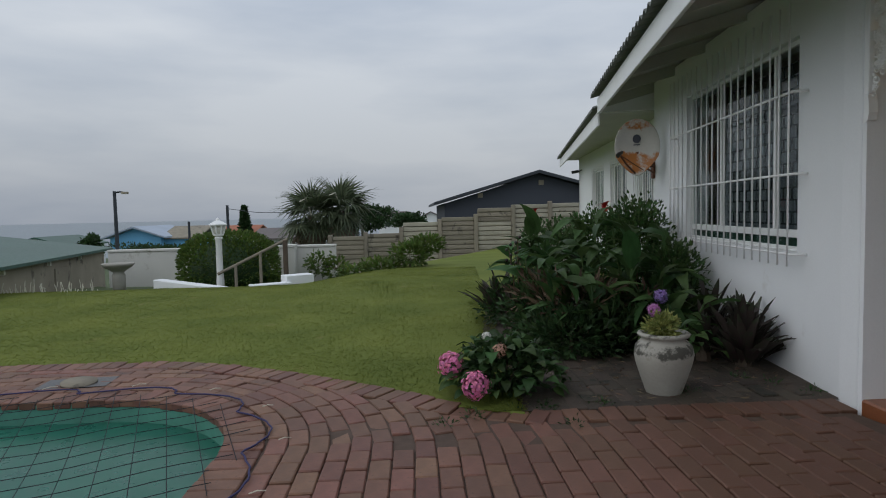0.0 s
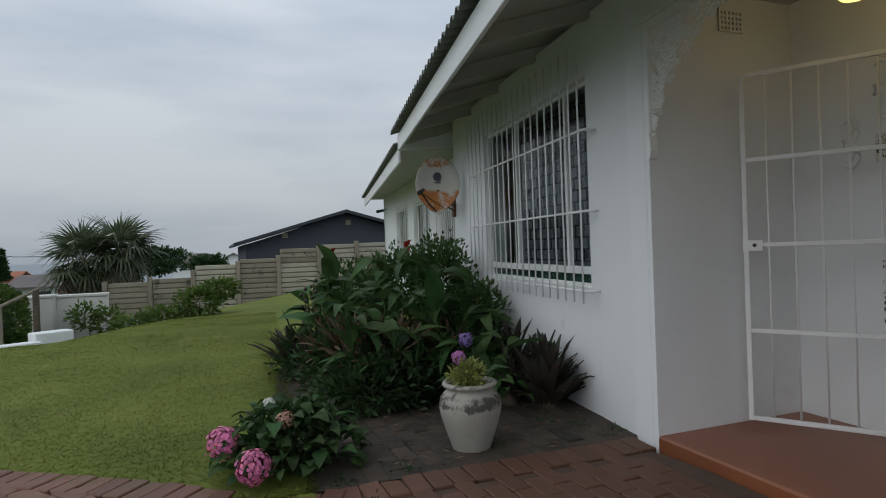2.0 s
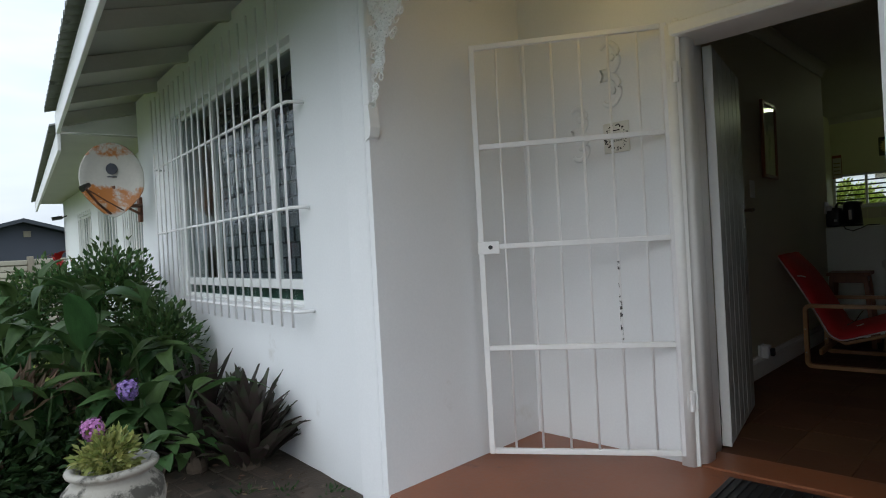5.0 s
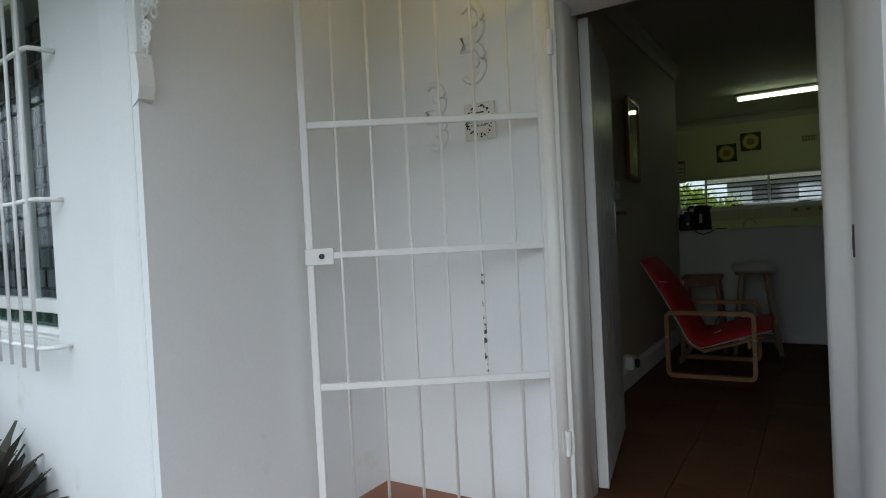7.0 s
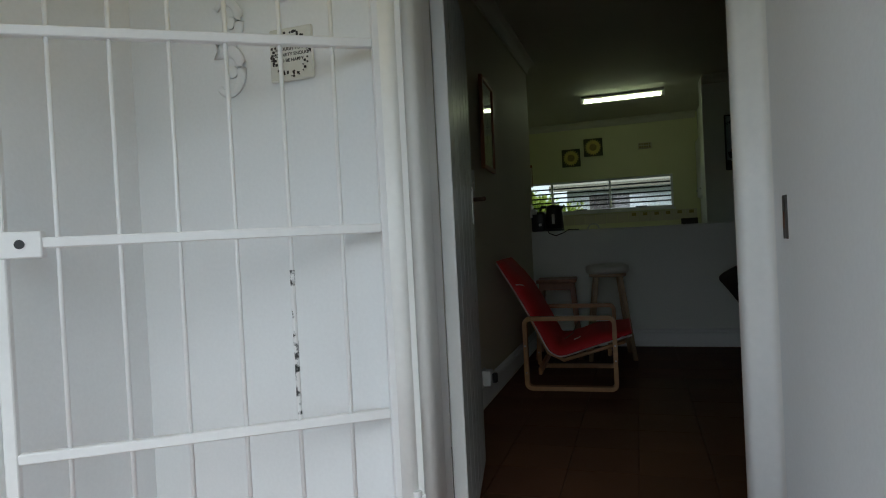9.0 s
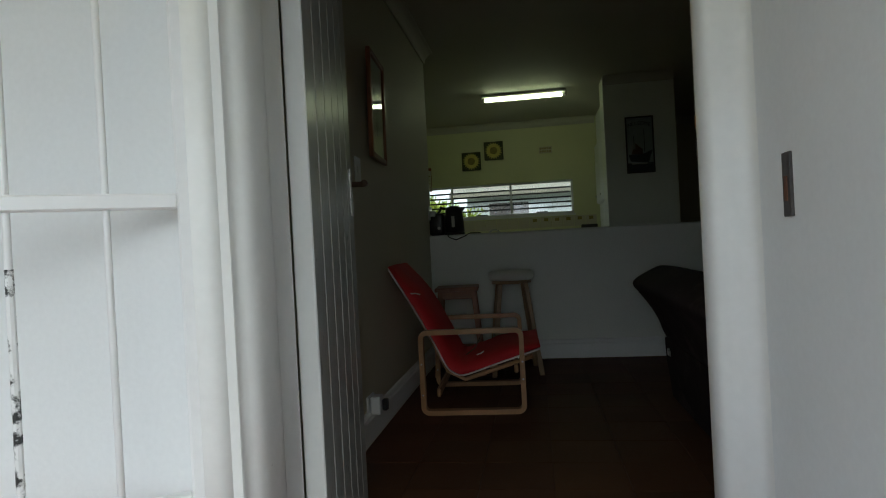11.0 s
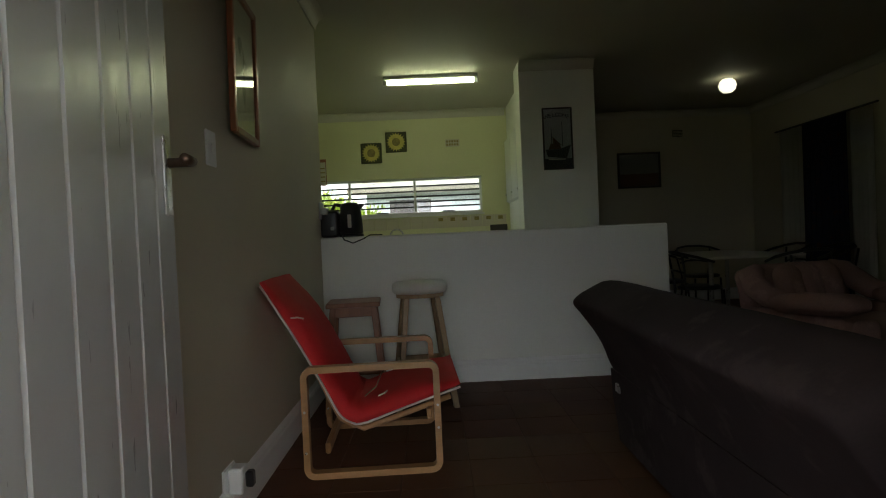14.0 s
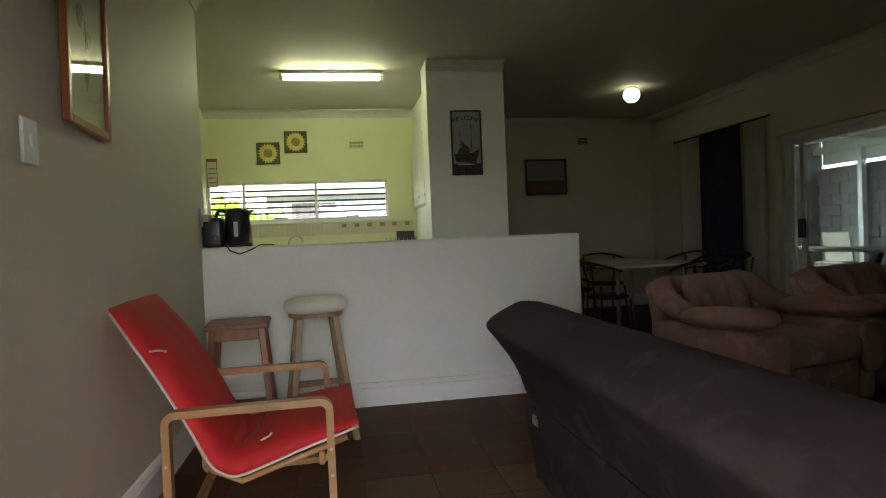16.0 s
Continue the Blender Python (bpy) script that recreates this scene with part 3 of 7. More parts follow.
def roof_strip(v0, v1, u0, u1, z, slope, pitch=0.15, amp=0.024):
    """Corrugated sheets over a strip, waves across v."""
    bm = bmesh.new()
    n = int((v1 - v0) / pitch * 8)
    rows = []
    for j, u in enumerate((u0, u0 + 0.5 * (u1 - u0), u1)):
        r0 = []
        for i in range(n + 1):
            v = v0 + (v1 - v0) * i / n
            r0.append((u, v, z + (u - u0) * slope + amp * math.sin(2 * math.pi * (v - v0) / pitch)))
        rows.append(r0)
    for lift in (0.0, 0.012):
        vs = [[bm.verts.new((p[0], p[1], p[2] + lift)) for p in r0] for r0 in rows]
        for a, b in zip(vs, vs[1:]):
            for k in range(n):
                bm.faces.new((a[k], a[k + 1], b[k + 1], b[k]))
        if lift:
            for k in range(n):
                bm.faces.new((low[0][k], low[0][k + 1], vs[0][k + 1], vs[0][k]))
        low = vs
    return bm


EAVE_U, EAVE_Z, SLOPE = -0.64, 2.52, 0.26
EAVE_M = EM @ pose(0, 4.3, 0) @ pose(0, 0, 0, 0, 0, -3.3) @ pose(0, -4.3, 0)
eave = thing("eave", "white open eave with rafters under grey corrugated sheets", "eave", EAVE_M)
tagged(eave, kind="structure")
part("corrugated_sheet", roof_strip(-3.2, 4.40, EAVE_U - 0.10, 4.5, EAVE_Z + 0.07, SLOPE), M_ROOF, eave, "grey weathered corrugated roofing", True)
part("fascia_board", box(EAVE_U - 0.02, EAVE_U + 0.01, -3.2, 4.36, EAVE_Z - 0.16, EAVE_Z + 0.035, 0.004), M_TRIMW, eave)
bm = bmesh.new()
prism(bm, [(EAVE_U, EAVE_Z + 0.02), (0.42, EAVE_Z + 0.02 + (0.42 - EAVE_U) * SLOPE), (0.42, EAVE_Z + 0.035 + (0.42 - EAVE_U) * SLOPE), (EAVE_U, EAVE_Z + 0.035)], -3.2, 4.34, "xz")
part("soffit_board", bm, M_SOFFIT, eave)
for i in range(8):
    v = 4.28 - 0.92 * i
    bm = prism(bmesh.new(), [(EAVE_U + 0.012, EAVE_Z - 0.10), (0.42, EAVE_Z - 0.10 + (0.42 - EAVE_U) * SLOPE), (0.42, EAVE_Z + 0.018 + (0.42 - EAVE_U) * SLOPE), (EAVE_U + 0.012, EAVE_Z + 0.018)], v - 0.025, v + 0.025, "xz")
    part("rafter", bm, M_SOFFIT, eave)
part("end_board", prism(bmesh.new(), [(EAVE_U, EAVE_Z - 0.14), (0.42, EAVE_Z - 0.14), (0.42, EAVE_Z + 0.02 + (0.42 - EAVE_U) * SLOPE), (EAVE_U, EAVE_Z + 0.02)], 4.32, 4.35, "xz"), M_TRIMW, eave)
E2_U, E2_Z = -0.17, 2.38
E2_M = EM @ pose(0, 11.8, 0) @ pose(0, 0, 0, 0, 0, -3.5) @ pose(0, -11.8, 0)
eave = thing("eave", "white eave of the far wing under dark corrugated sheets", "eave", E2_M)
tagged(eave, kind="structure")
part("corrugated_sheet", roof_strip(4.45, 12.1, E2_U - 0.08, 4.5, E2_Z + 0.06, SLOPE), M_ROOF, eave, "grey weathered corrugated roofing", True)
part("fascia_board", box(E2_U - 0.02, E2_U + 0.01, 4.45, 12.05, E2_Z - 0.16, E2_Z + 0.025, 0.004), M_TRIMW, eave)
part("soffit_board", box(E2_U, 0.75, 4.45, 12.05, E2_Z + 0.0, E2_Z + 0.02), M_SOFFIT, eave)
# roof over the rooms, seen from above and outside only
setting("roof", prism(bmesh.new(), [(4.3, 3.60), (9.3, 2.75), (9.3, 2.80), (4.3, 3.66)], -3.2, 12.5, "xz"), M_ROOF, "grey corrugated roof over the house", EM)

# ---- rooms ----
LW, CEIL, PONY_X = 3.25, 2.68, 7.83
KB, KL, KR, DB, RW = 11.35, 3.92, 1.46, 12.0, -2.1
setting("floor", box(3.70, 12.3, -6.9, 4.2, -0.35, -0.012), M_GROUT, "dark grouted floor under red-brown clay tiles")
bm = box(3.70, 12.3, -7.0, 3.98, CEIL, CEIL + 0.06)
setting("ceiling", bm, M_CEIL, "off-white ceiling with coved cornices, coloured darker for dim light")
setting("wall_left", box(3.88, PONY_X + 0.12, LW, LW + 0.12, -0.1, CEIL), M_CREAM, "cream painted wall")
setting("wall_kitchen_left", box(PONY_X - 0.0, KB + 0.2, KL, KL + 0.14, -0.1, CEIL), M_KITCH, "yellow painted kitchen wall")
setting("wall_kitchen_return", box(PONY_X + 0.125, PONY_X + 0.22, LW + 0.06, KL, -0.1, CEIL), M_KITCH, "yellow painted wall return")
setting("wall_kitchen_back", wall_bm(KL - KR + 0.3, 0.22, -0.1, CEIL, [(1.79, 3.915, 1.35, 1.83)], KR - 0.15, KB), M_KITCH, "yellow painted kitchen wall with a long window")
setting("wall_pony", box(PONY_X, PONY_X + 0.22, 0.76, LW + 0.05, -0.1, 1.075, 0.012), M_PONY, "low pale painted counter wall")
bm = box(9.29, 9.62, 0.85, 1.57, -0.1, CEIL)
bx(bm, 9.622, DB, 0.853, KR - 0.02, -0.1, CEIL)
setting("wall_column", bm, M_PONY, "pale painted pier between kitchen and dining space")
setting("wall_dining_back", box(DB, DB + 0.2, -2.4, 1.0, -0.1, CEIL), M_CREAM, "cream painted dining wall")
setting("wall_right", wall_bm(8.6, 0.2, -0.1, CEIL, [(2.62, 6.34, -0.02, 1.99)], 0.0, 0.0), M_CREAM, "cream painted wall with a sliding door", along((DB + 0.1, RW), (3.6, RW)) @ pose(-0.2, 0, 0))
setting("wall_front_inside", wall_bm(6.0, 0.05, -0.1, CEIL, [(1.915 + 2.3, DOOR_L + 2.3 + 0.03, -0.02, 2.12)]), M_CREAM, "cream painted wall by the door", pose(3.885, -2.3, 0))
# closed dark bedroom behind the barred window
bm = bmesh.new()
bx(bm, 4.2, 4.3, 0.0, 4.15, -0.1, 2.7)
bx(bm, 0.25, 4.2, 4.05, 4.15, -0.1, 2.7)
bx(bm, 1.4, 4.2, 0.10, 0.16, -0.1, 2.7)
setting("wall_bedroom", bm, M_CREAM, "bedroom walls behind the barred window", EM)
setting("floor_bedroom", box(0.23, 4.2, 0.1, 4.1, -0.1, 0.0), M_GROUT, "dark bedroom floor", EM)
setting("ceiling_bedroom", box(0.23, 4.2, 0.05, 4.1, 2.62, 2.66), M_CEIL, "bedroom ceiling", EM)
bm = bmesh.new()
bx(bm, 2.2, 2.3, 4.15, 11.5, -0.4, 2.6)
setting("wall_far_rooms", bm, M_CREAM, "inner wall of the far wing", EM)
setting("ceiling_far_rooms", box(0.48, 2.2, 4.15, 11.5, 2.5, 2.55), M_CEIL, "ceiling of the far wing", EM)


def cornice(name, p, q, side=-1):
    """A coved cornice from p to q; the room lies to the right of that way."""
    L = math.dist(p, q)
    prof = [(0, -0.09), (0.010, -0.09)] + [(0.085 - 0.073 * math.cos(radians(15 * i)), -0.088 + 0.078 * math.sin(radians(15 * i))) for i in range(7)] + [(0.085, 0), (0, 0)]
    setting(name, prism(bmesh.new(), [(side * (a + 0.003), b) for a, b in prof], 0, L, "xz"), M_CEIL, "off-white coved cornice, coloured darker for dim light", along(p, q) @ pose(0, 0, CEIL - 0.003))


for p, q in (((PONY_X + 0.12, LW), (3.95, LW)), ((KB, KL), (KB, KR)), ((DB, 0.84), (DB, RW)), ((9.29, 1.57), (9.29, 0.85)), ((3.94, RW), (DB, RW))):
    d = Vector((q[0] - p[0], q[1] - p[1])).normalized()
    cornice("cornice", p, q, 1 if d.y < -0.5 else -1)


def skirting(name, p, q):
    L, side = math.dist(p, q), 1 if q[1] < p[1] - 0.1 else -1
    prof = [(side * (a + 0.002), b) for a, b in [(0, 0), (0.022, 0), (0.022, 0.115), (0.015, 0.125), (0.015, 0.135), (0.008, 0.15), (0, 0.155)]]
    setting(name, prism(bmesh.new(), prof, 0, L, "xz"), M_SKIRT, "white moulded skirting board", along(p, q))


skirting("baseboard_1", (PONY_X, LW - 0.03), (PONY_X, 0.76))
skirting("baseboard_2", (PONY_X, LW), (4.9, LW))
skirting("baseboard_3", (DB, 0.84), (DB, RW))
# ---- large things inside ----
def rounded_loop(y0, y1, z0, z1, r, seg=6):
    pts = []
    for cy, cz, a0 in ((y1 - r, z1 - r, 0), (y0 + r, z1 - r, 90), (y0 + r, z0 + r, 180), (y1 - r, z0 + r, 270)):
        for i in range(seg + 1):
            a = radians(a0 + 90 * i / seg)
            pts.append((cy + r * math.cos(a), cz + r * math.sin(a)))
    return pts


def band_loop(bm, pts, x0, x1, t):
    """A flat bent band: the closed outline pts (y, z) of thickness t, from x0 to x1."""
    n = len(pts)
    c = (sum(p[0] for p in pts) / n, sum(p[1] for p in pts) / n)
    rings = []
    for i, p in enumerate(pts):
        a, b = pts[i - 1], pts[(i + 1) % n]
        d = Vector((b[0] - a[0], b[1] - a[1])).normalized()
        nrm = Vector((-d.y, d.x))
        q = (p[0] + nrm.x * t, p[1] + nrm.y * t)
        rings.append([bm.verts.new((x0, *p)), bm.verts.new((x1, *p)), bm.verts.new((x1, *q)), bm.verts.new((x0, *q))])
    for i in range(n):
        a, b = rings[i], rings[(i + 1) % n]
        for k in range(4):
            bm.faces.new((a[k], a[(k + 1) % 4], b[(k + 1) % 4], b[k]))
    return bm


def ribbon_cushion(bm, line, x0, x1, t, nx=10, wob=0.004):
    """A cushion along a side line of (y, z), of thickness t upwards, from x0 to x1, with soft edges."""
    fine = []
    for a, b in zip(line, line[1:]):
        for i in range(6):
            fine.append((a[0] + (b[0] - a[0]) * i / 6, a[1] + (b[1] - a[1]) * i / 6))
    fine.append(line[-1])
    for _ in range(3):
        fine = [fine[0]] + [tuple((fine[i - 1][k] + 2 * fine[i][k] + fine[i + 1][k]) / 4 for k in (0, 1)) for i in range(1, len(fine) - 1)] + [fine[-1]]
    n = len(fine)
    up, dn = [], []
    for i, p in enumerate(fine):
        a, b = fine[max(0, i - 1)], fine[min(n - 1, i + 1)]
        d = Vector((b[0] - a[0], b[1] - a[1])).normalized()
        nr = Vector((-d.y, d.x))
        if nr.y < 0:
            nr = -nr
        e = min(1.0, 0.25 + 3.0 * min(i, n - 1 - i) / n * 2)
        ru, rd = [], []
        for k in range(nx + 1):
            s = k / nx
            f = e * (0.35 + 0.65 * min(1.0, 4 * min(s, 1 - s)) ** 0.5)
            w = wob * noise.noise(Vector((p[0] * 14, p[1] * 14, s * 6)))
            x = x0 + (x1 - x0) * s
            ru.append(bm.verts.new((x, p[0] + nr.x * (t * f * 0.7 + w), p[1] + nr.y * (t * f * 0.7 + w))))
            rd.append(bm.verts.new((x, p[0] - nr.x * t * f * 0.3, p[1] - nr.y * t * f * 0.3)))
        up.append(ru)
        dn.append(rd)
    for i in range(n - 1):
        for k in range(nx):
            bm.faces.new((up[i][k], up[i + 1][k], up[i + 1][k + 1], up[i][k + 1]))
            bm.faces.new((dn[i][k], dn[i][k + 1], dn[i + 1][k + 1], dn[i + 1][k]))
        bm.faces.new((up[i][0], dn[i][0], dn[i + 1][0], up[i + 1][0]))
        bm.faces.new((up[i][nx], up[i + 1][nx], dn[i + 1][nx], dn[i][nx]))
    for i, flip in ((0, False), (n - 1, True)):
        for k in range(nx):
            bm.faces.new((up[i][k], up[i][k + 1], dn[i][k + 1], dn[i][k]))
    return bm, fine


def lounge_chair():
    ch = thing("armchair", "red canvas lounge chair with a bent pale wood frame", "armchair", pose(6.17, 2.46, 0, 0, 0, 2.2) @ pose(0, -2.46, 0))
    for x in (0.0, 0.715):
        fr = part("side_frame", band_loop(bmesh.new(), rounded_loop(2.45, 3.06, 0.0, 0.495, 0.05), x, x + 0.05, 0.028), M_WOOD, ch)
        for y, z in ((2.463, 0.30), (2.463, 0.20), (3.047, 0.12), (3.047, 0.30)):
            part("screw", cyl(bmesh.new(), (x - 0.003, y, z), (x + 0.002, y, z), 0.006, seg=8), M_STEEL, fr)
    for y, z in ((2.50, 0.25), (2.96, 0.12)):
        part("crossbar", box(0.05, 0.715, y - 0.012, y + 0.012, z - 0.025, z + 0.025, 0.006), M_WOOD, ch)
    for x in (0.085, 0.655):
        part("sling_rail", tube(bmesh.new(), [(x, 2.40, 0.315), (x, 2.62, 0.245), (x, 2.80, 0.19), (x, 2.90, 0.24), (x, 3.02, 0.50), (x, 3.19, 0.82)], 0.013, 8), M_WOOD, ch, "", True)
    line = [(2.355, 0.375), (2.60, 0.30), (2.82, 0.225), (2.90, 0.27), (2.97, 0.42), (3.08, 0.63), (3.225, 0.875)]
    bm, fine = ribbon_cushion(bmesh.new(), line, 0.055, 0.71, 0.10, 14, 0.007)
    cu = part("cushion", bm, M_RED, ch, "red canvas folding cushion", True)
    for x in (0.054, 0.711):
        part("piping", tube(bmesh.new(), [(x, p[0], p[1] - 0.014) for p in fine], 0.0055, 6), M_PIPING, cu, "white piping", True)
    part("cord", tube(bmesh.new(), [(0.11, 2.79, 0.33), (0.16, 2.74, 0.36), (0.20, 2.72, 0.40), (0.24, 2.70, 0.43)], 0.0035, 5), M_DRYL, cu, "loose brown tie cord")
    part("cord", tube(bmesh.new(), [(0.12, 2.73, 0.325), (0.13, 2.70, 0.335), (0.15, 2.69, 0.34)], 0.004, 5), M_PIPING, cu, "loose white tie cord")
    part("cord", tube(bmesh.new(), [(0.06, 3.10, 0.71), (0.075, 3.07, 0.71), (0.10, 3.05, 0.70)], 0.004, 5), M_PIPING, cu, "loose white tie cord")


lounge_chair()


def stool_legs(st, top_r, foot_r, top_z, material, thick, rung_z=(0.2,)):
    tops, feet = [], []
    for sx, sy in ((-1, -1), (1, -1), (1, 1), (-1, 1)):
        a, b = Vector((sx * foot_r, sy * foot_r, 0)), Vector((sx * top_r, sy * top_r, top_z))
        d = (b - a)
        bm = bmesh.new()
        h = thick / 2
        lo = [bm.verts.new(a + Vector((i * h, j * h, 0))) for i, j in ((-1, -1), (1, -1), (1, 1), (-1, 1))]
        hi = [bm.verts.new(b + Vector((i * h, j * h, 0))) for i, j in ((-1, -1), (1, -1), (1, 1), (-1, 1))]
        bm.faces.new(lo[::-1])
        bm.faces.new(hi)
        for k in range(4):
            bm.faces.new((lo[k], lo[(k + 1) % 4], hi[(k + 1) % 4], hi[k]))
        bmesh.ops.bevel(bm, geom=bm.edges[:], offset=0.003, segments=1, affect="EDGES")
        part("leg", bm, material, st)
        feet.append(a)
        tops.append(b)
    for z in rung_z:
        for i in range(4):
            k = z / top_z
            p, q = feet[i].lerp(tops[i], k), feet[(i + 1) % 4].lerp(tops[(i + 1) % 4], k)
            r = (q - p).normalized()
            m = Matrix.Translation((p + q) / 2) @ r.to_track_quat("X", "Z").to_matrix().to_4x4()
            part("stretcher", box(-(q - p).length / 2, (q - p).length / 2, -0.009, 0.009, -0.018, 0.018, 0.003, m), material, st)


st = thing("stool", "red-brown wooden stool with a square seat", "stool", pose(7.36, 2.97, 0, 0, 0, 4))
part("seat", box(-0.165, 0.165, -0.165, 0.165, 0.635, 0.665, 0.008, None, 2), M_STOOL, st)
for a in (0, 90, 180, 270):
    part("apron", box(-0.125, 0.125, -0.135, -0.117, 0.575, 0.634, 0.003, pose(0, 0, 0, 0, 0, a)), M_STOOL, st)
stool_legs(st, 0.125, 0.175, 0.634, M_STOOL, 0.036, (0.17,))
st = thing("stool", "tall pale wooden bar stool with a round white padded seat", "stool", pose(7.33, 2.55, 0, 0, 0, 8))
part("seat", lathe(bmesh.new(), [(0.13, 0.70), (0.16, 0.70), (0.172, 0.715), (0.175, 0.735), (0.172, 0.758), (0.15, 0.772), (0.08, 0.778)], 28), M_VINYL, st, "round white vinyl pad", True)
part("seat_ring", lathe(bmesh.new(), [(0.12, 0.675), (0.15, 0.675), (0.15, 0.699), (0.12, 0.699)], 28), M_STOOL2, st)
stool_legs(st, 0.095, 0.175, 0.674, M_STOOL2, 0.034, (0.16, 0.26))


def rounded(pts, times=2):
    for _ in range(times):
        out = []
        for i, (a, b) in enumerate(pts):
            c, d = pts[(i + 1) % len(pts)]
            out += [(0.75 * a + 0.25 * c, 0.75 * b + 0.25 * d), (0.25 * a + 0.75 * c, 0.25 * b + 0.75 * d)]
        pts = out
    return pts


def sofa():
    so = thing("sofa", "charcoal suede sofa bed with a reclined back", "sofa", pose(0, 0, 0))
    x0, x1 = 4.45, 6.30
    back = rounded([(1.44, 0.36), (1.60, 0.33), (1.655, 0.40), (1.69, 0.52), (1.79, 0.665), (1.83, 0.71), (1.815, 0.745), (1.70, 0.805), (1.665, 0.815), (1.58, 0.80), (1.50, 0.66), (1.44, 0.52)], 2)
    n = 40
    bm = bmesh.new()
    rings = []
    cy, cz = 1.64, 0.58
    for i in range(n + 1):
        x = x0 + (x1 - x0) * i / n
        e = min(1.0, (min(i, n - i) + 0.35) / 2.2) ** 0.5
        ring = []
        for y, z in back:
            w = 0.010 * noise.noise(Vector((x * 4, y * 7, z * 7))) + 0.006 * noise.noise(Vector((x * 11, y * 13, z * 13)))
            k = 0.90 + 0.10 * e + w
            ring.append(bm.verts.new((x, cy + (y - cy) * k, cz + (z - cz) * k)))
        rings.append(ring)
    for p, q in zip(rings, rings[1:]):
        for k in range(len(p)):
            bm.faces.new((p[k], p[(k + 1) % len(p)], q[(k + 1) % len(p)], q[k]))
    bm.faces.new(rings[0][::-1])
    bm.faces.new(rings[-1])
    part("backrest", bm, M_SOFA, so, "reclined padded back", True)
    bm = box(x0, x1, 0.75, 1.50, 0.22, 0.43, 0.04, None, 3)
    part("seat", bm, M_SOFA, so, "", True)
    part("base", box(x0 + 0.03, x1 - 0.02, 0.80, 1.60, 0.05, 0.26, 0.02, None, 2), M_SOFA, so, "", True)
    part("skirt", prism(bmesh.new(), [(1.59, 0.40), (1.655, 0.40), (1.65, 0.27), (1.635, 0.16), (1.625, 0.06), (1.60, 0.05), (1.59, 0.2)], x0 + 0.01, x1 - 0.01, "yz"), M_SOFA, so, "hanging suede flap behind the seat")
    for x in (x0 + 0.1, x1 - 0.15):
        for y in (0.86, 1.5):
            part("foot", cyl(bmesh.new(), (x, y, 0), (x, y, 0.055), 0.022, 0.026), M_DARK, so)
    part("hinge", box(x1 - 0.14, x1 - 0.09, 1.63, 1.662, 0.31, 0.35, 0.004), M_STEEL, so, "metal recliner hinge")


sofa()


def pillow_box(bm, x0, x1, y0, y1, z0, z1, r=0.06, puff=0.02, m=None):
    """A stuffed block: rounded edges and bulging faces."""
    b2 = bmesh.new()
    bmesh.ops.create_cube(b2, size=2.0)
    bmesh.ops.subdivide_edges(b2, edges=b2.edges[:], cuts=7, use_grid_fill=True)
    c = Vector(((x0 + x1) / 2, (y0 + y1) / 2, (z0 + z1) / 2))
    h = Vector(((x1 - x0) / 2, (y1 - y0) / 2, (z1 - z0) / 2))
    for v in b2.verts:
        p = Vector((v.co.x * h.x, v.co.y * h.y, v.co.z * h.z))
        core = Vector([max(-(h[k] - r), min(h[k] - r, p[k])) for k in range(3)])
        d = p - core
        if d.length > 1e-6:
            d = d.normalized() * r
        q = core + d
        bulge = Vector([puff * math.copysign(1, v.co[k]) * (1 - v.co[(k + 1) % 3] ** 2) * (1 - v.co[(k + 2) % 3] ** 2) if abs(v.co[k]) > 0.99 else 0 for k in range(3)])
        w = 0.006 * noise.noise((q + c) * 9)
        v.co = c + q + bulge + Vector((w, w, w))
    me = bpy.data.meshes.new("tmp")
    b2.to_mesh(me)
    b2.free()
    if m is not None:
        me.transform(m)
    bm.from_mesh(me)
    bpy.data.meshes.remove(me)
    return bm


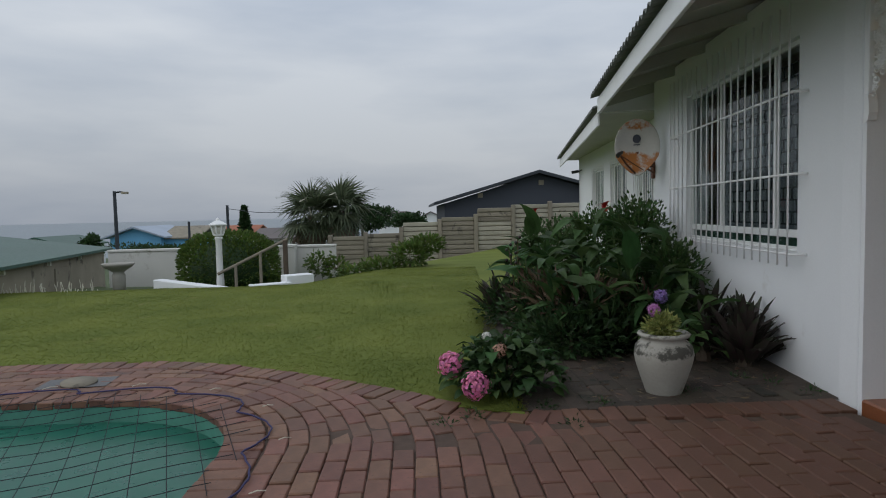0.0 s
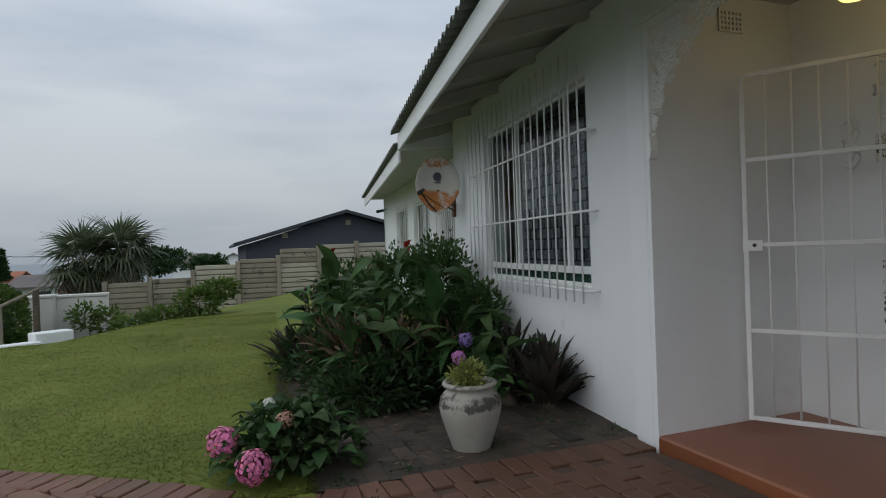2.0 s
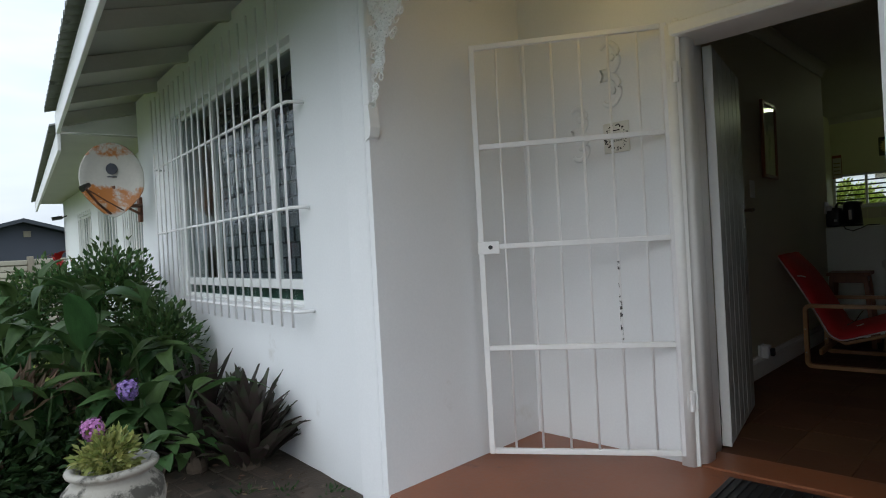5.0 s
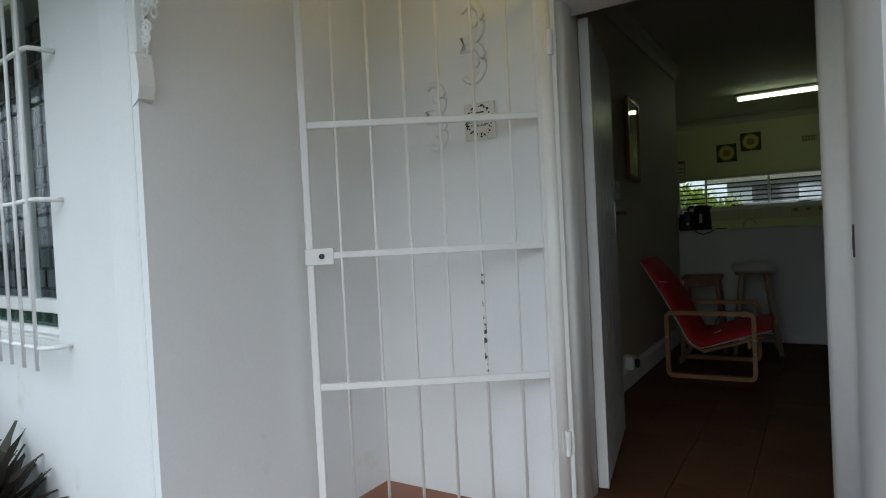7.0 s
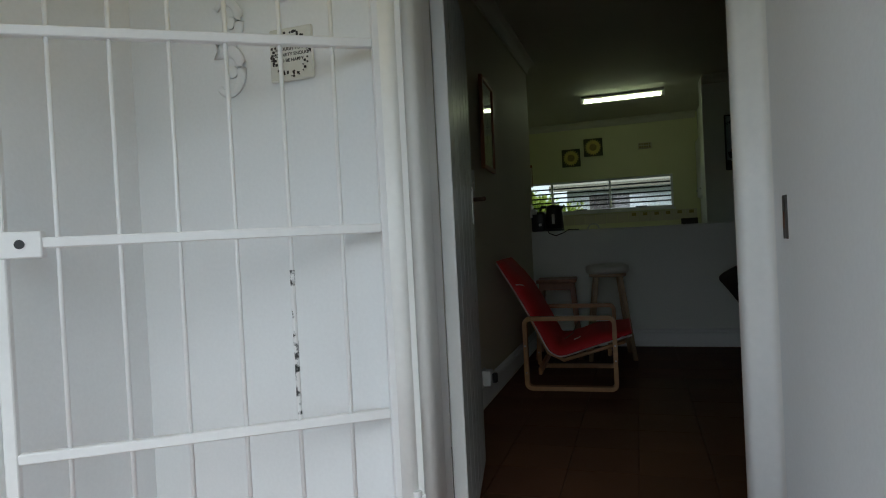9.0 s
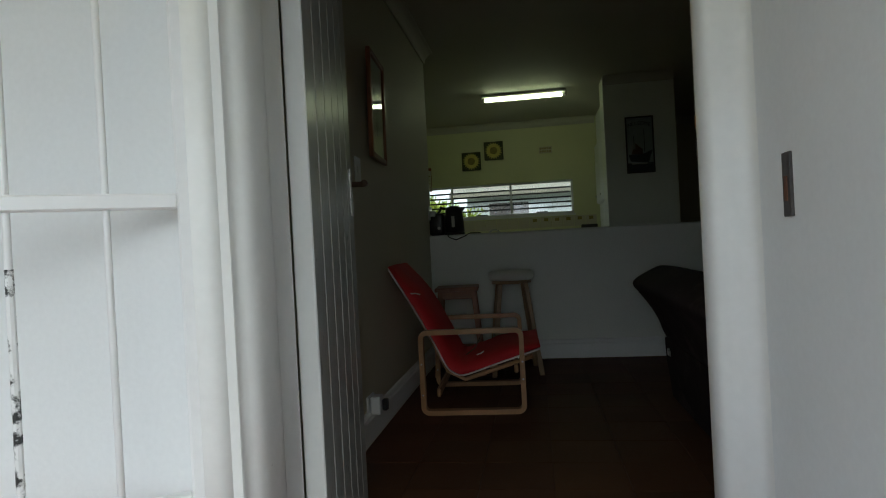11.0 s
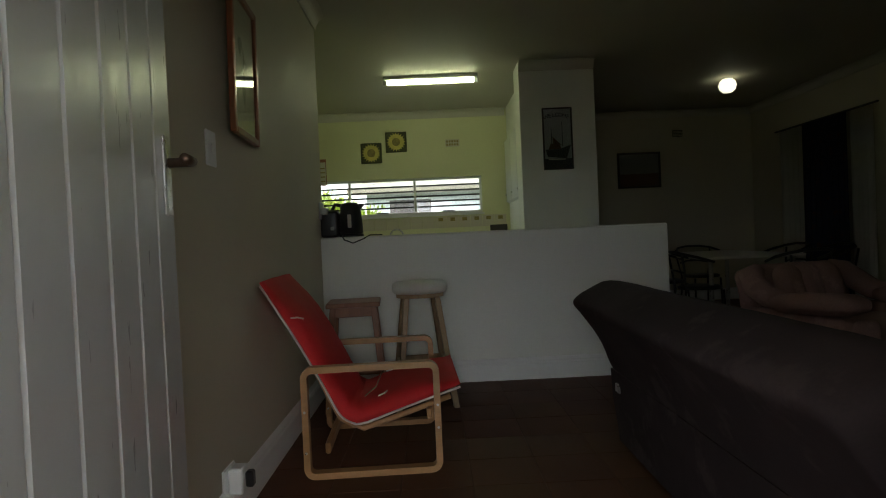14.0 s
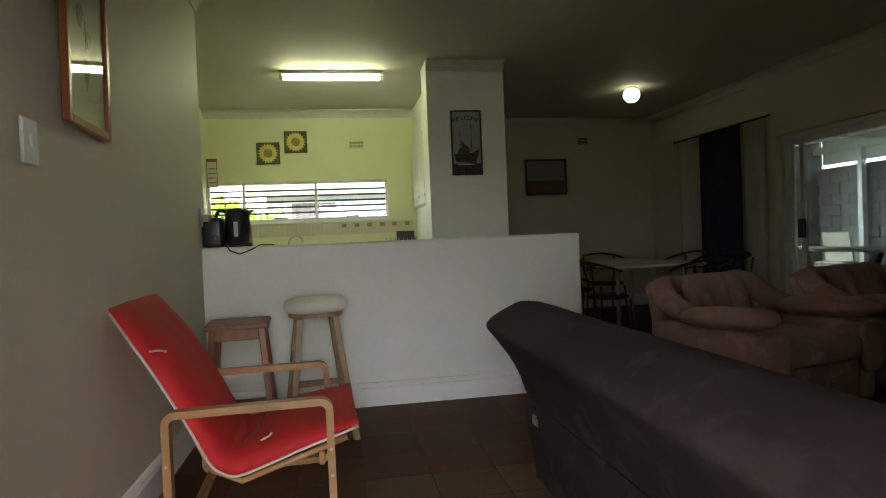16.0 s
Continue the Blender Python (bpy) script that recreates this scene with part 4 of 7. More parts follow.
def velour_chair(m):
    ac = thing("armchair", "mauve-brown velour tub armchair with rolled arms", "armchair", m, "velour armchairs")
    part("base", pillow_box(bmesh.new(), -0.40, 0.42, -0.38, 0.38, 0.03, 0.31, 0.04, 0.006), M_ARMCH, ac, "", True)
    part("seat_cushion", pillow_box(bmesh.new(), -0.47, 0.24, -0.30, 0.30, 0.29, 0.45, 0.06, 0.025), M_ARMCH, ac, "", True)
    part("backrest", pillow_box(bmesh.new(), -0.085, 0.085, -0.42, 0.42, 0.0, 0.50, 0.08, 0.012, pose(0.33, 0, 0.28, 0, 12, 0)), M_ARMCH, ac, "", True)
    for k in (-0.16, 0.0, 0.16):
        part("back_cushion", pillow_box(bmesh.new(), -0.055, 0.055, k - 0.088, k + 0.088, 0.0, 0.35, 0.05, 0.018, pose(0.22, 0, 0.42, 0, 14, 0)), M_ARMCH, ac, "", True)
    for s in (-1, 1):
        part("arm_panel", pillow_box(bmesh.new(), -0.42, 0.40, s * 0.40 - 0.06, s * 0.40 + 0.06, 0.03, 0.50, 0.035, 0.006), M_ARMCH, ac, "", True)
        part("arm_pad", pillow_box(bmesh.new(), -0.50, 0.06, -0.095, 0.095, -0.055, 0.055, 0.052, 0.012, pose(0.06, s * 0.41, 0.555, 0, 4, -s * 3)), M_ARMCH, ac, "", True)
        bm = tube(bmesh.new(), [(0.05, s * 0.415, 0.555), (0.18, s * 0.42, 0.585), (0.29, s * 0.415, 0.645), (0.36, s * 0.38, 0.71), (0.39, s * 0.30, 0.745)], [0.062, 0.072, 0.078, 0.075, 0.05], 14)
        part("arm_wing", bm, M_ARMCH, ac, "", True)
        part("arm_front", pillow_box(bmesh.new(), -0.03, 0.03, -0.075, 0.075, -0.19, 0.10, 0.028, 0.008, pose(-0.43, s * 0.40, 0.40)), M_ARMCH, ac, "", True)


velour_chair(pose(7.25, -0.13, 0, 0, 0, 14) @ Matrix.Diagonal((1.06, 1.0, 0.97, 1)))
velour_chair(pose(7.32, -1.27, 0, 0, 0, 16) @ Matrix.Diagonal((1.06, 1.0, 0.97, 1)))


# dining table and chairs
tb = thing("dining_table", "dining table with a pale cloth top and grey metal legs", "table", pose(9.93, -0.60, 0, 0, 0, 0))
part("tabletop", box(-0.75, 0.75, -0.48, 0.48, 0.715, 0.742, 0.008), M_VINYL, tb)
for sx in (-0.66, 0.66):
    for sy in (-0.40, 0.40):
        part("leg", cyl(bmesh.new(), (sx, sy, 0), (sx, sy, 0.715), 0.022, seg=12), M_STEEL, tb, soft=True)


def dining_chair(m):
    dc = thing("dining_chair", "black bent-metal dining chair with a curved back rail", "chair", m, "chairs round the table")
    part("seat", lathe(bmesh.new(), [(0.10, 0.43), (0.20, 0.435), (0.205, 0.455), (0.18, 0.468), (0.05, 0.47)], 20), M_DARK, dc, "", True)
    for s in (-1, 1):
        part("leg", tube(bmesh.new(), [(0.19, s * 0.16, 0.0), (0.17, s * 0.15, 0.43)], 0.011, 8), M_DARK, dc)
        part("leg", tube(bmesh.new(), [(-0.22, s * 0.17, 0.0), (-0.18, s * 0.16, 0.43), (-0.20, s * 0.20, 0.62), (-0.22, s * 0.21, 0.76)], 0.011, 8), M_DARK, dc)
    part("back_rail", tube(bmesh.new(), [(0.06, -0.25, 0.70), (-0.08, -0.255, 0.745), (-0.20, -0.20, 0.78), (-0.25, -0.08, 0.80), (-0.25, 0.08, 0.80), (-0.20, 0.20, 0.78), (-0.08, 0.255, 0.745), (0.06, 0.25, 0.70)], 0.013, 8), M_DARK, dc, "", True)
    part("back_rail", tube(bmesh.new(), [(-0.19, -0.17, 0.60), (-0.235, -0.07, 0.62), (-0.235, 0.07, 0.62), (-0.19, 0.17, 0.60)], 0.010, 8), M_DARK, dc, "", True)
    return dc


c0 = dining_chair(pose(9.35, -0.12, 0, 0, 0, -95))
for x, y, a in ((10.15, -0.10, -85), (8.80, -0.75, 5), (9.45, -1.40, 88), (10.2, -1.42, 95), (10.72, -0.75, 180)):
    copy_thing(c0, pose(x, y, 0, 0, 0, a))

# kitchen lamp and globe
fl = thing("fluorescent_light", "lit fluorescent batten on the kitchen ceiling", "light")
part("body", box(9.60, 9.70, 1.93, 2.88, CEIL - 0.035, CEIL - 0.001, 0.006), M_TRIMW, fl)
part("tube", cyl(bmesh.new(), (9.65, 1.97, CEIL - 0.062), (9.65, 2.84, CEIL - 0.062), 0.019, seg=14), M_TUBE, fl, "glowing white tube", True)
for y in (1.945, 2.865):
    part("lamp_holder", box(9.635, 9.665, y - 0.02, y + 0.02, CEIL - 0.085, CEIL - 0.034, 0.004), M_TRIMW, fl)
gl = thing("ceiling_light", "lit opal globe lamp on the dining ceiling", "light", pose(10.24, -0.91, 0))
part("globe", lathe(bmesh.new(), [(0.01, CEIL - 0.168), (0.05, CEIL - 0.160), (0.082, CEIL - 0.128), (0.094, CEIL - 0.085), (0.082, CEIL - 0.042), (0.055, CEIL - 0.018)], 24), M_GLOBE, gl, "glowing opal globe", True)
part("holder", lathe(bmesh.new(), [(0.05, CEIL - 0.022), (0.06, CEIL - 0.016), (0.06, CEIL - 0.001), (0.02, CEIL - 0.001)], 20), M_TRIMW, gl, "", True)
pl = thing("porch_light", "lit amber globe lamp on the porch ceiling", "light", pose(3.2, 3.05, 0))
part("globe", lathe(bmesh.new(), [(0.01, 2.28), (0.06, 2.29), (0.10, 2.33), (0.11, 2.38), (0.09, 2.44), (0.06, 2.465)], 24), M_PORCHL, pl, "glowing amber globe", True)
part("holder", lathe(bmesh.new(), [(0.06, 2.46), (0.07, 2.475), (0.07, 2.49), (0.018, 2.50), (0.018, 2.57), (0.06, 2.585), (0.06, 2.60), (0.02, 2.60)], 20), M_TRIMW, pl, "", True)

# ---- front door and gate ----
door = thing("door_1", "open pale grey boarded front door", "door", pose(3.985, 2.88, 0, 0, 0, 10.5 + 180))
tagged(door, kind="structure")
for i in range(6):
    part("board", box(-0.84 + 0.14 * i, -0.84 + 0.14 * (i + 1) - 0.006, -0.012, 0.030, 0.012, 2.03, 0.004), M_DOOR, door)
part("panel", box(-0.84, -0.003, -0.008, 0.022, 0.012, 2.03), M_DOOR, door)
part("edge_strip", box(-0.005, 0.004, -0.014, 0.032, 0.012, 2.03, 0.003), M_TRIMW, door)
hp = part("handle_plate", box(-0.81, -0.76, 0.030, 0.036, 1.105, 1.27, 0.004), M_STEEL, door, "worn steel handle plate")
part("handle", tube(bmesh.new(), [(-0.785, 0.036, 1.215), (-0.785, 0.075, 1.215), (-0.775, 0.085, 1.215), (-0.685, 0.088, 1.210)], 0.010, 10), M_BROWNM, hp, "bronzed lever handle", True)
# ---- front door frame, gate, porch things ----
XF = 3.655
fr = thing("door_frame", "white painted steel door frame with chipped paint", "door frame")
tagged(fr, kind="structure")


RIGHT_POST = rounded([(3.82, 1.87), (3.82, 1.945), (3.87, 1.952), (3.891, 1.963), (3.897, 2.0), (3.91, 2.028), (3.955, 2.036), (4.015, 2.012), (4.045, 1.985), (4.045, 1.87)])
for side, y in ((1, 2.925), (-1, 2.006)):
    bm = bmesh.new()
    prof = [(XF - 0.012, 0.03), (XF - 0.018, 0.0), (XF - 0.012, -0.03), (XF + 0.02, -0.042), (XF + 0.035, -0.05), (XF + 0.05, -0.066), (XF + 0.075, -0.072), (XF + 0.14, -0.072), (XF + 0.155, -0.06), (XF + 0.155, -0.04), (XF + 0.235, -0.04), (XF + 0.245, 0.03)]
    if side > 0:
        prof[-1], prof[-2] = (XF + 0.30, 0.03), (XF + 0.295, -0.04)
    prism(bm, rounded([(a, y + side * b) for a, b in prof[:1] + prof[:-2] + 3 * prof[-2:-1] + 3 * prof[-1:]]) if side > 0 else RIGHT_POST, 0.0, DOOR_H + 0.01, "xy")
    part("frame_post", bm, M_JAMB, fr, soft=True)
part("frame_head", box(XF - 0.015, XF + 0.245, 1.955, 2.925, DOOR_H - 0.045, DOOR_H + 0.02, 0.008), M_JAMB, fr)
part("sill", box(XF + 0.02, XF + 0.25, 2.05, 2.93, -0.01, 0.008, 0.004), M_STOEP, fr)
for x0, x1, z0, z1, mt in ((3.935, 3.971, 1.19, 1.216, M_WOOD), (3.941, 3.965, 1.125, 1.172, M_RUST), (3.958, 3.973, 1.13, 1.165, M_DARK), (3.938, 3.968, 1.226, 1.243, M_DARK)):
    part("paint_chip", box(x0, x1, 2.02, 2.0315, z0, z1, 0.002), mt, fr, "bare patch where the paint has chipped away")
pl = thing("strike_plate", "tarnished dark steel strike plate let into the white wall", "lock plate")
M_TARN = material("tarnished_steel", (0.055, 0.048, 0.045), 0.6, 0.4, 40, 90, 0.3)
part("plate", box(3.722, 3.752, 1.945, 1.957, 1.000, 1.103, 0.001), M_TARN, pl)
part("slot", box(3.732, 3.743, 1.956, 1.9585, 1.025, 1.065), M_RUST, pl)

GATE_L = 0.94
gate = thing("security_gate", "white steel security gate standing open on the porch", "gate", pose(3.655, 2.93, 0, 0, 0, 123.3))
GZ0, GZ1 = 0.045, 2.09
part("stile", box(0.0, 0.028, -0.013, 0.013, GZ0, GZ1, 0.003), M_BARS, gate)
part("stile", box(GATE_L - 0.028, GATE_L, -0.013, 0.013, GZ0, GZ1, 0.003), M_BARS, gate)
for z in (GZ0 + 0.013, 0.574, 1.080, 1.580, GZ1 - 0.013):
    part("rail", box(0.028, GATE_L - 0.028, -0.0125, 0.0125, z - 0.0128, z + 0.0128, 0.003), M_BARS, gate)
bar_me = mesh_of("bar", cyl(bmesh.new(), (0, 0, GZ0 + 0.02), (0, 0, GZ1 - 0.02), 0.0058, seg=8), M_BARS, True)
bar_chip = material("chipped_bar_paint", (0.80, 0.80, 0.80), 0.4, 0.04, 5, 60, 0.1, spot=(0.03, 0.03, 0.03), spot_at=0.50, spot_scale=24)
for i in range(1, 7):
    b = new("bar", bar_me)
    b.parent, b.location = gate, (GATE_L * i / 7, 0, 0)
part("chipped_bar", cyl(bmesh.new(), (GATE_L * 2 / 7, 0, 0.60), (GATE_L * 2 / 7, 0, 0.98), 0.0064, seg=8), bar_chip, gate, "bar with black paint showing through chips")
lk = part("lock_box", box(GATE_L - 0.105, GATE_L + 0.004, -0.018, 0.018, 1.045, 1.108, 0.003), M_BARS, gate)
part("keyhole", lathe(bmesh.new(), [(0.002, 0), (0.011, 0.0), (0.011, 0.002), (0.002, 0.002)], 14), M_DARK, lk, "dark keyhole", at=pose(GATE_L - 0.06, 0.019, 1.078, -90, 0, 0))
part("keyhole", lathe(bmesh.new(), [(0.002, 0), (0.011, 0.0), (0.011, 0.002), (0.002, 0.002)], 14), M_DARK, lk, "dark keyhole", at=pose(GATE_L - 0.06, -0.019, 1.078, 90, 0, 0))
for z in (0.31, 1.85):
    h = part("hinge", box(-0.028, 0.004, -0.016, 0.016, z - 0.035, z + 0.035, 0.003), M_BARS, gate)
    part("hinge_pin", cyl(bmesh.new(), (-0.030, 0.024, z - 0.048), (-0.030, 0.024, z + 0.048), 0.012, seg=12), M_BARS, h)
    part("hinge_leaf", box(-0.055, -0.005, 0.018, 0.024, z - 0.035, z + 0.035, 0.002), M_BARS, h)
part("hinge_post", box(-0.055, -0.028, -0.02, 0.02, 0.0, 2.10, 0.004), M_JAMB, gate)

mat_ = thing("door_mat", "black ribbed rubber doormat on the porch floor", "mat", pose(3.40, 2.38, 0.001, 0, 0, 2))
part("backing", box(-0.22, 0.22, -0.34, 0.34, 0.0, 0.008, 0.003), M_DARK, mat_)
for i in range(20):
    part("rib", box(-0.20, 0.20, -0.325 + 0.0335 * i, -0.325 + 0.0335 * i + 0.016, 0.008, 0.014), M_DARK, mat_)

# wall tile and cast scroll ornaments by the door
tl = thing("wall_tile", "square ceramic tile with a ring of dark dots and lettering", "tile", pose(3.678, 3.22, 1.60) @ Matrix.Diagonal((1, 1.1, 1.1, 1)))
part("tile_body", box(-0.010, 0.0, -0.065, 0.065, -0.07, 0.07, 0.004), M_VINYL, tl)
bm = bmesh.new()
rnd = random.Random(5)
for i in range(70):
    a, r = rnd.uniform(0, 6.283), rnd.uniform(0.046, 0.060)
    y, z, s = r * math.cos(a), r * math.sin(a), rnd.uniform(0.0015, 0.0035)
    bx(bm, -0.0115, -0.0095, y - s, y + s, z - s, z + s)
part("dots", bm, M_FRAMED, tl, "ring of dark painted dots")
part("text_bar", box(-0.0115, -0.0095, -0.02, 0.02, 0.030, 0.035), M_FRAMED, tl)
for i, words in enumerate(("ENOUGH TO BE", "AND DIRTY ENOUGH", "TO BE HAPPY")):
    fc = bpy.data.curves.new("lettering", "FONT")
    fc.body, fc.size, fc.align_x, fc.extrude = words, 0.0125, "CENTER", 0.0006
    tmp = bpy.data.objects.new("lettering", fc)
    me = bpy.data.meshes.new_from_object(tmp)
    bpy.data.objects.remove(tmp)
    me.materials.append(M_FRAMED)
    lt = new("lettering", me)
    lt.parent = tl
    lt.matrix_basis = pose(-0.0108, 0, 0.010 - 0.015 * i, 0, 0, -90) @ pose(0, 0, 0, 90, 0, 0)


def scroll(m, k):
    """A plump double curl of plaster lying flat on the wall."""
    so = thing("wall_ornament", "white painted curling wall ornament", "ornament", m, "ornaments by the door")
    pts, rad = [], []
    for i in range(36):
        w = i / 35
        c = 0.07 * k if w < 0.5 else -0.07 * k
        q = -2.4 + 4.8 * (w * 2 if w < 0.5 else (1 - w) * 2)
        pts.append((-0.010, -0.045 * k * math.cos(q), c + 0.062 * k * math.sin(q) * (1 if w < 0.5 else -1) * -1))
        rad.append(0.010 + 0.010 * math.sin(math.pi * w))
    part("scroll", tube(bmesh.new(), pts, rad, 8), M_WALL, so, "", True)
    for z in (0.07 * k, -0.07 * k):
        part("curl", lathe(bmesh.new(), [(0.001, 0.0), (0.020, 0.0), (0.018, 0.012), (0.010, 0.018), (0.001, 0.020)], 12), M_WALL, so, "", True, pose(-0.001, -0.012 * k, z, 0, -90, 0))


scroll(pose(3.678, 3.245, 1.925) @ Matrix.Diagonal((0.5, 1, 1, 1)), 1.2)
scroll(pose(3.678, 3.44, 1.65) @ Matrix.Diagonal((0.4, 1, 1, 1)), 1.05)

# air brick
vt = thing("air_vent", "painted air brick with square holes high on the porch wall", "vent", pose(3.18, 3.806, 2.445))
part("backing", box(-0.09, 0.09, -0.004, 0.0, -0.065, 0.065), M_BROWNM, vt)
for i in range(7):
    part("slat", box(-0.094 + 0.029 * i, -0.080 + 0.029 * i, -0.012, -0.004, -0.068, 0.068), M_WALL, vt)
for i in range(5):
    part("slat", box(-0.094, 0.094, -0.011, -0.004, -0.068 + 0.0305 * i, -0.054 + 0.0305 * i), M_WALL, vt)

# lace bracket in the porch's corner
lb = thing("lace_bracket", "white cast lace corner bracket under the porch beam", "bracket", EM)
part("upright", box(0.0, 0.05, -0.075, -0.035, 1.74, 2.38, 0.005), M_TRIMW, lb)
part("foot", prism(bmesh.new(), [(-0.035, 1.58), (-0.075, 1.60), (-0.085, 1.64), (-0.08, 1.70), (-0.072, 1.74), (-0.035, 1.74)], 0.0, 0.05, "yz"), M_TRIMW, lb)
part("top_rail", box(0.0, 0.05, -1.1, -0.075, 2.33, 2.38, 0.004), M_TRIMW, lb)
bm = bmesh.new()
rnd = random.Random(3)
for i in range(380):
    s = rnd.random()
    v, d = -0.075 - 1.0 * s, rnd.random()
    depth = 0.55 * max(0.0, 1 - s / 0.75) ** 2.2 + 0.07
    if i % 2:
        v = -0.075 - 0.30 * s
        depth = 0.60 * max(0.0, 1 - s * 0.5) ** 3 + 0.05
    z = 2.33 - depth * d
    r = rnd.uniform(0.010, 0.021)
    n = 7
    pts = [(0.025 + rnd.uniform(-0.002, 0.002), v + r * math.cos(2 * math.pi * k / n), z + r * math.sin(2 * math.pi * k / n)) for k in range(n)]
    tube(bm, pts, 0.0042, 4, True)
part("lace", bm, M_TRIMW, lb, "white cast lacework")

# ---- barred window ----
WV0, WV1, WZ0, WZ1 = 0.67, 2.95, 0.80, 2.28
win = thing("window_1", "white steel window with clear panes behind burglar bars", "window", EM)
tagged(win, kind="structure")


def frame_bars(parent, u0, u1, v0, v1, z0, z1, w, material_=None, name="window_frame"):
    mm = material_ or M_TRIMW
    part(name, box(u0, u1, v0, v1, z0, z0 + w, 0.003), mm, parent)
    part(name, box(u0, u1, v0, v1, z1 - w, z1, 0.003), mm, parent)
    part(name, box(u0, u1, v0, v0 + w, z0 + w, z1 - w, 0.003), mm, parent)
    part(name, box(u0, u1, v1 - w, v1, z0 + w, z1 - w, 0.003), mm, parent)


frame_bars(win, 0.05, 0.09, WV0, WV1, WZ0, WZ1, 0.035)
part("transom", box(0.035, 0.095, WV0 + 0.035, WV1 - 0.035, 0.90, 0.955, 0.004), M_TRIMW, win)
part("window_sill", box(0.004, 0.06, WV0 + 0.002, WV1 - 0.002, WZ0 + 0.002, WZ0 + 0.014, 0.003), M_TRIMW, win)
for v in (1.12, 2.16):
    part("mullion", box(0.05, 0.09, v - 0.018, v + 0.018, 0.955, WZ1 - 0.035, 0.003), M_TRIMW, win)
part("lower_panel", box(0.076, 0.086, WV0 + 0.03, WV1 - 0.03, WZ0 + 0.03, 0.905), M_BOTTLE, win, "dark green board behind the lower panes")
for a, b in ((WV0 + 0.03, 1.105), (1.135, 2.145), (2.175, WV1 - 0.03)):
    pane = part("pane", box(0.068, 0.072, a, b, 0.95, WZ1 - 0.03), M_GLASSD, win)
    pane.visible_shadow = False
    pane = part("pane", box(0.068, 0.072, a, b, WZ0 + 0.03, 0.905), M_GLASSD, win)
    pane.visible_shadow = False
rows_ = 14
for r in range(rows_):
    z = 0.99 + 0.09 * r
    part("lattice_bar", box(0.115, 0.122, WV0 + 0.03, 2.15, z - 0.006, z + 0.006), M_ROOFD, win)
bm = bmesh.new()
for r in range(rows_ - 1):
    z = 0.99 + 0.09 * r
    for k in range(11):
        v = WV0 + 0.06 + 0.13 * k + (0.065 if r % 2 else 0)
        bx(bm, 0.115, 0.121, v - 0.006, v + 0.006, z, z + 0.09)
part("lattice_uprights", bm, M_ROOFD, win)


def curtain_bm(v0, v1, z0, z1, u, amp=0.03, waves=7, seed=0):
    bm = bmesh.new()
    n = waves * 8
    rows = []
    for j in range(7):
        z = z1 + (z0 - z1) * j / 6
        rows.append([bm.verts.new((u + amp * (0.6 + 0.4 * j / 6) * math.sin(2 * math.pi * waves * i / n + 0.5 * math.sin(i * 0.7 + seed)), v0 + (v1 - v0) * i / n, z)) for i in range(n + 1)])
    for a, b in zip(rows, rows[1:]):
        for k in range(n):
            bm.faces.new((a[k], a[k + 1], b[k + 1], b[k]))
    r = bmesh.ops.solidify(bm, geom=bm.faces[:], thickness=0.004)
    return bm


lone("curtain", curtain_bm(0.74, 2.45, 0.60, 1.98, 0.22, 0.03, 13), M_CURTG, "pale grey curtain drawn inside the barred window", "curtain", EM, "", True)

gr = thing("burglar_bars", "white steel burglar bars standing off the window", "burglar bars", EM)
bm_v0, bm_v1 = 0.60, 3.18
bar_me = mesh_of("upright_bar", cyl(bmesh.new(), (0, 0, 0.715), (0, 0, 2.47), 0.0068, seg=8), M_BARS, True)
for i in range(20):
    b = new("upright_bar", bar_me)
    b.parent, b.location = gr, (-0.10, bm_v0 + (bm_v1 - bm_v0) * i / 19, 0)
for z in (0.797, 1.339, 1.884):
    pts = [(0.0, 0.545, z), (-0.06, 0.55, z), (-0.085, 0.56, z), (-0.092, 0.59, z), (-0.092, 1.5, z), (-0.092, 3.21, z), (-0.085, 3.235, z), (-0.06, 3.245, z), (0.0, 3.25, z)]
    part("rail", tube(bmesh.new(), pts, 0.009, 8), M_BARS, gr, "", True)

# windows of the far wing
for v0, v1, barred in ((4.65, 5.9, True), (6.7, 7.9, False), (8.6, 9.8, False)):
    w2 = thing("window_2", "white steel window of the far wing", "window", EM)
    tagged(w2, kind="structure")
    frame_bars(w2, 0.30, 0.335, v0, v1, 0.95, 1.95, 0.04)
    part("mullion", box(0.30, 0.335, (v0 + v1) / 2 - 0.02, (v0 + v1) / 2 + 0.02, 0.99, 1.91), M_TRIMW, w2)
    pane = part("pane", box(0.315, 0.319, v0 + 0.03, v1 - 0.03, 0.98, 1.92), M_GLASSD, w2)
    part("window_sill", box(0.20, 0.30, v0 - 0.03, v1 + 0.03, 0.91, 0.95, 0.004), M_TRIMW, w2)
    g2 = thing("burglar_bars", "white steel burglar bars over a far wing window", "burglar bars", EM)
    n = 12 if barred else 7
    for i in range(n):
        v = v0 + (v1 - v0) * i / (n - 1)
        part("upright_bar", cyl(bmesh.new(), (0.17 if barred else 0.235, v, 0.85), (0.17 if barred else 0.235, v, 2.0), 0.008, seg=6), M_BARS, g2)
    for z in (0.93, 1.9):
        part("rail", tube(bmesh.new(), [(0.25, v0 - 0.02, z), (0.165 if barred else 0.235, v0, z), (0.165 if barred else 0.235, v1, z), (0.25, v1 + 0.02, z)], 0.008, 6), M_BARS, g2)
sl = thing("security_camera", "small dark camera under the far eave", "camera", EM @ pose(0.25, 11.2, 2.02))
part("body", cyl(bmesh.new(), (-0.25, 0, 0.0), (-0.08, 0, 0.03), 0.035, seg=12), M_DARK, sl)
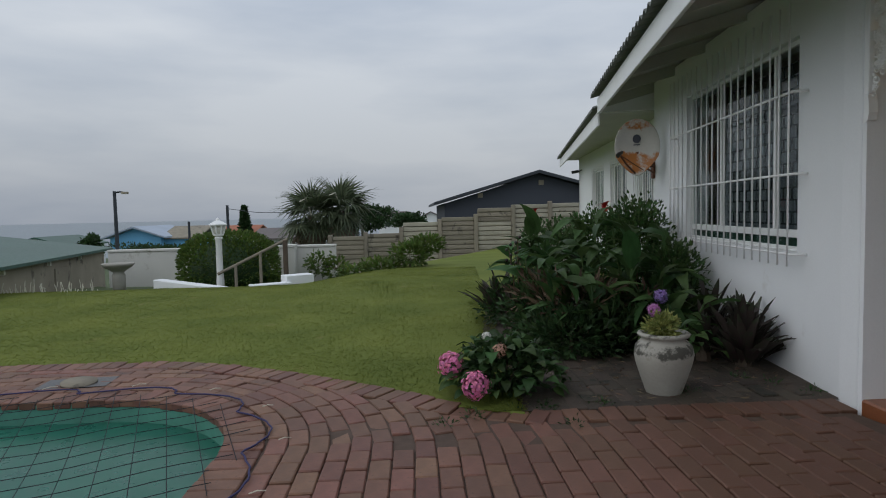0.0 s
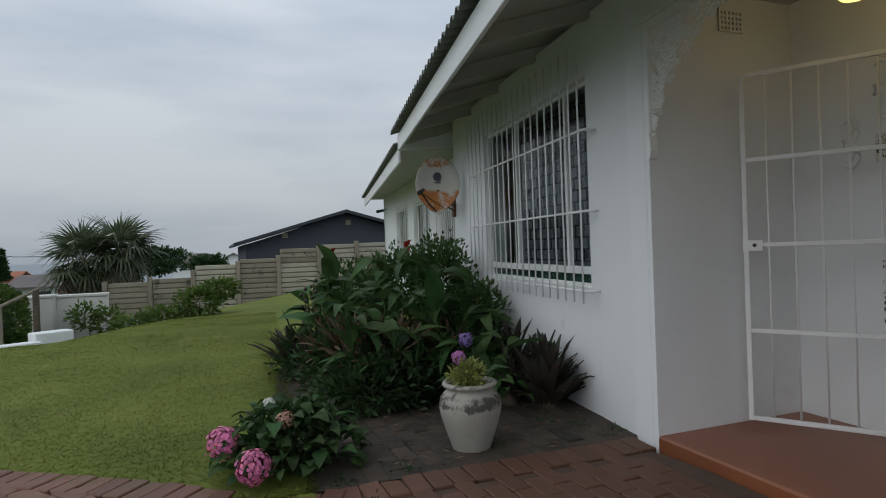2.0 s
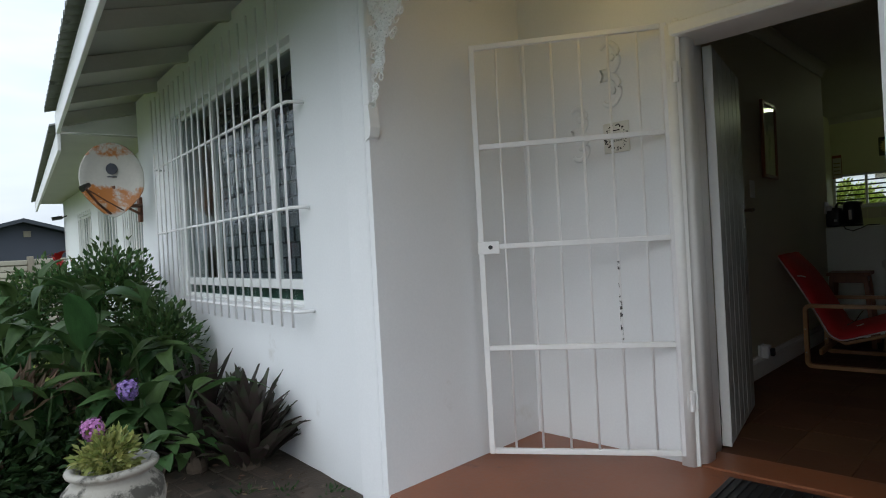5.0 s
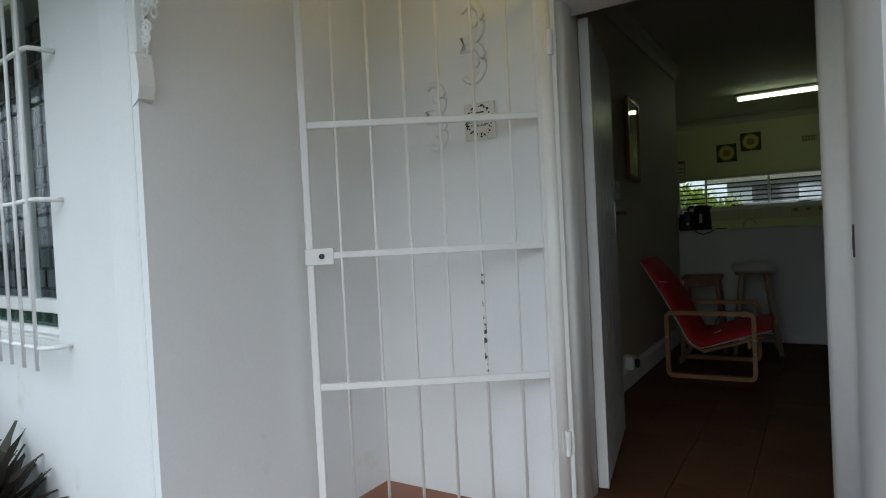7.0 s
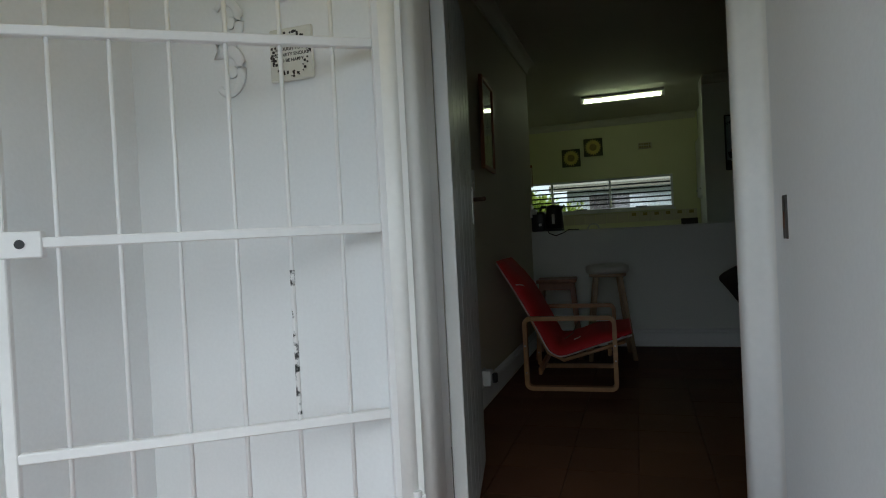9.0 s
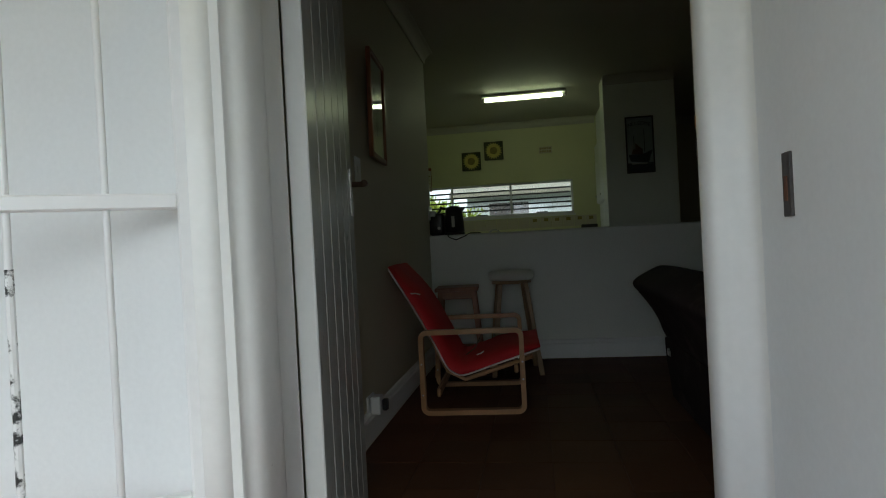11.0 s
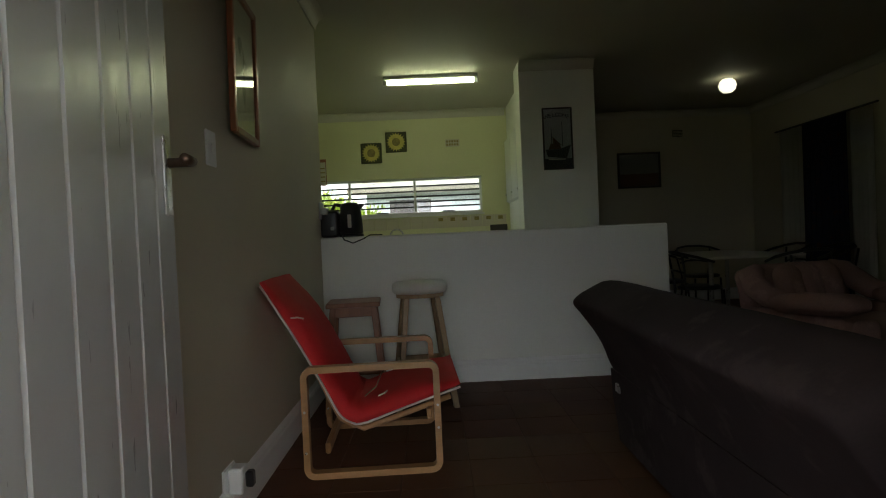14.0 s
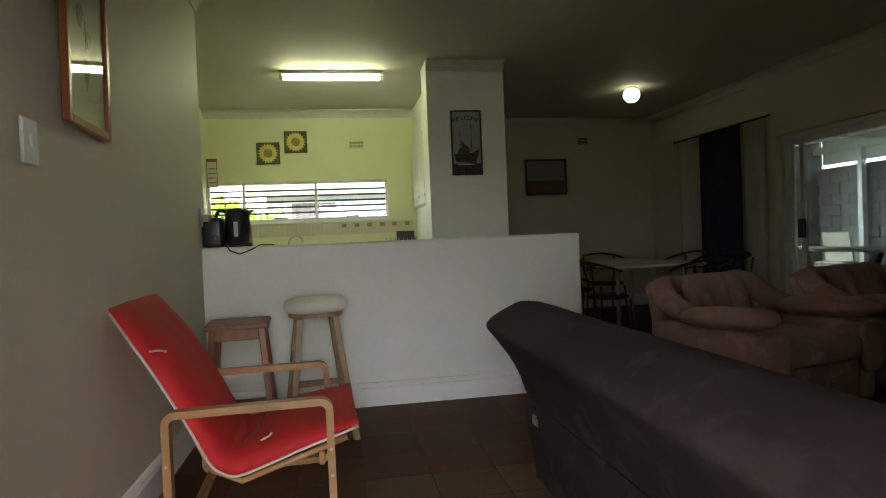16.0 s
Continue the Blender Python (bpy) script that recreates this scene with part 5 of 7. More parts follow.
part("bracket", cyl(bmesh.new(), (-0.1, 0, 0.02), (0.0, 0, 0.06), 0.012, seg=8), M_DARK, sl)

# satellite dish
sd = thing("satellite_dish", "rusting white satellite dish on a wall bracket", "satellite dish", look((2.62, 7.55, 1.86), (1.1, 2.5, 2.2)) @ Matrix.Diagonal((0.84, 0.94, 1, 1)))
bm = bmesh.new()
prof = [(0.0, 0.055), (0.08, 0.05), (0.16, 0.036), (0.24, 0.012), (0.295, -0.018), (0.305, -0.018), (0.305, -0.010), (0.25, 0.02), (0.16, 0.046), (0.06, 0.062), (0.001, 0.064)]
lathe(bm, [(max(r, 0.001), z) for r, z in prof], 36)
for v in bm.verts:
    v.co.y *= 1.12 if v.co.y > 0 else 1.22
    if v.co.y < -0.15:
        v.co.x *= 1 - 0.35 * (-0.15 - v.co.y) / 0.2
dsh = part("reflector", bm, M_DISH, sd, "white reflector streaked with rust", True)
part("emblem", lathe(bmesh.new(), [(0.002, -0.002), (0.055, -0.002), (0.055, 0.001), (0.002, 0.001)], 20), M_NAVY, dsh, "round dark emblem", at=pose(0.0, 0.10, 0.038))
part("emblem_mark", prism(bmesh.new(), [(-0.012, -0.03), (0.004, -0.034), (0.016, 0.01), (0.006, 0.035), (-0.004, 0.005)], 0.0, 0.003, "xy"), M_VINYL, dsh, "pale mark", at=pose(0.0, 0.10, 0.0365))
part("text_bar", box(-0.045, 0.045, -0.006, 0.006, 0.0, 0.003, 0, pose(0, 0.025, 0.042)), M_NAVY, dsh)
part("feed_arm", tube(bmesh.new(), [(0.02, -0.345, 0.01), (0.14, -0.26, -0.16), (0.24, -0.14, -0.26)], 0.012, 8), M_RUST, sd, "rusty feed arm")
part("feed_arm", tube(bmesh.new(), [(-0.10, -0.31, 0.0), (0.06, -0.24, -0.15), (0.24, -0.14, -0.26)], 0.006, 6), M_RUST, sd)
part("feed_horn", cyl(bmesh.new(), (0.27, -0.15, -0.28), (0.21, -0.10, -0.20), 0.03, 0.022, 12), M_DARK, sd)
part("back_box", box(-0.06, 0.06, -0.18, 0.04, 0.067, 0.12, 0.005), M_RUST, sd)
wb = thing("dish_bracket", "rusty steel wall bracket carrying the dish", "bracket")
part("arm", tube(bmesh.new(), [(3.02, 7.98, 1.66), (2.80, 7.80, 1.64), (2.68, 7.62, 1.68), (2.64, 7.60, 1.80)], 0.018, 8), M_RUST, wb, "", True)
part("arm", tube(bmesh.new(), [(3.02, 7.98, 1.56), (2.80, 7.80, 1.63)], 0.012, 8), M_RUST, wb)
part("wall_plate", box(2.97, 3.06, 7.95, 8.01, 1.50, 1.74, 0.004), M_RUST, wb)
# ---- garden ----
def leaf_mesh(name, L, W, material_, bend=0.4, fold=0.25, tip=1.6, n=7, across=2):
    """A leaf along x from its stalk, folded along the midrib and bending down; one mesh for many objects."""
    bm = bmesh.new()
    rows = []
    for i in range(n + 1):
        s = i / n
        w = W / 2 * math.sin(math.pi * min(1.0, s ** 0.75)) ** 0.8 * (1 if s < 0.95 else 0.5) + 0.003
        x, z = L * s * math.cos(bend * s), -L * s * math.sin(bend * s * s)
        row = []
        for k in range(-across, across + 1):
            q = k / across
            row.append(bm.verts.new((x, w * q, z + fold * w * abs(q) + 0.004 * math.sin(s * 19 + k))))
        rows.append(row)
    for a, b in zip(rows, rows[1:]):
        for k in range(2 * across):
            bm.faces.new((a[k], a[k + 1], b[k + 1], b[k]))
    return mesh_of(name, bm, material_, True)


def put_leaf(me, parent, at, yaw, pitch, roll=0.0, scale=1.0, name="leaf"):
    ob = new(name, me)
    ob.parent = parent
    ob.matrix_basis = Matrix.Translation(at) @ Euler((radians(roll), radians(-pitch), radians(yaw)), "XYZ").to_matrix().to_4x4() @ Matrix.Scale(scale, 4)
    return ob


def small_leaf(bm, p, d, L, W, rnd):
    """One small folded leaf of two triangles pairs."""
    d = d.normalized()
    side = d.cross(Vector((rnd.uniform(-1, 1), rnd.uniform(-1, 1), rnd.uniform(0.2, 1.2)))).normalized()
    up = side.cross(d) * (W * 0.18)
    a, c = p, p + d * L
    m = p + d * (L * 0.45)
    v = [bm.verts.new(q) for q in (a, m + side * W / 2 + up, c, m - side * W / 2 + up, m)]
    bm.faces.new((v[0], v[1], v[4]))
    bm.faces.new((v[1], v[2], v[4]))
    bm.faces.new((v[0], v[4], v[3]))
    bm.faces.new((v[4], v[2], v[3]))


def clump_leaves(bm, c, r, n, L, W, rnd, shell=0.45, zmin=None):
    """Leaves through an uneven rounded clump, facing outwards and up."""
    c = Vector(c)
    for _ in range(n):
        d = Vector((rnd.gauss(0, 1), rnd.gauss(0, 1), rnd.gauss(0, 1))).normalized()
        k = (shell + (1 - shell) * rnd.random()) * (0.85 + 0.3 * noise.noise(d * 2.3 + c))
        p = c + Vector((d.x * r[0], d.y * r[1], d.z * r[2])) * k
        if zmin is not None and p.z < zmin:
            continue
        out = (d + Vector((rnd.uniform(-0.7, 0.7), rnd.uniform(-0.7, 0.7), rnd.uniform(-0.2, 0.8))))
        s = rnd.uniform(0.7, 1.25)
        small_leaf(bm, p, out, L * s, W * s, rnd)
    return bm


rnd = random.Random(11)
CANNA = [leaf_mesh("canna_leaf", L, W, M_LEAF, b, f) for L, W, b, f in ((0.50, 0.20, 0.5, 0.3), (0.44, 0.17, 0.7, 0.35), (0.56, 0.17, 0.35, 0.4), (0.40, 0.18, 0.9, 0.2))]
CANNA_SPOTS = [(1.15, 5.55, 0.75), (1.45, 5.35, 0.62), (1.75, 5.55, 0.78), (1.10, 6.1, 0.85), (1.45, 5.95, 0.95), (1.85, 6.0, 1.0), (1.25, 6.6, 0.95), (1.65, 6.5, 1.08), (2.05, 6.5, 1.05), (2.15, 5.6, 0.72), (2.0, 5.15, 0.5), (1.05, 6.85, 0.8)]
for x, y, h in CANNA_SPOTS:
    cn = thing("canna_plant", "canna plant with broad dark green leaves in the garden bed", "plant", pose(x, y, -0.06), "canna plants")
    for j in range(3):
        lean = Vector((rnd.uniform(-0.16, 0.16), rnd.uniform(-0.18, 0.12), 0))
        top = h * rnd.uniform(0.85, 1.0)
        part("stem", tube(bmesh.new(), [(0.05 * j, 0, 0), (0.05 * j + lean.x * 0.4, lean.y * 0.4, top * 0.5), (0.05 * j + lean.x, lean.y, top)], [0.014, 0.011, 0.006], 6), M_LEAF, cn, "", True)
        for i in range(7):
            k = 0.34 + 0.64 * i / 6
            put_leaf(rnd.choice(CANNA), cn, (0.05 * j + lean.x * k, lean.y * k, top * k), rnd.uniform(0, 360), rnd.uniform(5, 70), rnd.uniform(-30, 30), rnd.uniform(0.5, 0.88))
for x, y, z in ((1.22, 6.75, 1.12), (2.02, 6.9, 1.18)):
    fl_ = thing("canna_flower", "scarlet canna flower on a tall stalk", "flower", pose(x, y, -0.06))
    part("stalk", tube(bmesh.new(), [(0, 0, 0), (0.03, 0, z * 0.6), (0.0, -0.03, z)], 0.007, 6), M_LEAF, fl_)
    for i in range(7):
        put_leaf(leaf_mesh("petal", 0.10, 0.045, M_REDFL, 0.5, 0.3, n=4, across=1), fl_, (0, -0.03, z - 0.03 + 0.012 * i), 51 * i, 60, 0, 1.0, "petal")
sd_ = thing("seed_stalk", "dry canna seed stalks with dark pods", "plant", pose(0.98, 6.3, -0.06))
for dx, z in ((0.0, 0.92), (-0.09, 0.85)):
    part("stalk", tube(bmesh.new(), [(0, 0, 0), (dx * 0.5, 0, z * 0.6), (dx, 0, z)], 0.005, 5), M_DRYL, sd_)
    for i in range(6):
        part("pod", lathe(bmesh.new(), [(0.004, 0), (0.014, 0.01), (0.014, 0.025), (0.004, 0.035)], 8, (dx + 0.02 * (-1) ** i, 0, z - 0.05 * i)), M_FRAMED, sd_, "", True)


def shrub(name, label, clumps, L, W, material_, seed, stems=6, at=(0, 0, 0), zmin=-0.05):
    rn = random.Random(seed)
    sh = thing(name, label, "shrub", pose(*at))
    c0 = Vector(clumps[0][0])
    for i in range(stems):
        c = Vector(clumps[i % len(clumps)][0])
        part("branch", tube(bmesh.new(), [(c0.x * 0.6 + c.x * 0.4, c0.y * 0.6 + c.y * 0.4, -0.08), (c.x * 0.8 + c0.x * 0.2, c.y * 0.8 + c0.y * 0.2, c.z * 0.5), tuple(c)], [0.018, 0.012, 0.005], 6), M_BARK, sh)
    bm = bmesh.new()
    for c, r, n in clumps:
        clump_leaves(bm, c, r, n, L, W, rn, 0.4, zmin)
    tagged(part("foliage", bm, material_, sh), kind="stuff")
    return sh


shrub("leafy_shrub", "dense dark green shrub against the house wall", [((2.45, 7.1, 0.75), (0.42, 0.5, 0.62), 4200), ((2.15, 7.6, 0.70), (0.5, 0.6, 0.55), 3600), ((1.6, 7.5, 0.62), (0.55, 0.6, 0.5), 3200), ((2.50, 6.3, 0.45), (0.3, 0.5, 0.45), 2600)], 0.055, 0.030, M_SHRUBL, 1)
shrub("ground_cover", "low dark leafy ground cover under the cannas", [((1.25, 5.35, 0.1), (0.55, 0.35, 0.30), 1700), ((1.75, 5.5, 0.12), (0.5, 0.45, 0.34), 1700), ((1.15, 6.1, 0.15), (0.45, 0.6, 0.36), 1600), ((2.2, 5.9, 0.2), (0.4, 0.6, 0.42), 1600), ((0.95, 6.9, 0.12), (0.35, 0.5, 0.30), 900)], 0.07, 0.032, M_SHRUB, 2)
shrub("withered_foliage", "withered brown leaves hanging under the cannas", [((1.4, 5.55, 0.33), (0.45, 0.3, 0.22), 260), ((1.15, 6.0, 0.35), (0.3, 0.4, 0.2), 160), ((1.9, 5.6, 0.3), (0.3, 0.3, 0.2), 140)], 0.16, 0.03, M_DRYL, 3, 3)

# rosettes of purple-backed strap leaves
BROM = [leaf_mesh("strap_leaf", L, 0.056, M_BROM, b * 0.6, 0.5, n=6, across=1) for L, b in ((0.36, 0.25), (0.30, 0.45), (0.40, 0.15))]


def rosette(at, k, n, seed):
    rn = random.Random(seed)
    ro = thing("strap_leaf_plant", "dark purple and green strap-leaved plant by the wall", "plant", pose(*at), "strap-leaved plants")
    part("stump", lathe(bmesh.new(), [(0.05, -0.02), (0.06, 0.03), (0.04, 0.09), (0.02, 0.12)], 8), M_BARK, ro)
    for i in range(n):
        a, q = rn.uniform(0, 360), rn.random()
        put_leaf(rn.choice(BROM), ro, (0.10 * k * math.cos(radians(a)) * q, 0.10 * k * math.sin(radians(a)) * q, 0.04 + 0.10 * (1 - q)), a, 86 - 46 * q, rn.uniform(-20, 20), k * rn.uniform(0.75, 1.1))


rosette((2.41, 4.83, -0.06), 1.12, 95, 1)
rosette((2.20, 5.02, -0.06), 0.9, 26, 2)
rosette((2.50, 5.55, -0.06), 1.2, 40, 3)
rosette((2.42, 6.0, -0.06), 1.2, 34, 4)
rosette((0.92, 7.0, -0.06), 1.2, 40, 5)
rosette((0.95, 6.4, -0.06), 0.9, 24, 6)

# hydrangeas
HYD = [leaf_mesh("hydrangea_leaf", L, W, M_LEAF, 0.6, 0.2, n=5) for L, W in ((0.15, 0.10), (0.12, 0.08))]


def flower_head(parent, at, r, material_, seed, label):
    rn = random.Random(seed)
    bm = bmesh.new()
    for _ in range(330):
        d = Vector((rn.gauss(0, 1), rn.gauss(0, 1), rn.gauss(0.3, 1))).normalized()
        p = Vector(at) + d * r * rn.uniform(0.8, 1.08) * (1 + 0.25 * noise.noise(d * 3 + Vector(at)))
        t = d.orthogonal().normalized()
        t.rotate(Matrix.Rotation(rn.uniform(0, 6.28), 3, d))
        b = d.cross(t)
        s = r * 0.15
        q = [bm.verts.new(p + t * s * a + b * s * c + d * s * h) for a, c, h in ((1, 0, .15), (0, 1, .15), (-1, 0, .15), (0, -1, .15))]
        bm.faces.new(q)
    part("flower_head", bm, material_, parent, label)


hy = thing("hydrangea", "low hydrangea bush with pink flower heads beside the paving", "shrub", pose(0.56, 4.42, -0.06))
rn = random.Random(8)
for i in range(240):
    a, q = rn.uniform(0, 360), rn.random() ** 0.6
    put_leaf(rn.choice(HYD), hy, (0.38 * q * math.cos(radians(a)), 0.30 * q * math.sin(radians(a)), 0.04 + 0.36 * math.sqrt(max(0, 1 - q * q)) * rn.uniform(0.3, 1.0)), a + rn.uniform(-40, 40), rn.uniform(-10, 55), rn.uniform(-30, 30), rn.uniform(0.5, 0.9))
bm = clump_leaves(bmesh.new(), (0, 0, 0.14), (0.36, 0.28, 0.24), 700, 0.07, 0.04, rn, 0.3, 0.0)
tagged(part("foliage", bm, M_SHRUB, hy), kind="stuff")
for i in range(5):
    part("stem", tube(bmesh.new(), [(0, 0, 0), (0.2 * math.cos(i * 1.3), 0.15 * math.sin(i * 1.3), 0.25)], 0.007, 5), M_BARK, hy)
flower_head(hy, (-0.36, -0.12, 0.22), 0.08, M_PINK, 1, "pink flower head")
flower_head(hy, (-0.22, -0.30, 0.13), 0.085, M_PINK, 2, "pink flower head")
flower_head(hy, (-0.05, -0.16, 0.31), 0.045, M_FADED, 3, "faded brown flower head")
flower_head(hy, (-0.12, -0.05, 0.38), 0.03, M_VINYL, 4, "small white flower head")
h2 = thing("hydrangea", "hydrangea with mauve flower heads beneath the cannas", "shrub", pose(2.02, 5.05, -0.06))
for i in range(60):
    a, q = rn.uniform(0, 360), rn.random() ** 0.6
    put_leaf(rn.choice(HYD), h2, (0.26 * q * math.cos(radians(a)), 0.34 * q * math.sin(radians(a)), 0.08 + 0.36 * math.sqrt(max(0, 1 - q * q)) * rn.uniform(0.3, 1.0)), a, rn.uniform(-10, 50), rn.uniform(-30, 30), rn.uniform(0.75, 1.1))
for i in range(3):
    part("stem", tube(bmesh.new(), [(0, 0, 0), (0.15 * math.cos(i * 2), 0.15 * math.sin(i * 2), 0.35)], 0.007, 5), M_BARK, h2)
flower_head(h2, (-0.12, 0.05, 0.50), 0.055, M_MAUVE, 5, "mauve flower head")

# urn-shaped pot
pot = thing("plant_pot", "weathered white urn planter with a trailing variegated plant", "planter", pose(1.575, 4.27, -0.06, 0, 0, 20))
part("body", lathe(bmesh.new(), [(0.95 * r, 0.81 * z) for r, z in [(0.09, 0.0), (0.115, 0.0), (0.12, 0.015), (0.15, 0.12), (0.185, 0.25), (0.195, 0.32), (0.185, 0.38), (0.155, 0.42), (0.14, 0.435), (0.145, 0.45), (0.168, 0.462), (0.172, 0.475), (0.165, 0.488), (0.145, 0.49), (0.135, 0.47), (0.125, 0.43)]], 40), M_URN, pot, "", True)
part("soil", lathe(bmesh.new(), [(0.001, 0.33), (0.112, 0.33), (0.112, 0.346), (0.001, 0.356)], 20), M_SOIL, pot)
pp = thing("potted_plant", "yellow-green variegated plant with a mauve flower in the urn", "plant", pose(1.575, 4.27, 0.29))
bm = clump_leaves(bmesh.new(), (-0.02, -0.02, 0.08), (0.125, 0.11, 0.11), 650, 0.042, 0.019, rn, 0.25, 0.0)
tagged(part("foliage", bm, M_VARIE, pp), kind="stuff")
part("stem", tube(bmesh.new(), [(0, 0, 0.0), (-0.03, 0.0, 0.15), (-0.05, 0.01, 0.20)], 0.005, 5), M_LEAF, pp)
flower_head(pp, (-0.06, 0.01, 0.185), 0.042, M_ORCHID, 9, "pink-mauve flower head")
put_leaf(HYD[0], pp, (0.10, -0.03, 0.07), -20, 50)

# weeds and litter at the pot's foot
bm = bmesh.new()
for x, y, n in ((1.72, 4.22, 60), (2.2, 4.5, 50), (0.75, 4.05, 60), (0.6, 4.02, 40), (0.30, 3.92, 60), (0.12, 3.80, 50), (0.85, 3.72, 40), (2.35, 4.35, 50), (2.48, 4.15, 40), (1.1, 4.06, 40)):
    clump_leaves(bm, (x, y, -0.055), (0.10, 0.07, 0.05), n, 0.03, 0.012, rn, 0.2, -0.06)
tagged(lone("weeds", bm, M_SHRUB, "small weeds in the paving joints", "weeds"), kind="stuff")
bm = bmesh.new()
for i in range(240):
    x, y = rn.uniform(0.9, 2.5), rn.uniform(4.05, 5.3)
    small_leaf(bm, Vector((x, y, -0.045)), Vector((rn.uniform(-1, 1), rn.uniform(-1, 1), 0.1)), rn.uniform(0.02, 0.07), 0.012, rn)
tagged(lone("leaf_litter", bm, M_DRYL, "dry leaf litter on the garden bed", "leaves"), kind="stuff")

# grass blades of the lawn
nr = np.random.RandomState(4)
N = 260000
gx = nr.uniform(-7.5, 2.2, N)
gy = 4.0 + 9.0 * nr.uniform(0, 1, N) ** 1.9
verts, faces = [], []
for i in range(N):
    x, y = gx[i], gy[i]
    if y < lawn_edge(x) + 0.01 * math.sin(x * 40) - 0.03 or y > lawn_far(x) or x > 0.66 + 0.06 * (y - 4):
        continue
    z = lawn_z(x, y)
    h, a, w = nr.uniform(0.002, 0.009), nr.uniform(0, 6.283), 0.004 + 0.0008 * (y - 4)
    k = nr.uniform(0.018, 0.040)
    lx, ly = -k * math.sin(a), k * math.cos(a)
    k = len(verts)
    verts += [(x - w * math.cos(a), y - w * math.sin(a), z - 0.003), (x + w * math.cos(a), y + w * math.sin(a), z - 0.003), (x + lx, y + ly, z + h)]
    faces.append((k, k + 1, k + 2))
me = bpy.data.meshes.new("grass")
me.from_pydata(verts, [], faces)
me.materials.append(M_BLADE)
tagged(new("grass", me), "short mown grass blades of the lawn", "grass", "", "stuff")

# ---- terrace edge, steps, lamp post, boundary walls ----
def low_wall(name, p, q, z0, z1, t=0.22, label="low white painted garden wall", cap=0.0):
    L = math.dist(p, q)
    w = thing(name, label, "wall", along(p, q))
    tagged(w, kind="structure")
    part("wall_body", box(-t / 2, t / 2, 0, L, z0, z1, 0.012), M_OLDW if cap else M_WALL, w)
    if cap:
        part("coping", box(-t / 2 - cap, t / 2 + cap, -0.01, L + 0.01, z1 + 0.002, z1 + 0.06, 0.01), M_OLDW, w)
    return w


gw = low_wall("garden_wall", (-5.0, 12.35), (-3.05, 11.15), -0.9, -0.03)
gw.matrix_world = gw.matrix_world @ pose(0, 0, 0, -2.6, 0, 0)
low_wall("garden_wall", (-2.92, 11.10), (-2.30, 11.45), -0.9, -0.05)
low_wall("garden_wall", (-2.42, 11.52), (-1.98, 11.80), -0.9, 0.06, 0.30)
for i in range(4):
    setting("step", box(-0.6, 0.6, 0.30 * i, 0.30 * (i + 1), -1.4, -0.2 - 0.18 * i, 0.008), M_CONC, "concrete garden step", pose(-3.1, 11.5, 0, 0, 0, 28))
low_wall("boundary_wall", (-7.2, 15.0), (-1.95, 15.2), -2.0, 0.37, 0.22, "white painted boundary wall with a coping", 0.02)
low_wall("gate_pillar", (-3.15, 14.9), (-2.85, 14.9), -2.0, 0.40, 0.3, "white painted wall pillar", 0.02)
rl = thing("hand_rail", "pale green pipe handrail down the garden steps", "rail")
A, B = Vector((-3.85, 12.3, 0.04)), Vector((-2.55, 12.6, 0.68))
part("rail", cyl(bmesh.new(), A, B, 0.028, seg=8), M_CONC, rl)
for k in (0.25, 0.6, 0.96):
    p = A.lerp(B, k)
    part("post", cyl(bmesh.new(), (p.x, p.y, -1.3), p, 0.03 if k < 0.9 else 0.05, seg=8), M_BARK if k > 0.9 else M_CONC, rl)
lp = thing("garden_lamp", "white lantern on a white post beside the steps", "lamp post", pose(-3.85, 12.45, 0))
part("post", lathe(bmesh.new(), [(0.075, -1.3), (0.075, -0.1), (0.065, 0.0), (0.06, 0.70), (0.075, 0.72), (0.075, 0.75), (0.05, 0.76)], 16), M_TRIMW, lp, "", True)
ln = part("lantern", lathe(bmesh.new(), [(0.05, 0.76), (0.10, 0.78), (0.11, 0.80), (0.10, 0.81)], 8), M_TRIMW, lp)
for i in range(8):
    a = math.pi / 4 * i
    part("lantern_bar", cyl(bmesh.new(), (0.095 * math.cos(a), 0.095 * math.sin(a), 0.80), (0.145 * math.cos(a), 0.145 * math.sin(a), 0.985), 0.016, seg=6), M_TRIMW, ln)
part("lantern_core", lathe(bmesh.new(), [(0.07, 0.80), (0.11, 0.98), (0.02, 0.98)], 12), M_VINYL, lp, "", True)
part("lantern_roof", lathe(bmesh.new(), [(0.175, 0.98), (0.18, 1.0), (0.10, 1.05), (0.035, 1.08), (0.03, 1.11), (0.008, 1.13)], 8), M_TRIMW, lp)
ur = thing("garden_urn", "pale concrete bowl planter on the terrace", "planter", pose(-6.25, 13.4, -0.02) @ Matrix.Diagonal((1.0, 1.0, 0.62, 1)))
part("bowl", lathe(bmesh.new(), [(0.12, -1.0), (0.13, 0.0), (0.10, 0.08), (0.16, 0.16), (0.26, 0.26), (0.31, 0.34), (0.32, 0.40), (0.28, 0.40), (0.20, 0.30)], 24), M_POT, ur, "", True)

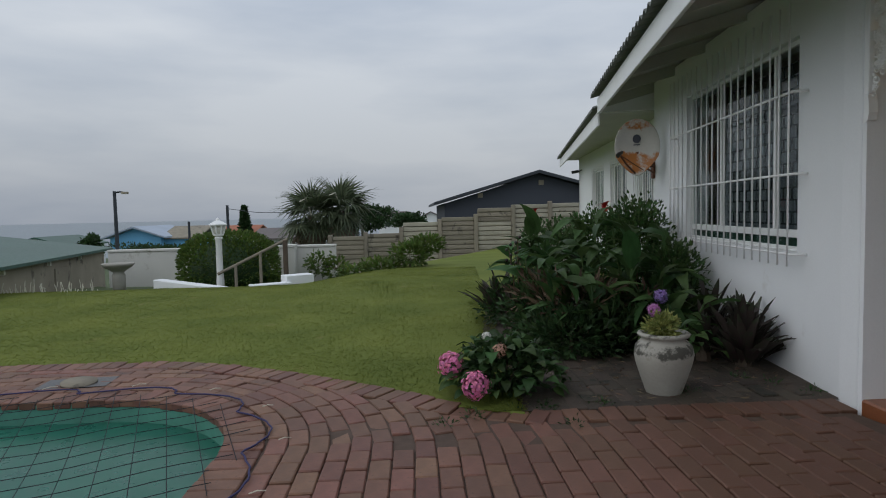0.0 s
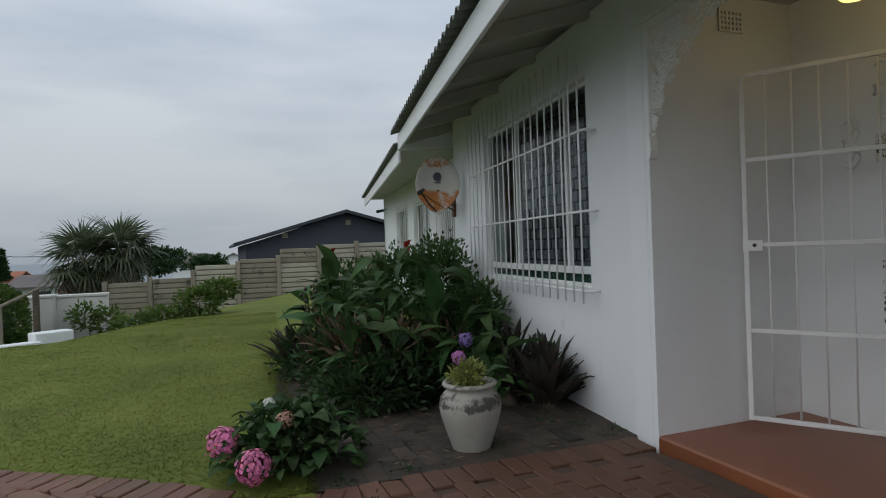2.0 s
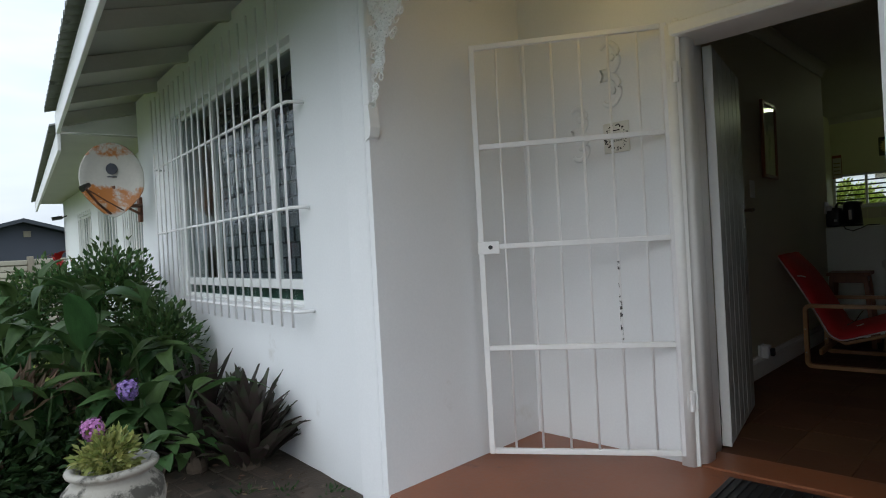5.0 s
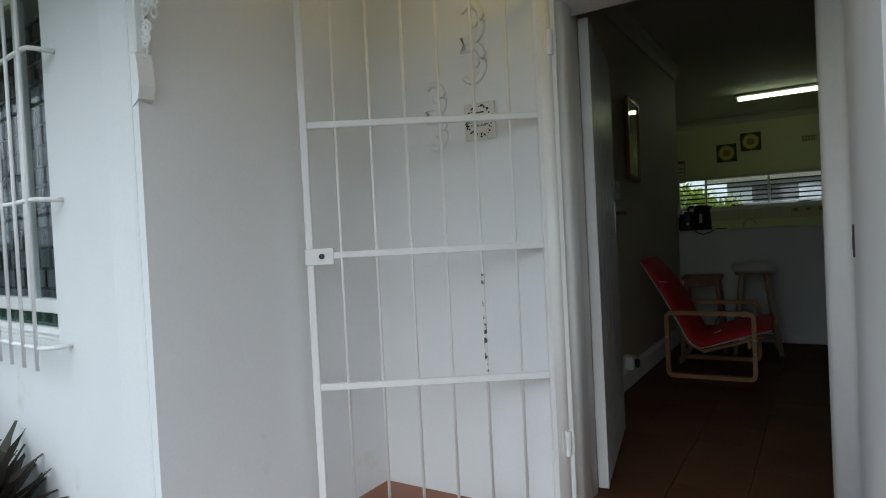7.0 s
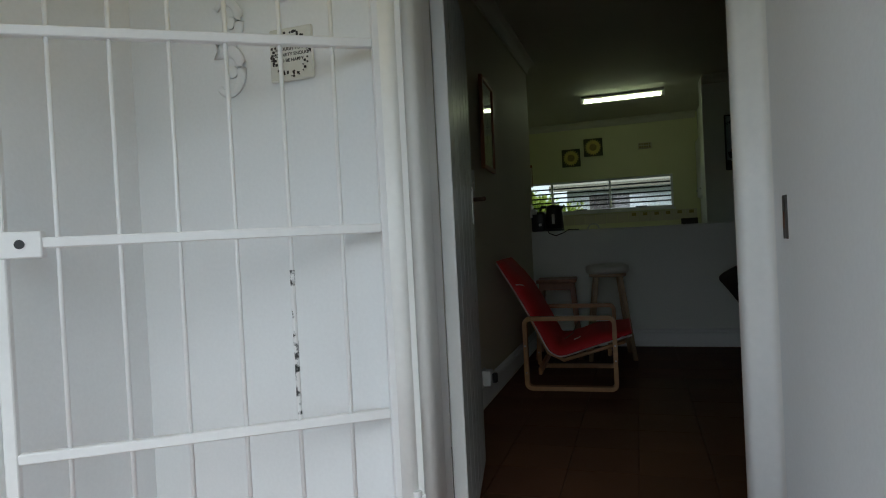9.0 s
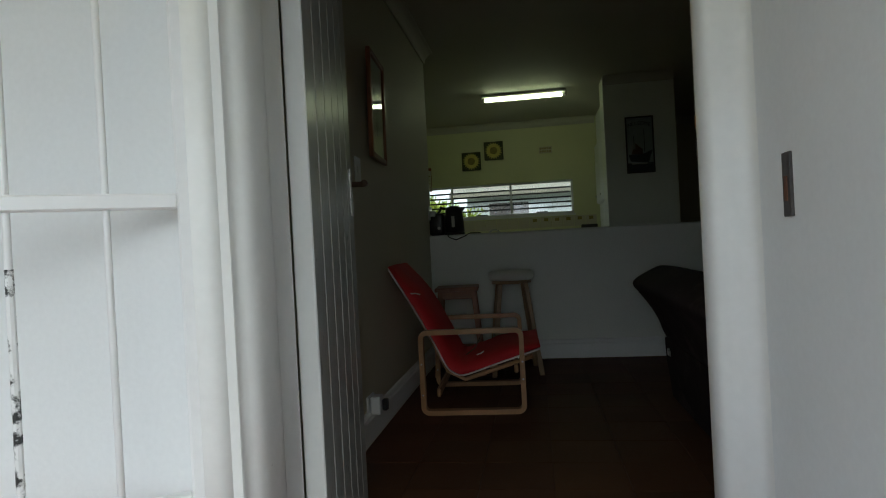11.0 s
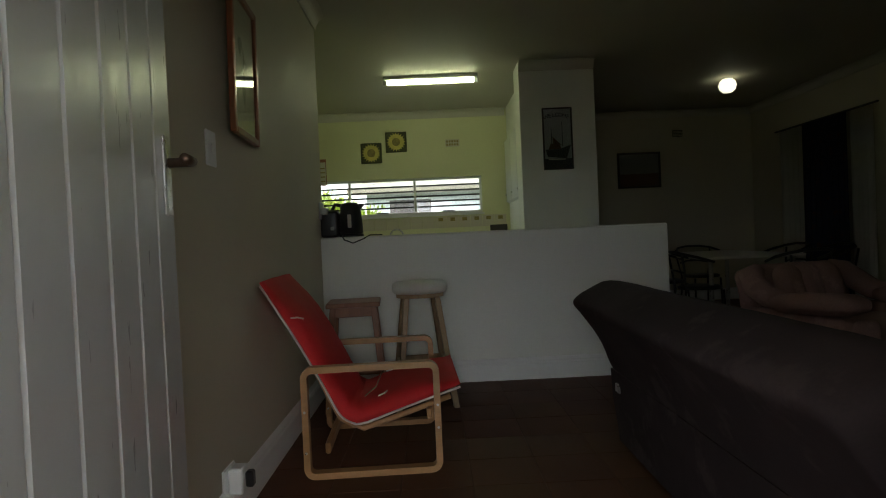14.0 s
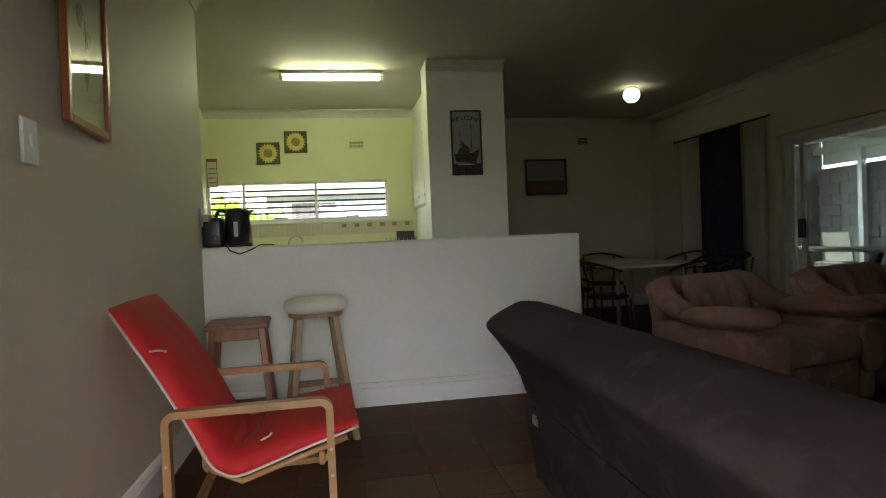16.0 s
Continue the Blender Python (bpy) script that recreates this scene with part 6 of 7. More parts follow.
# clipped bush
hb = thing("clipped_bush", "round clipped green bush on the lower terrace", "shrub", pose(-3.95, 13.4, 0.0))
bm = bmesh.new()
rn = random.Random(21)
for i in range(9000):
    d = Vector((rn.gauss(0, 1), rn.gauss(0, 1), rn.gauss(0, 1))).normalized()
    k = rn.uniform(0.86, 1.0) * (1 + 0.03 * noise.noise(d * 5))
    p = Vector((1.02 * math.copysign(abs(d.x) ** 0.8, d.x), 0.9 * d.y, 0.05 + 0.80 * math.copysign(abs(d.z) ** 0.75, d.z))) * k
    small_leaf(bm, p, d + Vector((rn.uniform(-.6, .6), rn.uniform(-.6, .6), rn.uniform(-.3, .7))), 0.075, 0.05, rn)
tagged(part("foliage", bm, M_HEDGE, hb), kind="stuff")
part("trunk", cyl(bmesh.new(), (0, 0, -1.5), (0, 0, -0.2), 0.08, 0.06), M_BARK, hb)
bm = bmesh.new()
bmesh.ops.create_icosphere(bm, subdivisions=3, radius=0.82, matrix=Matrix.Diagonal((1.02, 0.9, 0.85, 1)))
part("inner_mass", bm, M_SHRUB, hb, "", True)

shrub("leafy_shrub", "loose light green shrub in front of the fence", [((-0.15, 13.6, 0.25), (0.55, 0.4, 0.35), 900), ((0.25, 13.9, 0.45), (0.45, 0.4, 0.25), 700), ((-0.8, 13.4, -0.05), (0.6, 0.4, 0.3), 700)], 0.10, 0.05, M_HEDGE, 31, 6, zmin=-1.2)
shrub("creeping_plant", "creeping plant growing up the white wall", [((-2.3, 14.7, 0.0), (0.35, 0.2, 0.35), 260), ((-1.9, 14.6, -0.15), (0.35, 0.2, 0.4), 260), ((-1.3, 14.0, -0.2), (0.6, 0.3, 0.25), 500)], 0.10, 0.06, M_HEDGE, 32, 4, zmin=-1.5)
bm = bmesh.new()
for i in range(110):
    x, y = rn.uniform(-7.8, -5.6), rn.uniform(10.9, 11.6)
    z0 = -0.3
    h = rn.uniform(0.15, 0.42)
    cyl(bm, (x, y, z0), (x + rn.uniform(-.12, .12), y, z0 + h), 0.002, 0.006, 3)
tagged(lone("dry_grass", bm, M_PAPER, "pale dry grass heads at the terrace edge", "grass"), kind="stuff")

# fence of concrete panels
fn = thing("panel_fence", "concrete panel fence of stacked slabs between posts", "fence")
FENCE = [(-2.75, 0.43), (-1.62, 0.50), (-0.48, 0.64), (0.76, 0.86), (1.93, 1.00), (3.15, 1.27), (4.35, 1.36), (5.6, 1.38), (6.9, 1.38)]
for i, (x, z) in enumerate(FENCE):
    part("post", box(x - 0.065, x + 0.065, 19.9, 20.05, -2.2, z + 0.06, 0.012), M_CONC, fn)
    if i + 1 < len(FENCE):
        part("slab_back", box(x + 0.06, FENCE[i + 1][0] - 0.06, 19.995, 20.02, -2.2, (max(z, FENCE[i + 1][1]) if i > 1 else z) - 0.06), M_CONC, fn)
    if i + 1 < len(FENCE):
        x2, zt = FENCE[i + 1][0], max(z, FENCE[i + 1][1]) - 0.03 if i > 1 else z
        for k in range(15):
            pale = i in (2, 5, 6, 7) or (i == 4 and k > 2) or (i == 0 and k > 6)
            part("slab", box(x + 0.067, x2 - 0.067, 19.95 + 0.008 * (k % 2), 20.01, zt - 0.15 * (k + 1) + 0.028, zt - 0.15 * k, 0.012), M_CONCL if pale else M_CONC, fn)


# ---- distant houses, palm, poles ----
def hip_house(name, label, x0, x1, y0, y1, zb, zw, zr, wall_m, roof_m, along_x=True, over=0.35, wins=()):
    h = thing(name, label, "house")
    part("wall", box(x0, x1, y0, y1, zb, zw), wall_m, h)
    bm = bmesh.new()
    if along_x:
        prism(bm, [(y0 - over, zw - 0.08), ((y0 + y1) / 2, zr), (y1 + over, zw - 0.08), (y1 + over, zw + 0.05), ((y0 + y1) / 2, zr + 0.14), (y0 - over, zw + 0.05)], x0 - over, x1 + over, "yz")
    else:
        xm = (x0 + x1) / 2
        prism(bm, [(x0 - over, zw - 0.08), (xm, zr), (x1 + over, zw - 0.08), (x1 + over, zw + 0.06), (xm, zr + 0.16), (x0 - over, zw + 0.06)], y0 - over, y1 + over, "xz")
        part("gable", prism(bmesh.new(), [(x0, zw - 0.02), (x1, zw - 0.02), (xm, zr - 0.02)], y0 + 0.01, y1 - 0.01, "xz"), wall_m, h)
    part("roof", bm, roof_m, h)
    for wx, wz, ww, wh in wins:
        w = part("window", box(wx, wx + ww, y0 - 0.05, y0 + 0.02, wz, wz + wh), M_TRIMW, h)
        part("pane", box(wx + 0.07, wx + ww - 0.07, y0 - 0.06, y0 - 0.045, wz + 0.07, wz + wh - 0.07), M_ROOFD, w)
    return h


dk = hip_house("house", "charcoal painted house with a low dark gable roof behind the fence", 1.5, 11.3, 32.0, 44.0, -3.0, 1.60, 3.05, M_NAVY, M_ROOFD, False, 0.55)
for x in (3.25, 6.45):
    v_ = part("vent", box(x, x + 0.26, 31.93, 32.0, 1.85 if x < 4 else 2.45, 2.10 if x < 4 else 2.70), M_CONC, dk, "pale wall vent")
hip_house("house", "pale blue house with a blue-grey roof towards the sea", -29.4, -24.6, 60.0, 68.0, -5.0, -0.65, 0.30, M_BLUE, M_PALER, False, 0.6)
hip_house("house", "low house with a faded blue metal roof", -24.9, -21.6, 61.0, 69.0, -5.0, -0.8, 0.2, M_BLUE, M_CONC, True, 0.3)
hip_house("house", "house with an orange-red tiled roof far off", -31.5, -26.5, 100.0, 110.0, -8.0, -1.6, -0.4, M_WALL, M_REDR, True, 0.5)
hip_house("house", "white house with a brown-grey roof beyond the wall", -13.6, -10.2, 52.0, 60.0, -5.0, -0.75, -0.05, M_WALL, M_GREYR, True, 0.5, ((-12.0, -1.7, 0.9, 0.7),))
hip_house("house", "white double-storey house far off", -5.5, -1.5, 90.0, 98.0, -7.0, 0.2, 1.3, M_WALL, M_GREYR, True, 0.4, ((-4.6, -0.9, 0.9, 0.8), (-3.0, -0.9, 0.9, 0.8)))
hip_house("house", "pale far house with a grey roof", 0.5, 5.0, 110.0, 118.0, -8.0, 0.0, 1.2, M_WALL, M_GREYR, False, 0.4)
hip_house("house", "small white-gabled house with a green roof", -49.0, -42.0, 75.0, 84.0, -6.0, -1.9, -0.9, M_WALL, M_GREENR, False, 0.4)
gb = thing("outbuilding", "grey outbuilding with a dark green sloping metal roof", "building", along((-6.95, 10.4), (-8.25, 17.0)))
part("wall", box(-3.2, 0.0, 0.0, 6.4, -2.0, 0.36), M_CONC, gb)
part("roof", prism(bmesh.new(), [(0.18, 0.34), (-3.4, 0.86), (-3.4, 0.92), (0.18, 0.40)], -1.2, 6.6, "xz"), M_GREENR, gb)
for v in (0.6, 2.6, 4.4):
    part("fascia_light", box(0.02, 0.08, v, v + 0.06, 0.24, 0.32), M_VINYL, gb)
part("door", box(0.0, 0.03, 3.0, 3.9, -1.6, 0.15, 0.004), M_CONC, gb)


def utility_pole(x, y, z0, z1, lamp):
    p = thing("utility_pole", "dark street pole with a lamp arm" if lamp else "dark wooden utility pole", "pole", pose(x, y, 0))
    part("pole", cyl(bmesh.new(), (0, 0, z0), (0, 0, z1), 0.16 if lamp else 0.13, 0.10, 8), M_ROOFD, p)
    if lamp:
        part("lamp_arm", tube(bmesh.new(), [(0, 0, z1 - 0.1), (0.35, 0, z1 - 0.05), (0.6, 0, z1 - 0.1)], 0.06, 6), M_ROOFD, p)
        part("lamp_head", box(0.45, 0.85, -0.1, 0.1, z1 - 0.2, z1 - 0.05, 0.02), M_CONC, p)
    return p


utility_pole(-19.1, 40.0, -5.0, 2.95, True)
utility_pole(-13.6, 45.0, -5.0, 2.0, False)
wr = thing("power_line", "thin overhead power line", "cable")
part("wire", tube(bmesh.new(), [(-13.6, 45.0, 1.75), (-11.0, 43.0, 1.42), (-8.5, 41.0, 1.35), (-5.0, 39.0, 1.4)], 0.02, 4), M_ROOFD, wr)
ap = thing("antenna", "small dark chimney pipe on a far roof", "pipe", pose(-21.9, 60.0, 0))
part("pipe", cyl(bmesh.new(), (0, 0, -1.5), (0, 0, 0.8), 0.12, seg=8), M_ROOFD, ap)


def far_tree(x, y, z, r, seed, label, material_=None, conical=False):
    t = thing("tree", label, "tree", pose(x, y, z))
    rn = random.Random(seed)
    part("trunk", cyl(bmesh.new(), (0, 0, -6), (0, 0, r[2] * (0.9 if conical else 0.3)), 0.18, 0.06, 8), M_BARK, t)
    bm = bmesh.new()
    for i in range(9):
        a, k = rn.uniform(0, 6.28), rn.random()
        if conical:
            c, q = (0, 0, r[2] * (-0.8 + 1.7 * i / 8)), (r[0] * (1 - 0.09 * i), r[1] * (1 - 0.09 * i), r[2] * 0.13)
        else:
            c, q = (r[0] * 0.65 * k * math.cos(a), r[1] * 0.65 * k * math.sin(a), r[2] * rn.uniform(-0.4, 0.55)), (r[0] * 0.5, r[1] * 0.5, r[2] * 0.45)
        clump_leaves(bm, c, q, 380, 0.035 * y ** 0.75 * 0.35, 0.02 * y ** 0.75 * 0.35, rn, 0.3)
    tagged(part("crown", bm, material_ or M_SHRUB, t), kind="stuff")


far_tree(-2.5, 29.0, 0.9, (1.7, 1.2, 0.75), 1, "dark spreading tree behind the fence")
far_tree(-27.7, 100.0, 0.6, (1.3, 1.3, 2.2), 2, "dark columnar pine in the distance", None, True)
far_tree(-1.0, 70.0, 0.2, (3.2, 2, 1.0), 3, "grey-green tree in the distance", M_SHRUB)
far_tree(-25.9, 50.0, -1.1, (1.0, 1.0, 1.3), 4, "small dark tree by the blue house")
far_tree(-36.5, 52.0, -1.3, (1.2, 1.2, 0.9), 5, "low shrubby tree by the outbuilding")
far_tree(-23.0, 55.0, -1.9, (8.5, 2, 1.0), 6, "low bank of bushes below the blue house")

pm = thing("palm_tree", "fan palm with two shaggy heads behind the boundary wall", "palm tree", pose(-3.65, 26.0, 0))
rn = random.Random(77)


def palm_frond(head, a, el, dead=False):
    """A pleated fan on a stalk; its segments split and droop towards their tips."""
    bm = bmesh.new()
    stalk = rn.uniform(0.45, 0.85)
    tube(bm, [(0, 0, 0), (stalk * 0.5, 0, 0.05), (stalk, 0, 0)], 0.018, 4)
    nb = 25
    for j in range(nb):
        w = radians(-110 + 220 * j / (nb - 1))
        L = (1.22 - 0.30 * abs(w) / 2.2) * rn.uniform(0.82, 1.08) * (0.75 if dead else 1.0)
        d = Vector((math.cos(w), math.sin(w), 0))
        side = Vector((-d.y, d.x, 0))
        b0 = Vector((stalk, 0, 0))
        droop = rn.uniform(0.10, 0.75) * (1.6 if dead else 1.0)
        rows = []
        for f, k, z in ((0.0, 0.006, 0.0), (0.45, 0.046, 0.03), (0.72, 0.026, -0.20 * droop), (1.0, 0.003, -0.75 * droop)):
            c = b0 + d * L * f + Vector((0, 0, z))
            rows.append((bm.verts.new(c + side * k), bm.verts.new(c - side * k)))
        for p, q in zip(rows, rows[1:]):
            bm.faces.new((p[0], p[1], q[1], q[0]))
    part("frond", bm, M_DRYP if dead else M_PALM, pm, at=pose(*head) @ Euler((0, radians(-el), radians(a)), "XYZ").to_matrix().to_4x4())


for hx, hz, n in ((-0.68, 1.08, 20), (0.52, 1.30, 22)):
    part("trunk", tube(bmesh.new(), [(hx * 0.3, 0, -4), (hx * 0.6, 0, -1.5), (hx, 0, hz)], [0.24, 0.2, 0.15], 10), M_BARK, pm, "", True)
    for i in range(n):
        palm_frond((hx, 0, hz), 137.5 * i + 40 * hx, 80 - 125 * (i / (n - 1)) ** 0.85 + rn.uniform(-10, 10))
    for i in range(8):
        palm_frond((hx, 0, hz - 0.15), 137.5 * i + 10, rn.uniform(-75, -40), True)
    part("flower_stalk", tube(bmesh.new(), [(hx, 0, hz), (hx - 0.15, -0.4, hz + 0.75), (hx - 0.35, -0.7, hz + 0.62)], 0.03, 5), M_PAPER, pm, "pale flower stalk")
# ---- kitchen, pictures, curtains, small things ----
kw = thing("window_3", "long white louvred kitchen window with metal burglar bars", "window")
tagged(kw, kind="structure")
for z0, z1 in ((1.35, 1.385), (1.80, 1.83)):
    part("window_frame", box(KB + 0.03, KB + 0.08, 1.79, 3.915, z0, z1, 0.003), M_TRIMW, kw)
for y in (1.79, 2.645, 3.49, 3.885):
    part("window_frame", box(KB + 0.03, KB + 0.08, y, y + 0.03, 1.385, 1.80, 0.003), M_TRIMW, kw)
part("window_sill", box(KB - 0.03, KB + 0.03, 1.77, 3.915, 1.325, 1.35, 0.004), M_TRIMW, kw)
for a, b in ((1.82, 2.645), (2.675, 3.49), (3.52, 3.885)):
    p_ = part("pane", box(KB + 0.055, KB + 0.059, a, b, 1.385, 1.80), M_GLASS, kw)
    p_.visible_shadow = False
    for k in range(5):
        z = 1.455 + 0.068 * k
        part("louvre_bar", box(KB + 0.035, KB + 0.05, a, b, z - 0.0105, z + 0.0105), M_DARK, kw)
    part("catch", box(KB + 0.01, KB + 0.035, (a + b) / 2 - 0.08, (a + b) / 2 + 0.08, 1.385, 1.40, 0.003), M_DARK, kw)


def sunflower(y, z):
    c = thing("canvas_print", "square sunflower canvas print on the yellow wall", "picture", pose(KB - 0.001, y, z), "sunflower prints")
    part("canvas", box(-0.02, 0, -0.135, 0.135, -0.13, 0.13, 0.004), M_SUNBG, c, "dark green printed canvas")
    bm = bmesh.new()
    for ring, (r0, r1, w) in enumerate(((0.045, 0.125, 0.022), (0.04, 0.105, 0.02))):
        for i in range(20):
            a = 2 * math.pi * (i + 0.5 * ring) / 20
            d, s_ = Vector((0, math.cos(a), math.sin(a))), Vector((0, -math.sin(a), math.cos(a)))
            x = -0.0215 - 0.0008 * ring
            q = [bm.verts.new(Vector((x, 0, 0)) + d * r + s_ * w * k) for r, k in ((r0, -0.5), (0.5 * (r0 + r1), -0.6), (r1, 0), (0.5 * (r0 + r1), 0.6), (r0, 0.5))]
            bm.faces.new(q)
    part("petals", bm, M_SUNY, c, "yellow painted petals")
    part("centre", lathe(bmesh.new(), [(0.001, 0), (0.052, 0), (0.052, 0.002), (0.001, 0.003)], 24), M_SUNC, c, "brown flower centre", at=pose(-0.0235, 0, 0, 0, -90, 0))


M_SUNBG = material("print_dark_green", (0.07, 0.075, 0.03), 0.7, 0.4, 30, 60, 0.05)
M_SUNY = material("print_yellow", (0.70, 0.60, 0.16), 0.7, 0.15, 20, 60, 0.02)
M_SUNC = material("print_brown", (0.30, 0.24, 0.07), 0.8, 0.4, 40, 90, 0.05)
sunflower(3.195, 2.17)
sunflower(2.87, 2.30)
vt = thing("air_vent", "small cream wall vent with square holes", "vent", pose(KB, 2.145, 2.26))
part("plate", box(-0.012, 0, -0.09, 0.09, -0.045, 0.045, 0.003), M_CREAM, vt)
for i in range(5):
    for k in (-0.02, 0.02):
        part("slot", box(-0.014, -0.011, -0.075 + 0.033 * i, -0.053 + 0.033 * i, k - 0.013, k + 0.013), M_SUNC, vt)
vt = thing("air_vent", "small brown wall vent high on the dining wall", "vent", pose(DB, -1.05, 2.36))
part("plate", box(-0.014, 0, -0.07, 0.07, -0.045, 0.045, 0.003), M_FRAMED, vt)
for i in range(4):
    part("slat", box(-0.02, -0.012, -0.065, 0.065, -0.036 + 0.02 * i, -0.028 + 0.02 * i), M_CREAM, vt)

# tiled strip, worktop, tap, wall cupboards
ts = thing("tile_strip", "row of cream patterned wall tiles under the window", "tiles", pose(KB - 0.001, 0, 0))
for i in range(14):
    t_ = part("tile", box(-0.007, 0, KR + 0.03 + 0.155 * i, KR + 0.03 + 0.155 * i + 0.15, 1.17, 1.315, 0.003), M_CREAM, ts)
    if i < 6:
        part("motif", box(-0.0085, -0.0065, KR + 0.075 + 0.155 * i, KR + 0.135 + 0.155 * i, 1.255, 1.30), M_SUNC, t_)
setting("worktop", box(KB - 0.62, KB - 0.01, KR, KL, 0.87, 0.91, 0.006), M_VINYL, "pale kitchen worktop under the window")
bc = thing("base_cabinet", "white kitchen base cabinets under the worktop", "cabinet")
for i in range(4):
    y = KR + 0.02 + 0.58 * i
    b_ = part("cabinet_body", box(KB - 0.58, KB - 0.02, y, y + 0.57, 0.0, 0.868), M_TRIMW, bc)
    part("cabinet_door", box(KB - 0.602, KB - 0.582, y + 0.01, y + 0.56, 0.10, 0.85, 0.004), M_TRIMW, b_)
tp = thing("kitchen_tap", "chrome swan-neck kitchen tap", "tap", pose(KB - 0.30, 2.98, 0.91) @ Matrix.Scale(0.9, 4))
part("base", cyl(bmesh.new(), (0, 0, 0), (0, 0, 0.10), 0.02, 0.016), M_STEEL, tp)
part("spout", tube(bmesh.new(), [(0, 0, 0.10), (0, 0, 0.20)] + [(0, -0.09 + 0.09 * math.cos(a), 0.20 + 0.09 * math.sin(a)) for a in [0.3 * i for i in range(11)]], 0.011, 8), M_STEEL, tp, "", True)
part("lever", tube(bmesh.new(), [(0, 0.02, 0.08), (0, 0.09, 0.13)], 0.008, 6), M_STEEL, tp)
dr = thing("dish_rack", "dark dish rack beside the sink", "dish rack", pose(KB - 0.35, 1.69, 0.91))
part("tray", box(-0.16, 0.16, -0.2, 0.2, 0.0, 0.05, 0.01), M_DARK, dr)
for i in range(8):
    part("wire", tube(bmesh.new(), [(-0.15, -0.18 + 0.05 * i, 0.05), (0, -0.18 + 0.05 * i, 0.19), (0.15, -0.18 + 0.05 * i, 0.05)], 0.005, 5), M_STEEL, dr)
wc = thing("wall_cabinet", "white wall cupboards along the kitchen side", "cabinet")
b_ = part("cabinet_body", box(9.75, KB - 0.02, KR - 0.018, KR + 0.004, 1.45, 2.25), M_TRIMW, wc)
for i in range(3):
    d_ = part("cabinet_door", box(9.77 + 0.52 * i, 10.27 + 0.52 * i, KR + 0.005, KR + 0.020, 1.46, 2.24, 0.004), M_TRIMW, b_)
    part("knob", lathe(bmesh.new(), [(0.004, 0), (0.012, 0.01), (0.012, 0.018), (0.004, 0.022)], 10), M_STEEL, wc, at=pose(10.2 + 0.52 * i, KR + 0.020, 1.55, -90, 0, 0))
mw = thing("bread_board", "dark brown board leaning at the end of the worktop", "board", pose(KB - 0.06, KR + 0.13, 0.912))
part("board", box(-0.03, 0.0, -0.10, 0.12, 0.0, 0.27, 0.006), M_FRAMED, mw)

# kettle and appliance on the counter wall
CT = 1.075
kt = thing("kettle", "black plastic electric kettle on the counter wall", "kettle", pose(7.95, 3.045, CT + 0.002) @ Matrix.Diagonal((1.12, 1.12, 1.06, 1)))
part("base", lathe(bmesh.new(), [(0.06, 0), (0.08, 0.0), (0.08, 0.018), (0.06, 0.02)], 24), M_DARK, kt, "", True)
part("body", lathe(bmesh.new(), [(0.06, 0.02), (0.078, 0.022), (0.075, 0.10), (0.066, 0.20), (0.06, 0.225), (0.03, 0.235)], 28), M_DARK, kt, "", True)
part("spout", prism(bmesh.new(), [(-0.055, 0.17), (-0.095, 0.222), (-0.05, 0.222)], -0.02, 0.02, "yz"), M_DARK, kt)
part("handle", tube(bmesh.new(), [(0, 0.055, 0.215), (0, 0.10, 0.225), (0, 0.118, 0.19), (0, 0.112, 0.09), (0, 0.075, 0.05)], 0.013, 8), M_DARK, kt, "", True)
part("gauge", box(-0.080, -0.070, -0.012, 0.012, 0.06, 0.15, 0.003), M_VINYL, kt, "grey water gauge")
ts_ = thing("toaster", "black two-slice toaster beside the kettle", "toaster", pose(7.98, 3.20, CT + 0.002))
part("body", box(-0.12, 0.09, -0.075, 0.06, 0.0, 0.19, 0.025, None, 3), M_DARK, ts_, "", True)
part("slot", box(-0.085, 0.065, -0.012, 0.012, 0.1885, 0.192), M_STEEL, ts_)
part("lever", box(-0.135, -0.118, -0.045, -0.02, 0.05, 0.075, 0.004), M_STEEL, ts_, "chrome lever")
cd = thing("kettle_cable", "black kettle cable drooping over the counter's edge", "cable")
part("cord", tube(bmesh.new(), [(7.93, 3.10, CT + 0.01), (7.85, 3.10, CT + 0.008), (7.815, 3.08, CT - 0.02), (7.81, 3.02, CT - 0.045), (7.815, 2.95, CT - 0.02), (7.86, 2.90, CT + 0.008), (7.92, 2.82, CT + 0.006)], 0.005, 6), M_DARK, cd, "", True)
sk = thing("wall_socket", "white double wall socket with plugs above the counter", "socket", pose(7.88, LW, 1.27))
part("plate", box(-0.07, 0.07, -0.012, 0.0, -0.06, 0.06, 0.004), M_TRIMW, sk)
for x in (-0.03, 0.035):
    part("plug", box(x - 0.022, x + 0.022, -0.055, -0.012, -0.03, 0.02, 0.006), M_TRIMW, sk)
wp = thing("wall_calendar", "small pale calendar hanging in the kitchen corner", "calendar", pose(KB - 0.001, 3.845, 1.95, 0, 0, -90))
part("backing", box(-0.06, 0.06, -0.008, 0, -0.17, 0.17, 0.002), M_FRAMEW, wp)
part("page", box(-0.052, 0.052, -0.012, -0.007, -0.16, 0.13), M_PAPER, wp)
for i in range(4):
    part("text_bar", box(-0.042, 0.042, -0.0135, -0.0115, -0.12 + 0.055 * i, -0.105 + 0.055 * i), M_SUNC, wp)


